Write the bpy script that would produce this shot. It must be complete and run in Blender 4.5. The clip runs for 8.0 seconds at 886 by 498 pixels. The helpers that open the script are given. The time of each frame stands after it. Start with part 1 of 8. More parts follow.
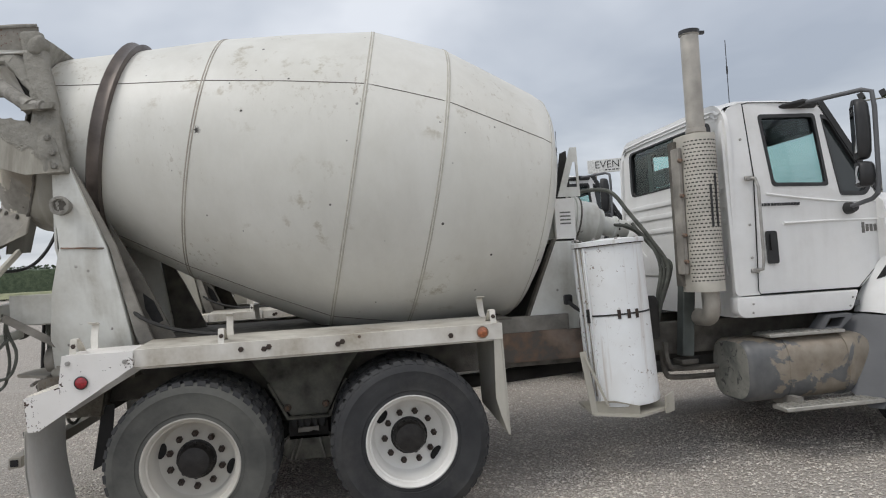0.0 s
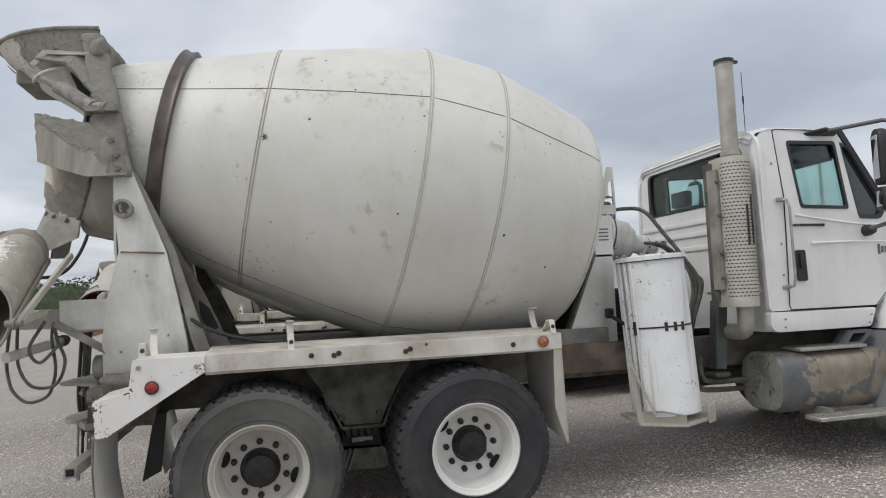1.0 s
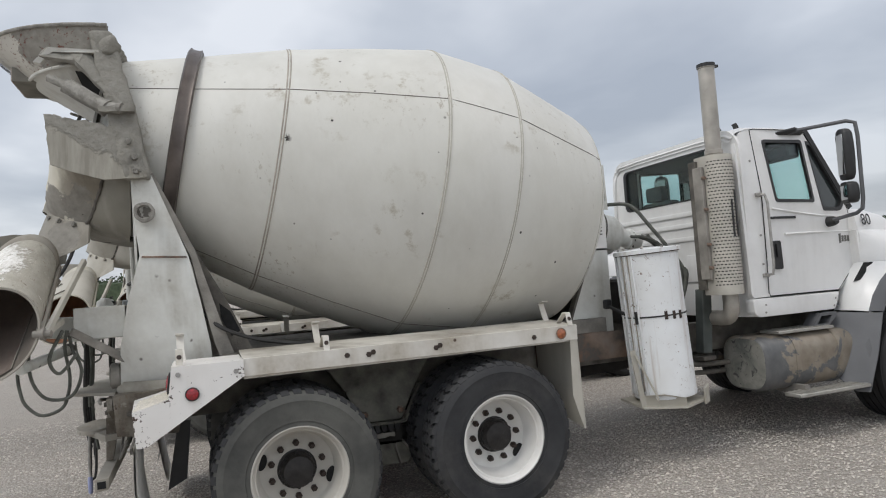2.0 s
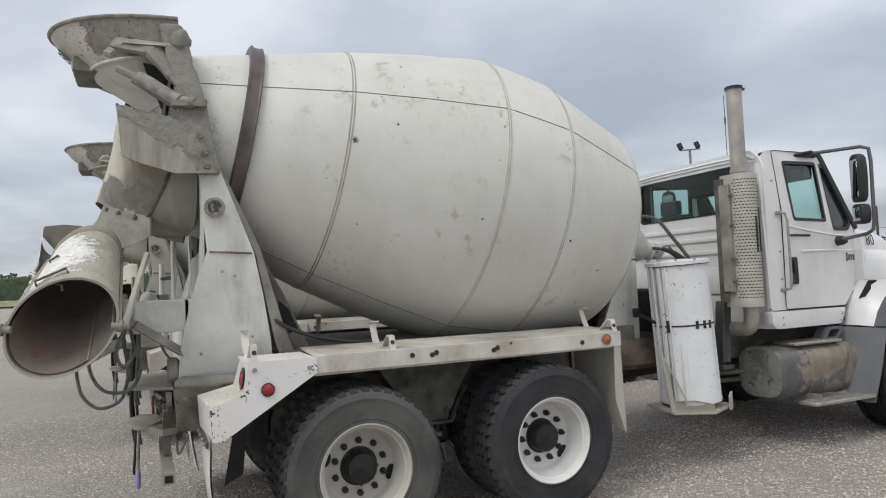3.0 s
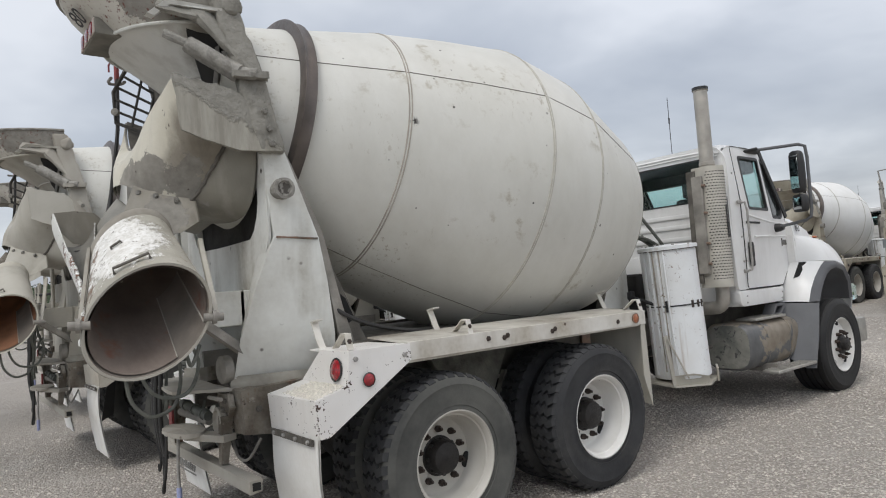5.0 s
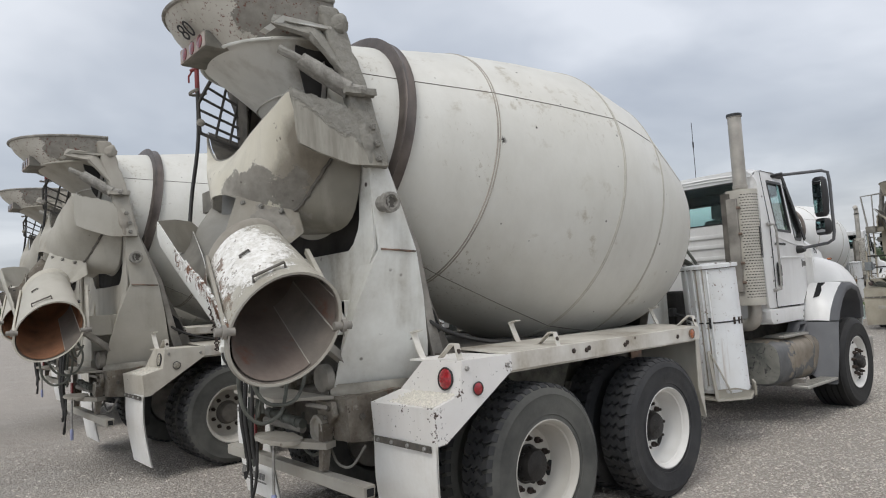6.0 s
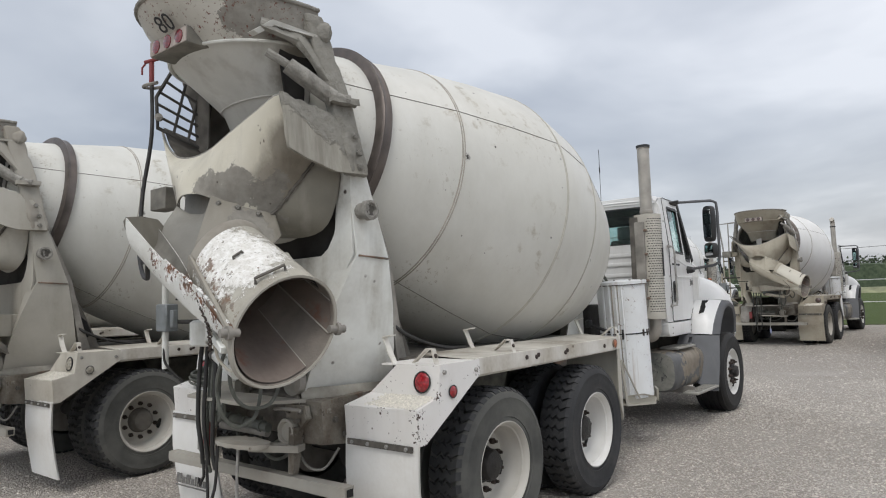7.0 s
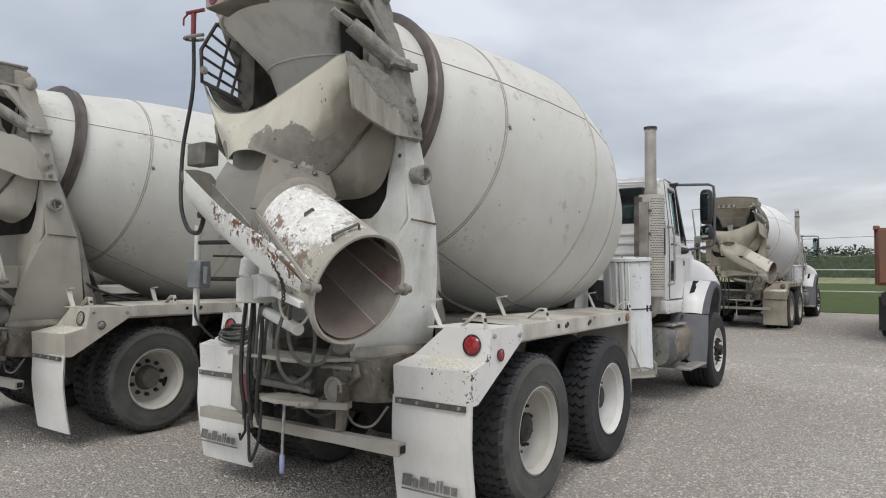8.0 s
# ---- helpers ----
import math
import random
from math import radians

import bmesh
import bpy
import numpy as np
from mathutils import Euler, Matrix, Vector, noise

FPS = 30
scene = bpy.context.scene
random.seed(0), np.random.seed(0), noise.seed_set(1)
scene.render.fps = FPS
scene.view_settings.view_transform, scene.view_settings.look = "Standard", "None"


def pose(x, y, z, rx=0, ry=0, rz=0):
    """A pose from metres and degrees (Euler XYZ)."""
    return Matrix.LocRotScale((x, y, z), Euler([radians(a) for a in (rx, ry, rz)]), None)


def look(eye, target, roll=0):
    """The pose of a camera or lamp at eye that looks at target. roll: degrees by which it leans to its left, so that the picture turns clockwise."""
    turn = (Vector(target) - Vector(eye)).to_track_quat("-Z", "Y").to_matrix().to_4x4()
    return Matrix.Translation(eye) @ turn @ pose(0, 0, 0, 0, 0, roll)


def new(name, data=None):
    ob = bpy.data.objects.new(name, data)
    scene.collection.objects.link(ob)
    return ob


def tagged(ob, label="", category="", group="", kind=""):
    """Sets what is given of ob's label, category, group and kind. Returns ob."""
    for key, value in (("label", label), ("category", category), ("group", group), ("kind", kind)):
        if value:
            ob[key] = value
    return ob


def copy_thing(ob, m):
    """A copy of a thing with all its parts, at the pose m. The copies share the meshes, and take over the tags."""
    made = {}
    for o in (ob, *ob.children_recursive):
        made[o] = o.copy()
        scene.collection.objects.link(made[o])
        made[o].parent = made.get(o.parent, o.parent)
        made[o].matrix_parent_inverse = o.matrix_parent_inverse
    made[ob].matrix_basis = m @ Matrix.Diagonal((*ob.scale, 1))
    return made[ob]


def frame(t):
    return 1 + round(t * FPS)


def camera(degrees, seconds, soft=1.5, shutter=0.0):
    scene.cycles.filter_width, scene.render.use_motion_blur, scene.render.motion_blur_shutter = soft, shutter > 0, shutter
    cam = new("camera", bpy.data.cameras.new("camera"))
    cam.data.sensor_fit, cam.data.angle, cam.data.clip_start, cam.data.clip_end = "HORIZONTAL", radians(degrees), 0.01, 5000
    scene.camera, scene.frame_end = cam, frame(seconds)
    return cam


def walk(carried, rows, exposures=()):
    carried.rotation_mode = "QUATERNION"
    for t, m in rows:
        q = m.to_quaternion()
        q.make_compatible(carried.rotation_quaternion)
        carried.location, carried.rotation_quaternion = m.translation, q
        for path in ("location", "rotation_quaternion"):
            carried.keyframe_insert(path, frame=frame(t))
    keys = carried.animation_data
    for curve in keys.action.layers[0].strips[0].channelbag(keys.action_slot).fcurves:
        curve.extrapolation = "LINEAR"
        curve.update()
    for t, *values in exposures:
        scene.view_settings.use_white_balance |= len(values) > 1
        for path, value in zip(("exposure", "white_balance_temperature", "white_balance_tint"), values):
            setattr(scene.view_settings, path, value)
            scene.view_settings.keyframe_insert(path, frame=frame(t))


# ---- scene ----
cam = camera(67.0, 8.0, soft=1.1)
PATH = [
    (0, (0.927, -5.592, 1.61), (1.253, -3.62, 1.667), -3.4),
    (0.5, (0.622, -5.605, 1.514), (0.892, -3.626, 1.616), -3.7),
    (1, (0.161, -5.525, 1.532), (0.633, -3.586, 1.662), -2.6),
    (1.2, (-0.03, -5.501, 1.558), (0.499, -3.576, 1.678), -3.8),
    (2.3, (-0.722, -5.4, 1.602), (0.011, -3.542, 1.703), -3.1),
    (2.5, (-0.876, -5.36, 1.586), (-0.142, -3.503, 1.697), -2.0),
    (3, (-1.234, -5.288, 1.628), (-0.42, -3.464, 1.732), -2.3),
    (3.5, (-1.556, -5.061, 1.565), (-0.626, -3.295, 1.695), -2.7),
    (4, (-1.866, -4.861, 1.607), (-0.899, -3.115, 1.731), -2.6),
    (4.5, (-2.176, -4.651, 1.567), (-0.952, -3.072, 1.651), -1.2),
    (5, (-2.49, -4.473, 1.545), (-1.268, -2.894, 1.649), -4.2),
    (5.2, (-2.648, -4.351, 1.551), (-1.414, -2.782, 1.668), -1.8),
    (6.3, (-3.395, -3.987, 1.599), (-2.07, -2.497, 1.753), -3.3),
    (6.5, (-3.516, -3.903, 1.609), (-2.177, -2.428, 1.784), -1.9),
    (7, (-3.791, -3.747, 1.593), (-2.223, -2.515, 1.748), -1.8),
    (7.5, (-4.04, -3.544, 1.551), (-2.469, -2.315, 1.699), 2.1),
    (8, (-4.197, -3.326, 1.542), (-2.553, -2.191, 1.62), 0.5),
]
walk(cam, [(t, look(eye, target, roll)) for t, eye, target, roll in PATH])

# ---- light ----
SUN_EL, SUN_AZ = radians(55), radians(112)
world = bpy.data.worlds.new("overcast_sky")
scene.world = world
world.use_nodes = True
wn, wl = world.node_tree.nodes, world.node_tree.links
wn.clear()
w_out = wn.new("ShaderNodeOutputWorld")
w_bg = wn.new("ShaderNodeBackground")
w_sky = wn.new("ShaderNodeTexSky")
w_sky.sky_type = "NISHITA"
w_sky.sun_disc = False
w_sky.sun_elevation, w_sky.sun_rotation = SUN_EL, SUN_AZ
w_sky.dust_density, w_sky.air_density = 4.0, 1.0
w_bgs = wn.new("ShaderNodeBackground")
w_bgs.inputs["Strength"].default_value = 0.03
wl.new(w_sky.outputs[0], w_bgs.inputs["Color"])
w_co = wn.new("ShaderNodeTexCoord")
w_sep = wn.new("ShaderNodeSeparateXYZ")
wl.new(w_co.outputs["Generated"], w_sep.inputs[0])


def wmath(op, a, b=None, c=None):
    n = wn.new("ShaderNodeMath")
    n.operation = op
    for i, v in enumerate((a, b, c)):
        if v is None:
            continue
        if isinstance(v, (int, float)):
            n.inputs[i].default_value = v
        else:
            wl.new(v, n.inputs[i])
    return n.outputs[0]


# cloud layer on a flat ceiling: direction divided by its height
w_h = wmath("ADD", wmath("MAXIMUM", w_sep.outputs[2], 0.0), 0.16)
w_cmb = wn.new("ShaderNodeCombineXYZ")
wl.new(wmath("DIVIDE", w_sep.outputs[0], w_h), w_cmb.inputs[0])
wl.new(wmath("DIVIDE", w_sep.outputs[1], w_h), w_cmb.inputs[1])
w_noise = wn.new("ShaderNodeTexNoise")
w_noise.inputs["Scale"].default_value = 0.75
w_noise.inputs["Detail"].default_value = 5.0
w_noise.inputs["Roughness"].default_value = 0.5
w_noise.inputs["Distortion"].default_value = 0.25
wl.new(w_cmb.outputs[0], w_noise.inputs["Vector"])
w_ramp = wn.new("ShaderNodeValToRGB")
for p, c in ((0.34, (0.40, 0.43, 0.482)), (0.48, (0.55, 0.577, 0.62)), (0.60, (0.76, 0.778, 0.81))):
    e = w_ramp.color_ramp.elements.new(p)
    e.color = (*c, 1)
w_ramp.color_ramp.elements.remove(w_ramp.color_ramp.elements[0])
w_ramp.color_ramp.elements.remove(w_ramp.color_ramp.elements[-1])
wl.new(w_noise.outputs[0], w_ramp.inputs[0])
w_bank = wmath("MULTIPLY", wmath("MAXIMUM", w_sep.outputs[0], 0.0), wmath("SUBTRACT", 1.0, wmath("MAXIMUM", w_sep.outputs[2], 0.0)))
w_dim = wn.new("ShaderNodeMix")
w_dim.data_type, w_dim.blend_type = "RGBA", "MULTIPLY"
w_dim.inputs[7].default_value = (0.60, 0.63, 0.67, 1)
w_side = wmath("MULTIPLY", wmath("MAXIMUM", w_sep.outputs[1], 0.0), wmath("MAXIMUM", wmath("SUBTRACT", 1.0, wmath("MULTIPLY", w_sep.outputs[2], 1.8)), 0.0))
wl.new(wmath("MINIMUM", wmath("ADD", wmath("MULTIPLY", w_bank, 0.62), wmath("MULTIPLY", w_side, 0.45)), 1.0), w_dim.inputs[0])
wl.new(w_ramp.outputs[0], w_dim.inputs[6])
wl.new(w_dim.outputs[2], w_bg.inputs["Color"])
# the overcast is brighter on the sun's side
w_glow = wmath("MAXIMUM", wmath("ADD", wmath("MULTIPLY", w_sep.outputs[0], -math.sin(SUN_AZ)), wmath("MULTIPLY", w_sep.outputs[1], math.cos(SUN_AZ))), 0.0)
wl.new(wmath("ADD", wmath("MULTIPLY", w_glow, 0.22), 0.95), w_bg.inputs["Strength"])
w_add = wn.new("ShaderNodeAddShader")
wl.new(w_bg.outputs[0], w_add.inputs[0])
wl.new(w_bgs.outputs[0], w_add.inputs[1])
wl.new(w_add.outputs[0], w_out.inputs["Surface"])

sun_data = bpy.data.lights.new("sun", "SUN")
sun_data.energy, sun_data.angle, sun_data.color = 1.2, radians(25), (1.0, 0.96, 0.9)
sun = new("sun", sun_data)
sun.matrix_world = look((-12 * math.sin(SUN_AZ), -12 * math.cos(SUN_AZ) * -1, 17), (1, 0, 0))
scene.view_settings.exposure = 0.10

# ---- materials ----


class Mat:
    """A node material with short ways to make its nodes."""

    def __init__(self, name, rough=0.6, metal=0.0, spec=0.5):
        self.m = bpy.data.materials.new(name)
        self.m.use_nodes = True
        self.t = self.m.node_tree
        self.b = self.t.nodes["Principled BSDF"]
        self.b.inputs["Roughness"].default_value = rough
        self.b.inputs["Metallic"].default_value = metal
        self.b.inputs["Specular IOR Level"].default_value = spec
        self.co = self.t.nodes.new("ShaderNodeTexCoord").outputs["Object"]

    def put(self, node, i, v):
        s = node.inputs[i]
        if hasattr(v, "is_linked"):
            self.t.links.new(v, s)
        elif isinstance(v, tuple) and len(v) == 3 and len(s.default_value) == 4:
            s.default_value = (*v, 1)
        else:
            s.default_value = v

    def mapped(self, scale=(1, 1, 1), loc=(0, 0, 0)):
        n = self.t.nodes.new("ShaderNodeMapping")
        n.inputs["Scale"].default_value = scale
        n.inputs["Location"].default_value = loc
        self.t.links.new(self.co, n.inputs["Vector"])
        return n.outputs[0]

    def noise(self, scale, detail=4.0, rough=0.55, vec=None, dist=0.0):
        n = self.t.nodes.new("ShaderNodeTexNoise")
        n.inputs["Scale"].default_value = scale
        n.inputs["Detail"].default_value = detail
        n.inputs["Roughness"].default_value = rough
        n.inputs["Distortion"].default_value = dist
        self.t.links.new(vec or self.co, n.inputs["Vector"])
        return n.outputs[0]

    def cells(self, scale, vec=None, feature="F1", out="Distance", rand=1.0):
        n = self.t.nodes.new("ShaderNodeTexVoronoi")
        n.feature = feature
        n.inputs["Scale"].default_value = scale
        n.inputs["Randomness"].default_value = rand
        self.t.links.new(vec or self.co, n.inputs["Vector"])
        return n.outputs[out]

    def step(self, v, a, b, lo=0.0, hi=1.0):
        n = self.t.nodes.new("ShaderNodeMapRange")
        self.put(n, 0, v)
        for i, x in ((1, a), (2, b), (3, lo), (4, hi)):
            n.inputs[i].default_value = x
        return n.outputs[0]

    def math(self, op, a, b):
        n = self.t.nodes.new("ShaderNodeMath")
        n.operation = op
        self.put(n, 0, a)
        self.put(n, 1, b)
        return n.outputs[0]

    def mix(self, fac, a, b, mode="MIX"):
        n = self.t.nodes.new("ShaderNodeMix")
        n.data_type, n.blend_type = "RGBA", mode
        self.put(n, 0, fac)
        self.put(n, 6, a)
        self.put(n, 7, b)
        return n.outputs[2]

    def spot(self, place, r0, r1):
        """1 within r0 metres of a place on the object, 0 beyond r1."""
        n = self.t.nodes.new("ShaderNodeVectorMath")
        n.operation = "DISTANCE"
        self.t.links.new(self.co, n.inputs[0])
        n.inputs[1].default_value = place
        return self.step(n.outputs["Value"], r0, r1, 1.0, 0.0)

    def colour(self, v):
        self.put(self.b, "Base Color", v)
        return self

    def rough(self, v):
        self.put(self.b, "Roughness", v)
        return self

    def bump(self, h, strength=0.3, dist=0.01):
        n = self.t.nodes.new("ShaderNodeBump")
        n.inputs["Strength"].default_value = strength
        n.inputs["Distance"].default_value = dist
        self.t.links.new(h, n.inputs["Height"])
        self.t.links.new(n.outputs[0], self.b.inputs["Normal"])
        return self


def paint(name, base, dirt=(0.30, 0.27, 0.22), amount=0.5, rough=0.45, chips=0.0, streaks=0.5, chip_colour=(0.06, 0.045, 0.035), size=1.0):
    """Weathered paint: broad staining, vertical runs, fine grain and, where asked, small chips."""
    k = Mat(name, rough)
    broad = k.step(k.noise(1.6 / size, 5, 0.6), 0.42, 0.72)
    runs = k.step(k.noise(5.0, 4, 0.55, k.mapped((1, 1, 0.10))), 0.50, 0.75)
    fine = k.step(k.noise(38, 3, 0.6), 0.35, 0.7, 0.75, 1.0)
    dirtmask = k.math("MULTIPLY", k.math("MINIMUM", k.math("ADD", k.math("MULTIPLY", broad, amount), k.math("MULTIPLY", runs, amount * streaks)), 1.0), fine)
    c = k.mix(dirtmask, base, dirt)
    if chips:
        cell = k.cells(7.0 / size)
        tiny = k.math("MULTIPLY", k.step(cell, 0.035 * chips, 0.06 * chips, 1.0, 0.0), k.step(k.noise(3.1), 0.50, 0.56))
        ragged = k.math("MULTIPLY", k.step(k.noise(26, 5, 0.7), 0.70, 0.73), k.step(k.noise(2.3), 0.50, 0.62))
        c = k.mix(k.math("MAXIMUM", tiny, k.math("MULTIPLY", ragged, min(chips, 1.0))), c, chip_colour)
    k.colour(c)
    k.rough(k.step(dirtmask, 0, 1, rough, 0.85))
    k.bump(k.math("ADD", k.math("MULTIPLY", k.noise(60, 3), 0.25), k.noise(2.2, 3)), 0.18, 0.012)
    return k.m


def plain(name, base, rough=0.6, metal=0.0, var=0.25, scale=9.0, bump=0.15, spec=0.5):
    k = Mat(name, rough, metal, spec)
    n = k.noise(scale, 5, 0.6)
    dark = tuple(v * (1 - var) for v in base)
    lite = tuple(min(1.0, v * (1 + var)) for v in base)
    k.colour(k.mix(k.step(n, 0.3, 0.7), dark, lite))
    k.rough(k.step(k.noise(scale * 4, 3), 0.3, 0.7, max(0.0, rough - 0.1), min(1.0, rough + 0.1)))
    k.bump(k.noise(scale * 8, 4, 0.65), bump, 0.01)
    return k.m


WHITE = (0.70, 0.69, 0.655)
M = {}
# drum paint: dusty cream white with pin holes and one scraped place
k = Mat("drum_paint", 0.5)
broad = k.step(k.noise(0.9, 5, 0.6), 0.38, 0.75)
runs = k.step(k.noise(3.0, 5, 0.6, k.mapped((1.0, 1, 0.18))), 0.45, 0.8)
stain = k.math("MULTIPLY", k.step(k.noise(7, 5, 0.7), 0.56, 0.68), k.step(k.noise(1.1, 2), 0.5, 0.62))
c = k.mix(k.math("MULTIPLY", broad, 0.45), (0.70, 0.695, 0.65), (0.54, 0.53, 0.46))
c = k.mix(k.math("MULTIPLY", runs, 0.30), c, (0.46, 0.445, 0.39))
c = k.mix(k.math("MULTIPLY", stain, 0.75), c, (0.33, 0.285, 0.20))
fine = k.step(k.noise(2.1, 8, 0.72, k.mapped((1, 1, 0.6), (1.3, 0.4, 2.2))), 0.40, 0.72)
c = k.mix(k.math("MULTIPLY", fine, 0.34), c, (0.47, 0.455, 0.40))
scuff = k.math("MULTIPLY", k.step(k.noise(26, 6, 0.75, k.mapped((1, 1, 0.5))), 0.58, 0.63), k.step(k.noise(1.35, 3, 0.5, k.mapped((1, 1, 1), (4.1, 2.2, 0.7))), 0.54, 0.66))
c = k.mix(k.math("MULTIPLY", scuff, 0.6), c, (0.27, 0.22, 0.15))
pin = k.math("MULTIPLY", k.step(k.cells(4.2), 0.034, 0.050, 1, 0), k.step(k.noise(2.0, 2), 0.40, 0.44))
pin2 = k.math("MULTIPLY", k.step(k.cells(6.7, k.mapped((1, 1, 1), (3.3, 1.7, 0.4))), 0.028, 0.044, 1, 0), k.step(k.noise(1.5, 2), 0.42, 0.46))
c = k.mix(k.math("MAXIMUM", pin, pin2), c, (0.035, 0.03, 0.025))
chip = k.math("MULTIPLY", k.spot((0.073, -0.957, 2.624), 0.012, 0.040), k.step(k.noise(42, 4, 0.75), 0.46, 0.52))
c = k.mix(chip, c, (0.03, 0.025, 0.02))
k.colour(c).rough(k.step(broad, 0, 1, 0.42, 0.65))
k.bump(k.math("ADD", k.noise(1.4, 3), k.math("MULTIPLY", k.noise(45, 3), 0.08)), 0.22, 0.03)
M["drum"] = k.m
M["seam"] = plain("weld_seam", (0.45, 0.43, 0.375), 0.7, var=0.22, scale=9)
M["seamrust"] = plain("rusty_weld_seam", (0.36, 0.33, 0.285), 0.75, var=0.4, scale=4)
M["seamband"] = plain("seam_band", (0.62, 0.605, 0.56), 0.6, var=0.15, scale=5)
M["seamline"] = plain("open_seam", (0.16, 0.14, 0.12), 0.8)
M["white"] = paint("white_panel_paint", (0.80, 0.79, 0.765), dirt=(0.42, 0.38, 0.33), amount=0.5, chips=2.0, chip_colour=(0.07, 0.045, 0.035))
# fender paint, chipped along its folded rear edge
k = Mat("fender_paint", 0.5)
n1 = k.step(k.noise(1.7, 5, 0.6), 0.42, 0.72)
runs = k.step(k.noise(6.0, 5, 0.6, k.mapped((1, 1, 0.10))), 0.50, 0.75)
c = k.mix(k.math("MULTIPLY", n1, 0.22), (0.80, 0.785, 0.76), (0.50, 0.45, 0.39))
c = k.mix(k.math("MULTIPLY", runs, 0.22), c, (0.46, 0.42, 0.36))
zone = None
for p, r in (((-0.93, -1.268, 0.95), 0.10), ((-0.92, -1.268, 0.83), 0.08), ((-0.72, -1.268, 1.04), 0.06), ((-0.84, -1.268, 0.80), 0.06), ((-0.32, -1.268, 1.15), 0.06), ((-0.95, -1.0, 0.98), 0.07)):
    z = k.spot(p, r * 0.3, r)
    zone = z if zone is None else k.math("MAXIMUM", zone, z)
chips = k.step(k.math("ADD", k.math("MULTIPLY", k.math("SUBTRACT", k.noise(48, 4, 0.6), 0.5), 2.4), k.math("MULTIPLY", zone, 0.32)), 0.40, 0.46)
tiny = k.math("MULTIPLY", k.step(k.cells(8.0), 0.05, 0.08, 1.0, 0.0), k.step(k.noise(3.1), 0.50, 0.56))
c = k.mix(k.math("MAXIMUM", chips, tiny), c, (0.07, 0.045, 0.035))
k.colour(c).rough(k.step(n1, 0, 1, 0.42, 0.7)).bump(k.math("ADD", k.math("MULTIPLY", k.noise(60, 3), 0.25), k.noise(2.2, 3)), 0.18, 0.012)
M["fender"] = k.m
M["cab"] = paint("cab_paint", (0.79, 0.79, 0.78), dirt=(0.42, 0.40, 0.37), amount=0.34, rough=0.28, streaks=0.6)
M["dusty"] = paint("dusty_grey_paint", (0.47, 0.45, 0.395), dirt=(0.30, 0.275, 0.225), amount=0.6, rough=0.75, chips=1.0, streaks=0.9)
M["post"] = paint("pedestal_paint", (0.76, 0.77, 0.735), dirt=(0.36, 0.335, 0.28), amount=0.75, chips=2.2, streaks=0.9)
# water tank paint: thin brown runs, rust dots and a grimy foot
k = Mat("water_tank_paint", 0.4)
broad = k.step(k.noise(2.4, 5, 0.6), 0.42, 0.72)
runs = k.step(k.noise(17, 5, 0.6, k.mapped((1, 1, 0.045))), 0.56, 0.70)
rust = k.math("MULTIPLY", k.step(k.noise(30, 5, 0.7), 0.60, 0.66), k.step(k.noise(4.5, 3), 0.48, 0.58))
c = k.mix(k.math("MULTIPLY", broad, 0.22), (0.78, 0.80, 0.81), (0.46, 0.42, 0.37))
c = k.mix(k.math("MULTIPLY", runs, 0.50), c, (0.36, 0.28, 0.215))
c = k.mix(rust, c, (0.15, 0.085, 0.05))
k.colour(c).rough(k.step(broad, 0, 1, 0.36, 0.6)).bump(k.math("ADD", k.math("MULTIPLY", k.noise(60, 3), 0.25), k.noise(2.2, 3)), 0.18, 0.012)
M["tank"] = k.m
M["bed"] = paint("bed_paint", (0.70, 0.68, 0.63), dirt=(0.33, 0.285, 0.215), amount=0.95, chips=1.6, chip_colour=(0.09, 0.06, 0.042))
M["rim"] = paint("rim_paint", (0.74, 0.73, 0.70), dirt=(0.34, 0.31, 0.26), amount=0.35, chips=0.6)
M["rim_dusty"] = paint("dusty_rim_paint", (0.52, 0.50, 0.455), dirt=(0.34, 0.31, 0.26), amount=0.55, chips=0.8)
M["deck"] = paint("grimy_deck", (0.54, 0.52, 0.465), dirt=(0.20, 0.175, 0.14), amount=1.0, rough=0.85, chips=1.5)
M["beige"] = paint("dusty_beige_paint", (0.55, 0.52, 0.44), dirt=(0.33, 0.30, 0.25), amount=0.6, chips=0.7)

# hardened concrete on steel
k = Mat("hardened_concrete", 0.95, spec=0.2)
lump = k.noise(22, 6, 0.7)
rill = k.noise(9, 4, 0.6, k.mapped((1.6, 1.6, 0.35)), 0.3)
c = k.mix(k.step(lump, 0.3, 0.7), (0.20, 0.19, 0.17), (0.34, 0.328, 0.30))
c = k.mix(k.step(k.noise(2.2, 4), 0.50, 0.66), c, (0.38, 0.37, 0.335))
c = k.mix(k.math("MULTIPLY", k.step(rill, 0.50, 0.62), 0.4), c, (0.46, 0.445, 0.40))
k.colour(c).bump(k.math("ADD", lump, k.math("MULTIPLY", rill, 0.7)), 0.7, 0.022)
M["concrete"] = k.m

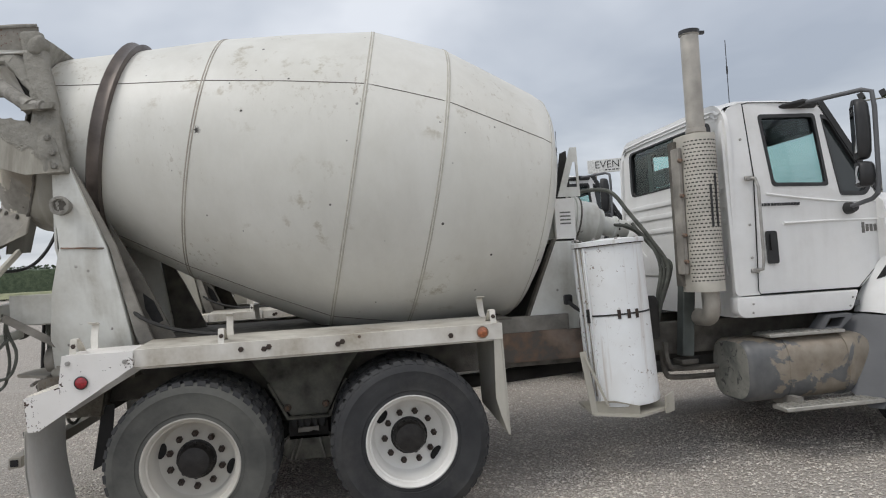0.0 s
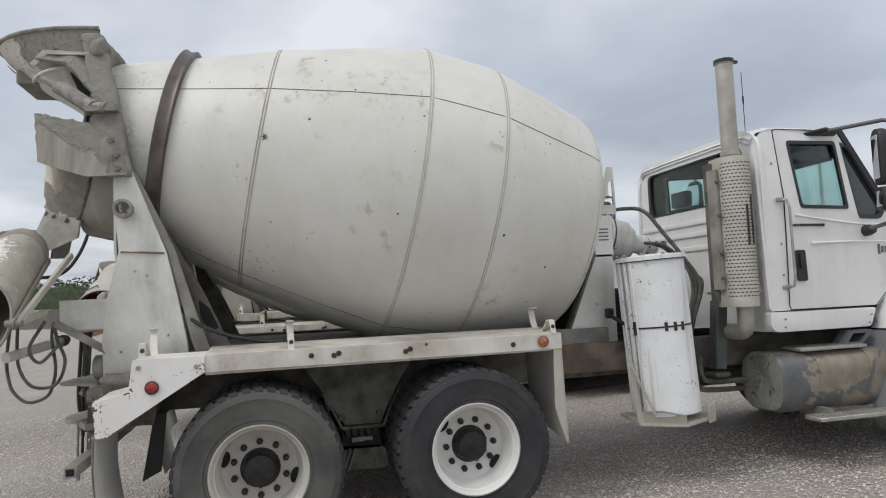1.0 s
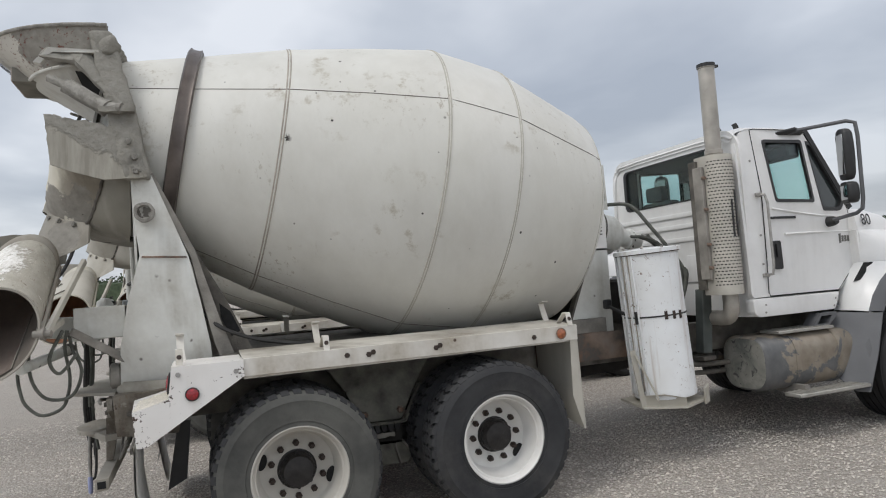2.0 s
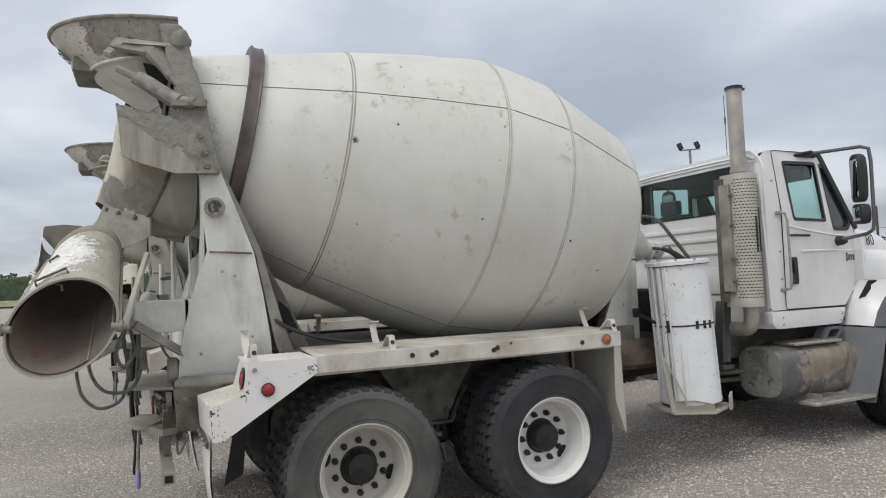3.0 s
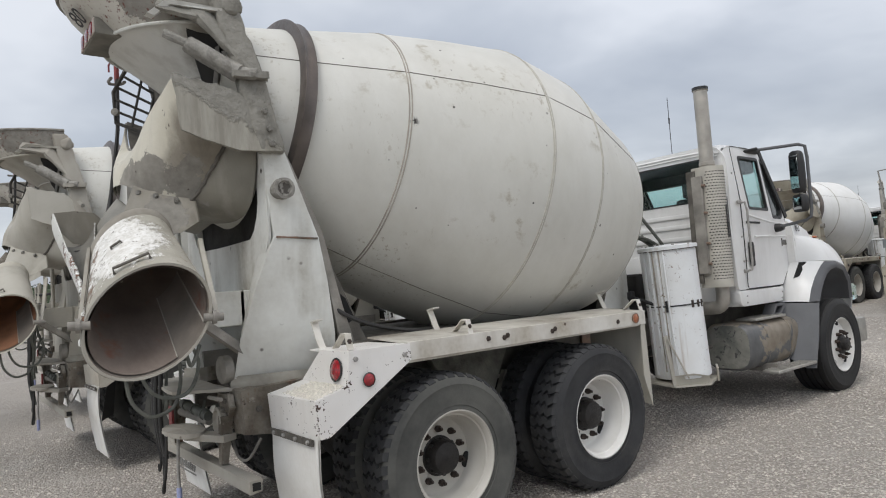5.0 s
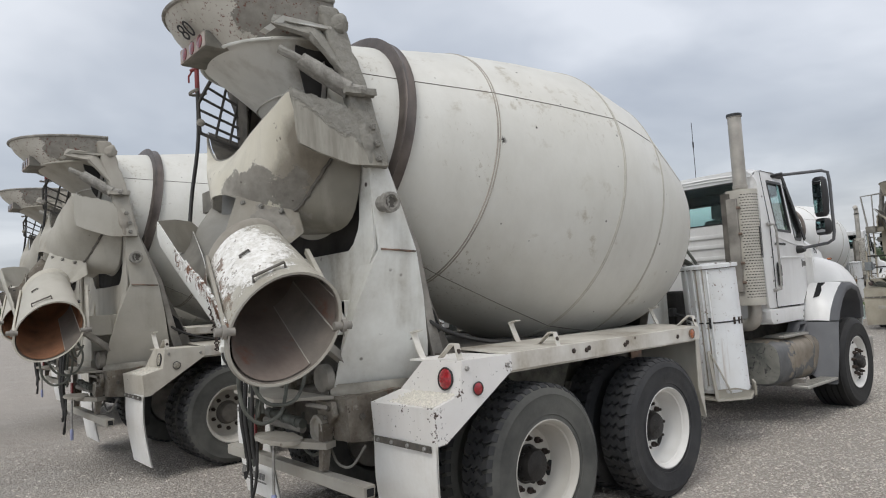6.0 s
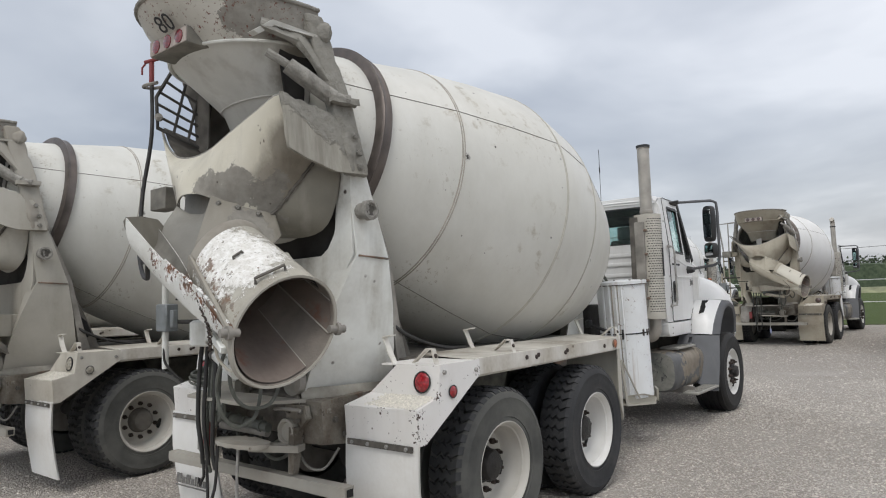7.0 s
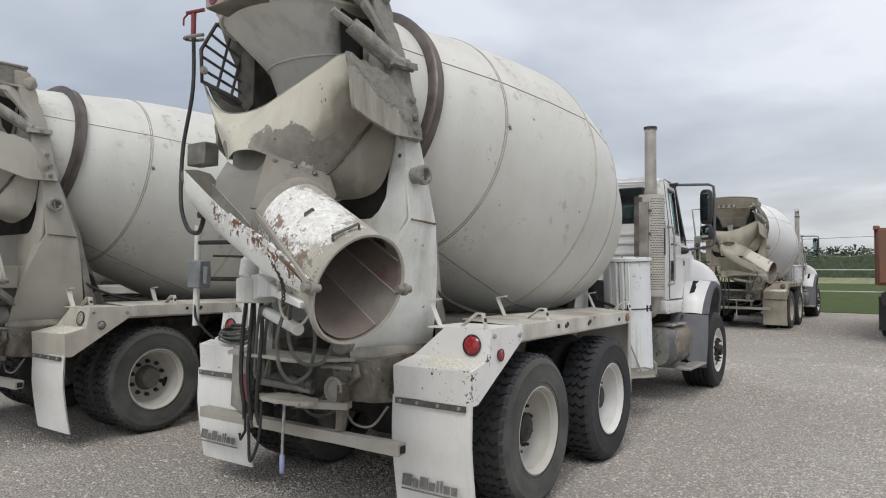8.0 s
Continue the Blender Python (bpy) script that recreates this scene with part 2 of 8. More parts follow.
# pebbly crust of old concrete, everywhere or over the upper part only
def crusted(name, cut):
    k = Mat(name, 0.95, spec=0.2)
    peb = k.noise(30, 5, 0.55)
    lump = k.noise(16, 5, 0.65)
    rill = k.noise(13, 5, 0.6, k.mapped((1.5, 1.5, 0.12)), 0.2)
    sep = k.t.nodes.new("ShaderNodeSeparateXYZ")
    k.t.links.new(k.co, sep.inputs[0])
    if cut is None:
        on = k.step(lump, 0.25, 0.45, 0.4, 1.0)
    else:
        line = k.math("ADD", k.math("ADD", sep.outputs[2], k.math("MULTIPLY", sep.outputs[0], 0.6)), k.math("MULTIPLY", k.noise(7, 5, 0.7), 0.22))
        on = k.step(line, cut, cut + 0.035)
    c = k.mix(k.step(lump, 0.3, 0.7), (0.235, 0.225, 0.198), (0.31, 0.30, 0.268))
    smoothc = k.mix(k.step(rill, 0.42, 0.66), (0.26, 0.245, 0.21), (0.36, 0.345, 0.30))
    smoothc = k.mix(k.math("MULTIPLY", k.step(k.noise(4, 4), 0.5, 0.7), 0.3), smoothc, (0.45, 0.43, 0.37))
    c = k.mix(on, smoothc, k.mix(k.step(peb, 0.46, 0.34, 0.0, 0.40), c, (0.22, 0.21, 0.18)))
    k.colour(c)
    h = k.math("MULTIPLY", on, k.math("ADD", k.math("MULTIPLY", peb, 1.5), lump))
    k.bump(k.math("ADD", h, k.math("MULTIPLY", rill, 0.5)), 0.6, 0.015)
    return k.m


M["crust"] = crusted("pebbly_concrete_crust", None)
M["wingcrust"] = crusted("half_crusted_plate", 2.02)

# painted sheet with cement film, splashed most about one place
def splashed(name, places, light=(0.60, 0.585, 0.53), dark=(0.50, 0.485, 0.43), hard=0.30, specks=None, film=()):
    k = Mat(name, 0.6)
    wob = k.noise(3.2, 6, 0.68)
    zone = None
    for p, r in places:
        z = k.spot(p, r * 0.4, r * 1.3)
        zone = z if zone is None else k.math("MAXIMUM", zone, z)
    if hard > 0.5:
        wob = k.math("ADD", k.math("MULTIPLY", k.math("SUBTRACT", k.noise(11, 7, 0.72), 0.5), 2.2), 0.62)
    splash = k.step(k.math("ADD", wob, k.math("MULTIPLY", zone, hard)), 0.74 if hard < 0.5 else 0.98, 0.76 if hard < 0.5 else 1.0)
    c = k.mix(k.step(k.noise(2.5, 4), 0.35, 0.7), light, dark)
    c = k.mix(k.math("MULTIPLY", k.step(k.noise(6, 5, 0.6, k.mapped((1, 1, 0.12))), 0.52, 0.72), 0.45), c, (0.38, 0.36, 0.31))
    for p, r in film:
        edge = k.math("ADD", k.spot(p, r * 0.5, r * 1.2), k.math("MULTIPLY", k.math("SUBTRACT", k.noise(6, 6, 0.7, k.mapped((1, 1, 0.5))), 0.5), 0.9))
        c = k.mix(k.math("MULTIPLY", k.step(edge, 0.30, 0.70), 0.85), c, k.mix(k.step(k.noise(7, 5, 0.6, k.mapped((1, 1, 0.2))), 0.4, 0.65), (0.20, 0.175, 0.138), (0.30, 0.27, 0.222)))
    c = k.mix(k.math("MULTIPLY", splash, 0.92), c, k.mix(k.step(k.noise(20, 5), 0.3, 0.7), (0.20, 0.185, 0.165), (0.30, 0.285, 0.25)))
    dots = k.math("MULTIPLY", k.step(k.cells(10), 0.045, 0.075, 1, 0), k.step(k.noise(3), 0.50, 0.55))
    drops = k.math("MULTIPLY", k.step(k.cells(9, k.mapped((2.2, 2.2, 0.7))), 0.06, 0.09, 1, 0), k.step(k.noise(2.6), 0.52, 0.57))
    c = k.mix(k.math("MAXIMUM", dots, drops), c, (0.085, 0.07, 0.055))
    if specks:
        red = k.math("MULTIPLY", k.step(k.noise(34, 5, 0.7), 0.57, 0.62), k.step(k.noise(4.0, 3), 0.42, 0.52))
        c = k.mix(red, c, specks)
    k.colour(c).rough(k.step(splash, 0, 1, 0.5, 0.92))
    k.bump(k.math("ADD", k.math("MULTIPLY", splash, 0.6), k.math("MULTIPLY", k.noise(30, 5, 0.7), 0.5)), 0.4, 0.012)
    return k.m


M["spout"] = splashed("splashed_spout", [((-1.52, -0.15, 2.29), 0.13), ((-1.46, -0.28, 2.28), 0.13), ((-1.42, -0.33, 2.36), 0.10), ((-1.38, -0.44, 2.27), 0.13), ((-1.30, -0.46, 2.20), 0.16), ((-1.28, -0.52, 2.30), 0.12), ((-1.48, 0.24, 2.32), 0.07), ((-1.40, 0.50, 2.58), 0.05)], (0.68, 0.645, 0.545), (0.565, 0.53, 0.43), hard=0.9, film=[((-1.14, -0.66, 2.50), 0.30), ((-1.25, -0.56, 2.28), 0.26)])
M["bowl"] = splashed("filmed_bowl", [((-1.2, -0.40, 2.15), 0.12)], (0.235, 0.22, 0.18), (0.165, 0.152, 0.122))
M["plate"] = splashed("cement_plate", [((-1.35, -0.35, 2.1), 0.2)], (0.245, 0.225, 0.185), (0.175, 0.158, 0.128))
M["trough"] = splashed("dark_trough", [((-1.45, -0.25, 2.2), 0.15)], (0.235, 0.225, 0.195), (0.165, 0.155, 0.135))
M["hopper"] = splashed("splashed_hopper", [((-1.0, -0.62, 3.0), 0.30)], (0.72, 0.72, 0.68), (0.60, 0.60, 0.56), film=[((-1.02, -0.56, 3.04), 0.30)])
M["rimpaint"] = splashed("splashed_rim", [((-1.10, -0.62, 3.33), 0.34), ((-1.40, -0.50, 3.36), 0.22), ((-1.0, 0.6, 3.35), 0.4)], (0.62, 0.595, 0.535), (0.50, 0.48, 0.42), hard=0.9, specks=(0.16, 0.06, 0.04))
M["splashed"] = splashed("splashed_paint", [((-1.5, -0.3, 2.0), 0.4)], (0.40, 0.39, 0.355), (0.31, 0.30, 0.275))

k = Mat("chute_outside", 0.75)
film = k.step(k.noise(9, 7, 0.74), 0.42, 0.47)
zone = k.step(k.noise(2.2, 3), 0.36, 0.48)
c = k.mix(k.step(k.noise(5, 4), 0.3, 0.7), (0.44, 0.425, 0.38), (0.56, 0.545, 0.49))
c = k.mix(k.math("MULTIPLY", film, zone), c, (0.84, 0.825, 0.79))
c = k.mix(k.math("MULTIPLY", k.step(k.noise(15, 6, 0.72), 0.60, 0.64), 0.9), c, (0.12, 0.09, 0.065))
k.colour(c).bump(k.math("ADD", k.math("MULTIPLY", film, 0.6), k.noise(40, 5, 0.7)), 0.5, 0.012)
M["chute"] = k.m

k = Mat("chute_barrel", 0.75)
zone = k.math("MAXIMUM", k.spot((-1.78, -0.80, 1.92), 0.16, 0.36), k.spot((-1.80, -0.62, 1.95), 0.12, 0.30))
film = k.step(k.math("ADD", k.math("MULTIPLY", k.math("SUBTRACT", k.noise(17, 8, 0.82), 0.5), 3.2), zone), 0.40, 0.50)
c = k.mix(k.step(k.noise(6, 5, 0.65), 0.3, 0.7), (0.32, 0.295, 0.245), (0.48, 0.46, 0.395))
c = k.mix(film, c, k.mix(k.step(k.noise(30, 5, 0.7), 0.4, 0.6), (0.70, 0.68, 0.63), (0.88, 0.87, 0.84)))
c = k.mix(k.math("MULTIPLY", k.step(k.noise(24, 6, 0.75, k.mapped((1, 1, 0.6))), 0.61, 0.64), 0.85), c, (0.15, 0.12, 0.09))
# brown breaks in the film along the barrel's flank and grey flakes over its back
flank = None
for i in range(5):
    z = k.spot((-1.745 - 0.041 * i, -0.44 - 0.145 * i, 1.895 - 0.096 * i), 0.04, 0.15)
    flank = z if flank is None else k.math("MAXIMUM", flank, z)
torn = k.step(k.math("ADD", k.math("MULTIPLY", k.math("SUBTRACT", k.noise(14, 7, 0.74, k.mapped((1, 1, 1), (0.7, 3.1, 1.9))), 0.5), 2.4), k.math("MULTIPLY", flank, 0.36)), 0.40, 0.45)
c = k.mix(k.math("MULTIPLY", torn, 0.9), c, k.mix(k.step(k.noise(16, 4), 0.4, 0.6), (0.19, 0.105, 0.06), (0.21, 0.175, 0.14)))
c = k.mix(k.math("MULTIPLY", k.step(k.noise(46, 5, 0.75, k.mapped((1, 1, 1.4))), 0.57, 0.62), 0.55), c, (0.42, 0.39, 0.33))
k.colour(c).bump(k.math("ADD", k.math("MULTIPLY", film, 0.7), k.noise(40, 5, 0.7)), 0.6, 0.012)
M["barrel"] = k.m
M["liprust"] = paint("rusty_chute_lip", (0.35, 0.33, 0.285), dirt=(0.16, 0.13, 0.10), amount=1.1, rough=0.8, chips=2.2, chip_colour=(0.13, 0.08, 0.05))

k = Mat("chute_inside", 0.6)
c = k.mix(k.step(k.noise(3.0, 6, 0.65, k.mapped((1, 0.25, 1))), 0.40, 0.66), (0.135, 0.106, 0.089), (0.215, 0.178, 0.152))
c = k.mix(k.math("MULTIPLY", k.step(k.noise(4.2, 5, 0.65), 0.55, 0.68), 0.85), c, (0.19, 0.075, 0.04))
k.colour(c).bump(k.noise(25, 5, 0.7), 0.25, 0.01)
M["chute_in"] = k.m
M["lining"] = plain("scoured_chute_lining", (0.20, 0.175, 0.15), 0.6, 0.1, 0.35, 5.0, 0.3)
M["rust_in"] = plain("rusty_chute_inside", (0.235, 0.112, 0.06), 0.8, 0.2, 0.5, 5.0, 0.3)
M["track"] = plain("greasy_brown_steel", (0.118, 0.100, 0.090), 0.42, 0.5, 0.35, 6.0, 0.15)

# rusty chassis steel
k = Mat("rusty_frame", 0.85)
c = k.mix(k.step(k.noise(3.4, 6, 0.65), 0.42, 0.62), (0.12, 0.105, 0.092), (0.27, 0.145, 0.082))
c = k.mix(k.math("MULTIPLY", k.step(k.noise(1.7, 5, 0.6), 0.5, 0.66), 0.8), c, (0.27, 0.25, 0.225))
k.colour(c).bump(k.noise(30, 5, 0.7), 0.4, 0.012)
M["frame"] = k.m
M["dirtysteel"] = plain("cement_dusted_steel", (0.25, 0.235, 0.21), 0.9, 0.0, 0.4, 5.0, 0.45)
M["boxdirt"] = paint("grimy_lamp_box", (0.46, 0.40, 0.36), dirt=(0.22, 0.17, 0.13), amount=0.9, rough=0.8, chips=1.6)
M["collar"] = paint("streaked_cement_film", (0.46, 0.44, 0.385), dirt=(0.13, 0.11, 0.085), amount=1.1, rough=0.9, chips=2.0, streaks=1.6)
M["bedworn"] = paint("worn_dusty_bed_paint", (0.60, 0.575, 0.51), dirt=(0.36, 0.32, 0.26), amount=0.8, rough=0.7, chips=1.0)
M["tailpale"] = paint("pale_cement_film", (0.385, 0.365, 0.32), dirt=(0.24, 0.21, 0.17), amount=0.7, rough=0.9, chips=1.4, chip_colour=(0.11, 0.085, 0.065))
# chute wing: pale paint, a flaking white crust along its ridge, rust in the breaks
k = Mat("chute_wing_paint", 0.6)
c = k.mix(k.step(k.noise(3, 5, 0.6), 0.4, 0.7), (0.70, 0.70, 0.665), (0.56, 0.55, 0.50))
zone = None
for i in range(6):
    z = k.spot((-1.835 - 0.019 * i, -0.22 - 0.155 * i, 1.885 - 0.078 * i), 0.035, 0.125)
    zone = z if zone is None else k.math("MAXIMUM", zone, z)
flake = k.step(k.math("ADD", k.math("MULTIPLY", k.math("SUBTRACT", k.noise(24, 7, 0.75), 0.5), 2.0), k.math("MULTIPLY", zone, 0.6)), 0.42, 0.48)
torn = k.step(k.math("ADD", k.math("MULTIPLY", k.math("SUBTRACT", k.noise(30, 6, 0.72, k.mapped((1, 1, 1), (2.1, 0.6, 1.3))), 0.5), 2.4), k.math("MULTIPLY", zone, 0.44)), 0.38, 0.44)
c = k.mix(flake, c, (0.86, 0.855, 0.83))
c = k.mix(torn, c, k.mix(k.step(k.noise(12, 4), 0.4, 0.6), (0.20, 0.085, 0.04), (0.10, 0.08, 0.062)))
k.colour(c).bump(k.math("ADD", k.math("MULTIPLY", flake, 0.8), k.noise(40, 5, 0.7)), 0.5, 0.012)
M["wing"] = k.m
# inside of the wing: dark film with a rusty patch half way down
k = Mat("chute_wing_inside", 0.8)
c = k.mix(k.step(k.noise(5, 5, 0.6), 0.4, 0.65), (0.17, 0.16, 0.14), (0.25, 0.24, 0.21))
rusty = k.math("MULTIPLY", k.math("MAXIMUM", k.spot((-1.80, -0.55, 1.64), 0.10, 0.26), k.spot((-1.86, -0.80, 1.53), 0.06, 0.2)), k.step(k.noise(9, 5, 0.7), 0.36, 0.50))
k.colour(k.mix(rusty, c, (0.21, 0.10, 0.055))).bump(k.noise(30, 5, 0.7), 0.4, 0.01)
M["wingin"] = k.m
# old cement film and rust on the tail steel
k = Mat("cement_dusted_tail", 0.9, spec=0.3)
lump = k.noise(19, 6, 0.7)
c = k.mix(k.step(k.noise(4.5, 6, 0.68), 0.38, 0.64), (0.125, 0.105, 0.083), (0.245, 0.224, 0.188))
c = k.mix(k.math("MULTIPLY", k.step(k.noise(7.5, 6, 0.7), 0.57, 0.63), 0.7), c, (0.33, 0.31, 0.27))
c = k.mix(k.math("MULTIPLY", k.step(k.noise(6.0, 5, 0.7, k.mapped((1, 1, 0.4))), 0.58, 0.66), 0.8), c, (0.125, 0.068, 0.042))
c = k.mix(k.step(lump, 0.62, 0.68), c, (0.075, 0.06, 0.047))
k.colour(c).bump(k.math("ADD", lump, k.noise(60, 4, 0.6)), 0.55, 0.014)
M["tail"] = k.m
# dark grime on steel, also the colour of a few painted shadows
M["grime"] = plain("dark_grime_and_shade", (0.12, 0.11, 0.095), 0.85, 0.0, 0.45, 9.0, 0.4)
M["saddle"] = plain("olive_cement_steel", (0.155, 0.15, 0.127), 0.9, 0.0, 0.6, 6.0, 0.4)
M["boxgrey"] = plain("dusty_grey_box", (0.20, 0.19, 0.165), 0.85, 0.0, 0.4, 7.0, 0.3)
M["barsteel"] = plain("dusty_black_steel", (0.06, 0.057, 0.052), 0.8, 0.0, 0.5, 14.0, 0.4)
M["bluegrey"] = plain("blue_grey_enamel", (0.185, 0.20, 0.205), 0.6, 0.0, 0.25, 12.0, 0.2)
# near-black: underbody steel with the shade beneath the truck put into its colour
M["under"] = plain("dark_underbody_and_shade", (0.032, 0.030, 0.028), 0.9, 0.0, 0.5, 6.0, 0.4)
M["black"] = plain("black_plastic", (0.022, 0.022, 0.023), 0.5, 0.0, 0.3, 10.0, 0.1)
M["greyhose"] = plain("grey_green_hose", (0.11, 0.115, 0.10), 0.7, 0.0, 0.4, 12.0, 0.2)
M["hose"] = plain("black_rubber_hose", (0.028, 0.027, 0.026), 0.6, 0.0, 0.4, 12.0, 0.2)
M["greyplastic"] = plain("grey_fender_plastic", (0.115, 0.118, 0.125), 0.6, 0.0, 0.18, 4.0, 0.1)

k = Mat("tyre_rubber", 0.78)
c = k.mix(k.step(k.noise(3.5, 5, 0.6), 0.35, 0.7), (0.020, 0.021, 0.0235), (0.042, 0.043, 0.045))
c = k.mix(k.math("MULTIPLY", k.step(k.noise(2.6, 5, 0.6), 0.50, 0.68), 0.38), c, (0.095, 0.09, 0.082))
k.colour(c).bump(k.noise(50, 4, 0.6), 0.25, 0.006)
M["tyre"] = k.m
k = Mat("dusty_tyre_rubber", 0.85)
c = k.mix(k.step(k.noise(3.0, 5, 0.6), 0.30, 0.65), (0.046, 0.047, 0.045), (0.112, 0.112, 0.102))
k.colour(c).bump(k.noise(50, 4, 0.6), 0.25, 0.006)
M["tyre_dusty"] = k.m
k = Mat("clean_tyre_rubber", 0.7)
k.colour(k.mix(k.step(k.noise(4.0, 5, 0.6), 0.35, 0.7), (0.011, 0.011, 0.0115), (0.024, 0.024, 0.024))).bump(k.noise(50, 4, 0.6), 0.25, 0.006)
M["tyre_dark"] = k.m
M["grease"] = plain("greasy_hub", (0.022, 0.02, 0.019), 0.45, 0.3, 0.6, 18.0, 0.4)
M["nut"] = plain("rusty_nut", (0.06, 0.045, 0.038), 0.6, 0.5, 0.4, 30.0, 0.3)

# old aluminium fuel tank with peeling black paint
k = Mat("peeling_tank", 0.5, 0.35)
peel = k.step(k.noise(1.7, 6, 0.62, None, 0.6), 0.455, 0.475)
c = k.mix(k.step(k.noise(6, 5), 0.35, 0.7), (0.105, 0.108, 0.112), (0.17, 0.17, 0.168))
c2 = k.mix(k.step(k.noise(9, 5), 0.3, 0.7), (0.21, 0.175, 0.135), (0.31, 0.275, 0.225))
k.colour(k.mix(peel, c2, c)).bump(k.math("ADD", peel, k.noise(20, 4)), 0.2, 0.006)
M["fuel"] = k.m
k = Mat("tank_end", 0.6, 0.2)
c = k.mix(k.step(k.noise(4.5, 6, 0.6, None, 1.2), 0.40, 0.6), (0.17, 0.175, 0.16), (0.29, 0.285, 0.255))
c = k.mix(k.step(k.noise(9, 6, 0.6, None, 2.0), 0.62, 0.65), c, (0.09, 0.09, 0.088))
k.colour(c).bump(k.noise(12, 4), 0.3, 0.01)
M["fuel_end"] = k.m
M["alu"] = plain("weathered_aluminium", (0.42, 0.41, 0.38), 0.45, 0.6, 0.2, 12.0, 0.2)
M["stack"] = plain("dull_exhaust_pipe", (0.40, 0.375, 0.335), 0.45, 0.45, 0.22, 7.0, 0.15)
M["guard"] = plain("beige_heat_guard", (0.50, 0.475, 0.42), 0.55, 0.25, 0.18, 5.0, 0.15)
M["chrome"] = plain("chrome", (0.62, 0.62, 0.62), 0.18, 1.0, 0.1, 20.0, 0.02)
M["dark"] = plain("dark_gap", (0.012, 0.012, 0.012), 0.9)
M["zinc"] = plain("dirty_zinc", (0.36, 0.35, 0.33), 0.5, 0.6, 0.3, 20.0, 0.2)
M["blueplastic"] = plain("pale_blue_plastic", (0.30, 0.33, 0.52), 0.5)
M["redhandle"] = plain("red_handle", (0.20, 0.035, 0.035), 0.5)
M["flap"] = paint("white_mud_flap", (0.82, 0.815, 0.79), dirt=(0.46, 0.42, 0.35), amount=0.38, rough=0.6, streaks=0.9)
M["print"] = plain("grey_print", (0.16, 0.155, 0.145), 0.8, 0, 0.4, 40.0)
M["blackprint"] = plain("black_print", (0.03, 0.03, 0.032), 0.6)
M["seat"] = plain("grey_seat_cloth", (0.12, 0.12, 0.125), 0.9)
M["interior"] = plain("grey_cab_trim", (0.10, 0.10, 0.105), 0.8)
M["pebble"] = plain("pale_pebble", (0.72, 0.69, 0.62), 0.9, 0, 0.25, 60.0)


def lens_mat(name, c):
    k = Mat(name, 0.18)
    k.colour(k.mix(k.step(k.cells(60), 0.2, 0.6), c, tuple(v * 0.6 for v in c)))
    k.b.inputs["Coat Weight"].default_value = 0.6
    return k.m


M["red"] = lens_mat("red_lens", (0.42, 0.02, 0.03))
M["reddull"] = lens_mat("dull_red_lens", (0.26, 0.03, 0.035))
M["brokenlens"] = lens_mat("clouded_lens", (0.16, 0.11, 0.10))
M["clearlens"] = lens_mat("clear_lens", (0.46, 0.43, 0.36))
M["amber"] = lens_mat("amber_lens", (0.48, 0.15, 0.06))
k = Mat("window_glass", 0.03)
k.b.inputs["Transmission Weight"].default_value = 1.0
k.b.inputs["IOR"].default_value = 1.3
k.colour((0.66, 0.82, 0.80))
M["glass"] = k.m
M["tinted"] = plain("dark_tinted_glass", (0.03, 0.036, 0.036), 0.08, 0.0, 0.1, 3.0, 0.0)
M["slate"] = plain("slate_green_steel", (0.075, 0.085, 0.08), 0.7, 0.0, 0.35, 7.0, 0.2)
k = Mat("mirror_glass", 0.02, 1.0)
k.colour((0.5, 0.52, 0.53))
M["mirror"] = k.m

# gravel yard
k = Mat("gravel", 0.95, spec=0.25)
a = k.cells(52, out="Color")
sep = k.t.nodes.new("ShaderNodeSeparateColor")
k.t.links.new(a, sep.inputs[0])
g = k.mix(k.step(sep.outputs[0], 0.1, 0.9), (0.395, 0.362, 0.325), (0.675, 0.627, 0.565))
g = k.mix(k.step(k.cells(52), 0.30, 0.66), g, (0.307, 0.278, 0.248))
g = k.mix(k.math("MULTIPLY", k.step(k.noise(0.33, 5, 0.6), 0.42, 0.66), 0.55), g, (0.415, 0.387, 0.35))
g = k.mix(k.math("MULTIPLY", k.step(k.noise(0.9, 4), 0.55, 0.7), 0.35), g, (0.56, 0.54, 0.505))
k.colour(g)
k.bump(k.math("ADD", k.math("MULTIPLY", k.cells(52), -1.0), k.math("ADD", k.math("MULTIPLY", k.noise(90, 4), 0.5), k.math("MULTIPLY", k.noise(7, 4, 0.6), 1.6))), 0.9, 0.022)
M["gravel"] = k.m
k = Mat("gravel_stone", 0.95, spec=0.25)
isl = k.t.nodes.new("ShaderNodeNewGeometry").outputs["Random Per Island"]
k.colour(k.mix(k.step(k.noise(40, 3), 0.3, 0.7), k.mix(isl, (0.317, 0.29, 0.26), (0.76, 0.72, 0.655)), k.mix(isl, (0.43, 0.393, 0.35), (0.665, 0.625, 0.56))))
k.bump(k.noise(120, 3), 0.4, 0.004)
M["stone"] = k.m
k = Mat("grass", 0.95, spec=0.2)
c = k.mix(k.step(k.noise(0.35, 6, 0.65), 0.35, 0.65), (0.055, 0.085, 0.026), (0.10, 0.125, 0.045))
k.colour(k.mix(k.step(k.noise(14, 4), 0.3, 0.7), c, (0.075, 0.105, 0.035))).bump(k.noise(9, 5, 0.7), 0.8, 0.1)
M["grass"] = k.m
k = Mat("leaves", 0.9, spec=0.2)
c = k.mix(k.t.nodes.new("ShaderNodeNewGeometry").outputs["Random Per Island"], (0.085, 0.112, 0.07), (0.13, 0.16, 0.10))
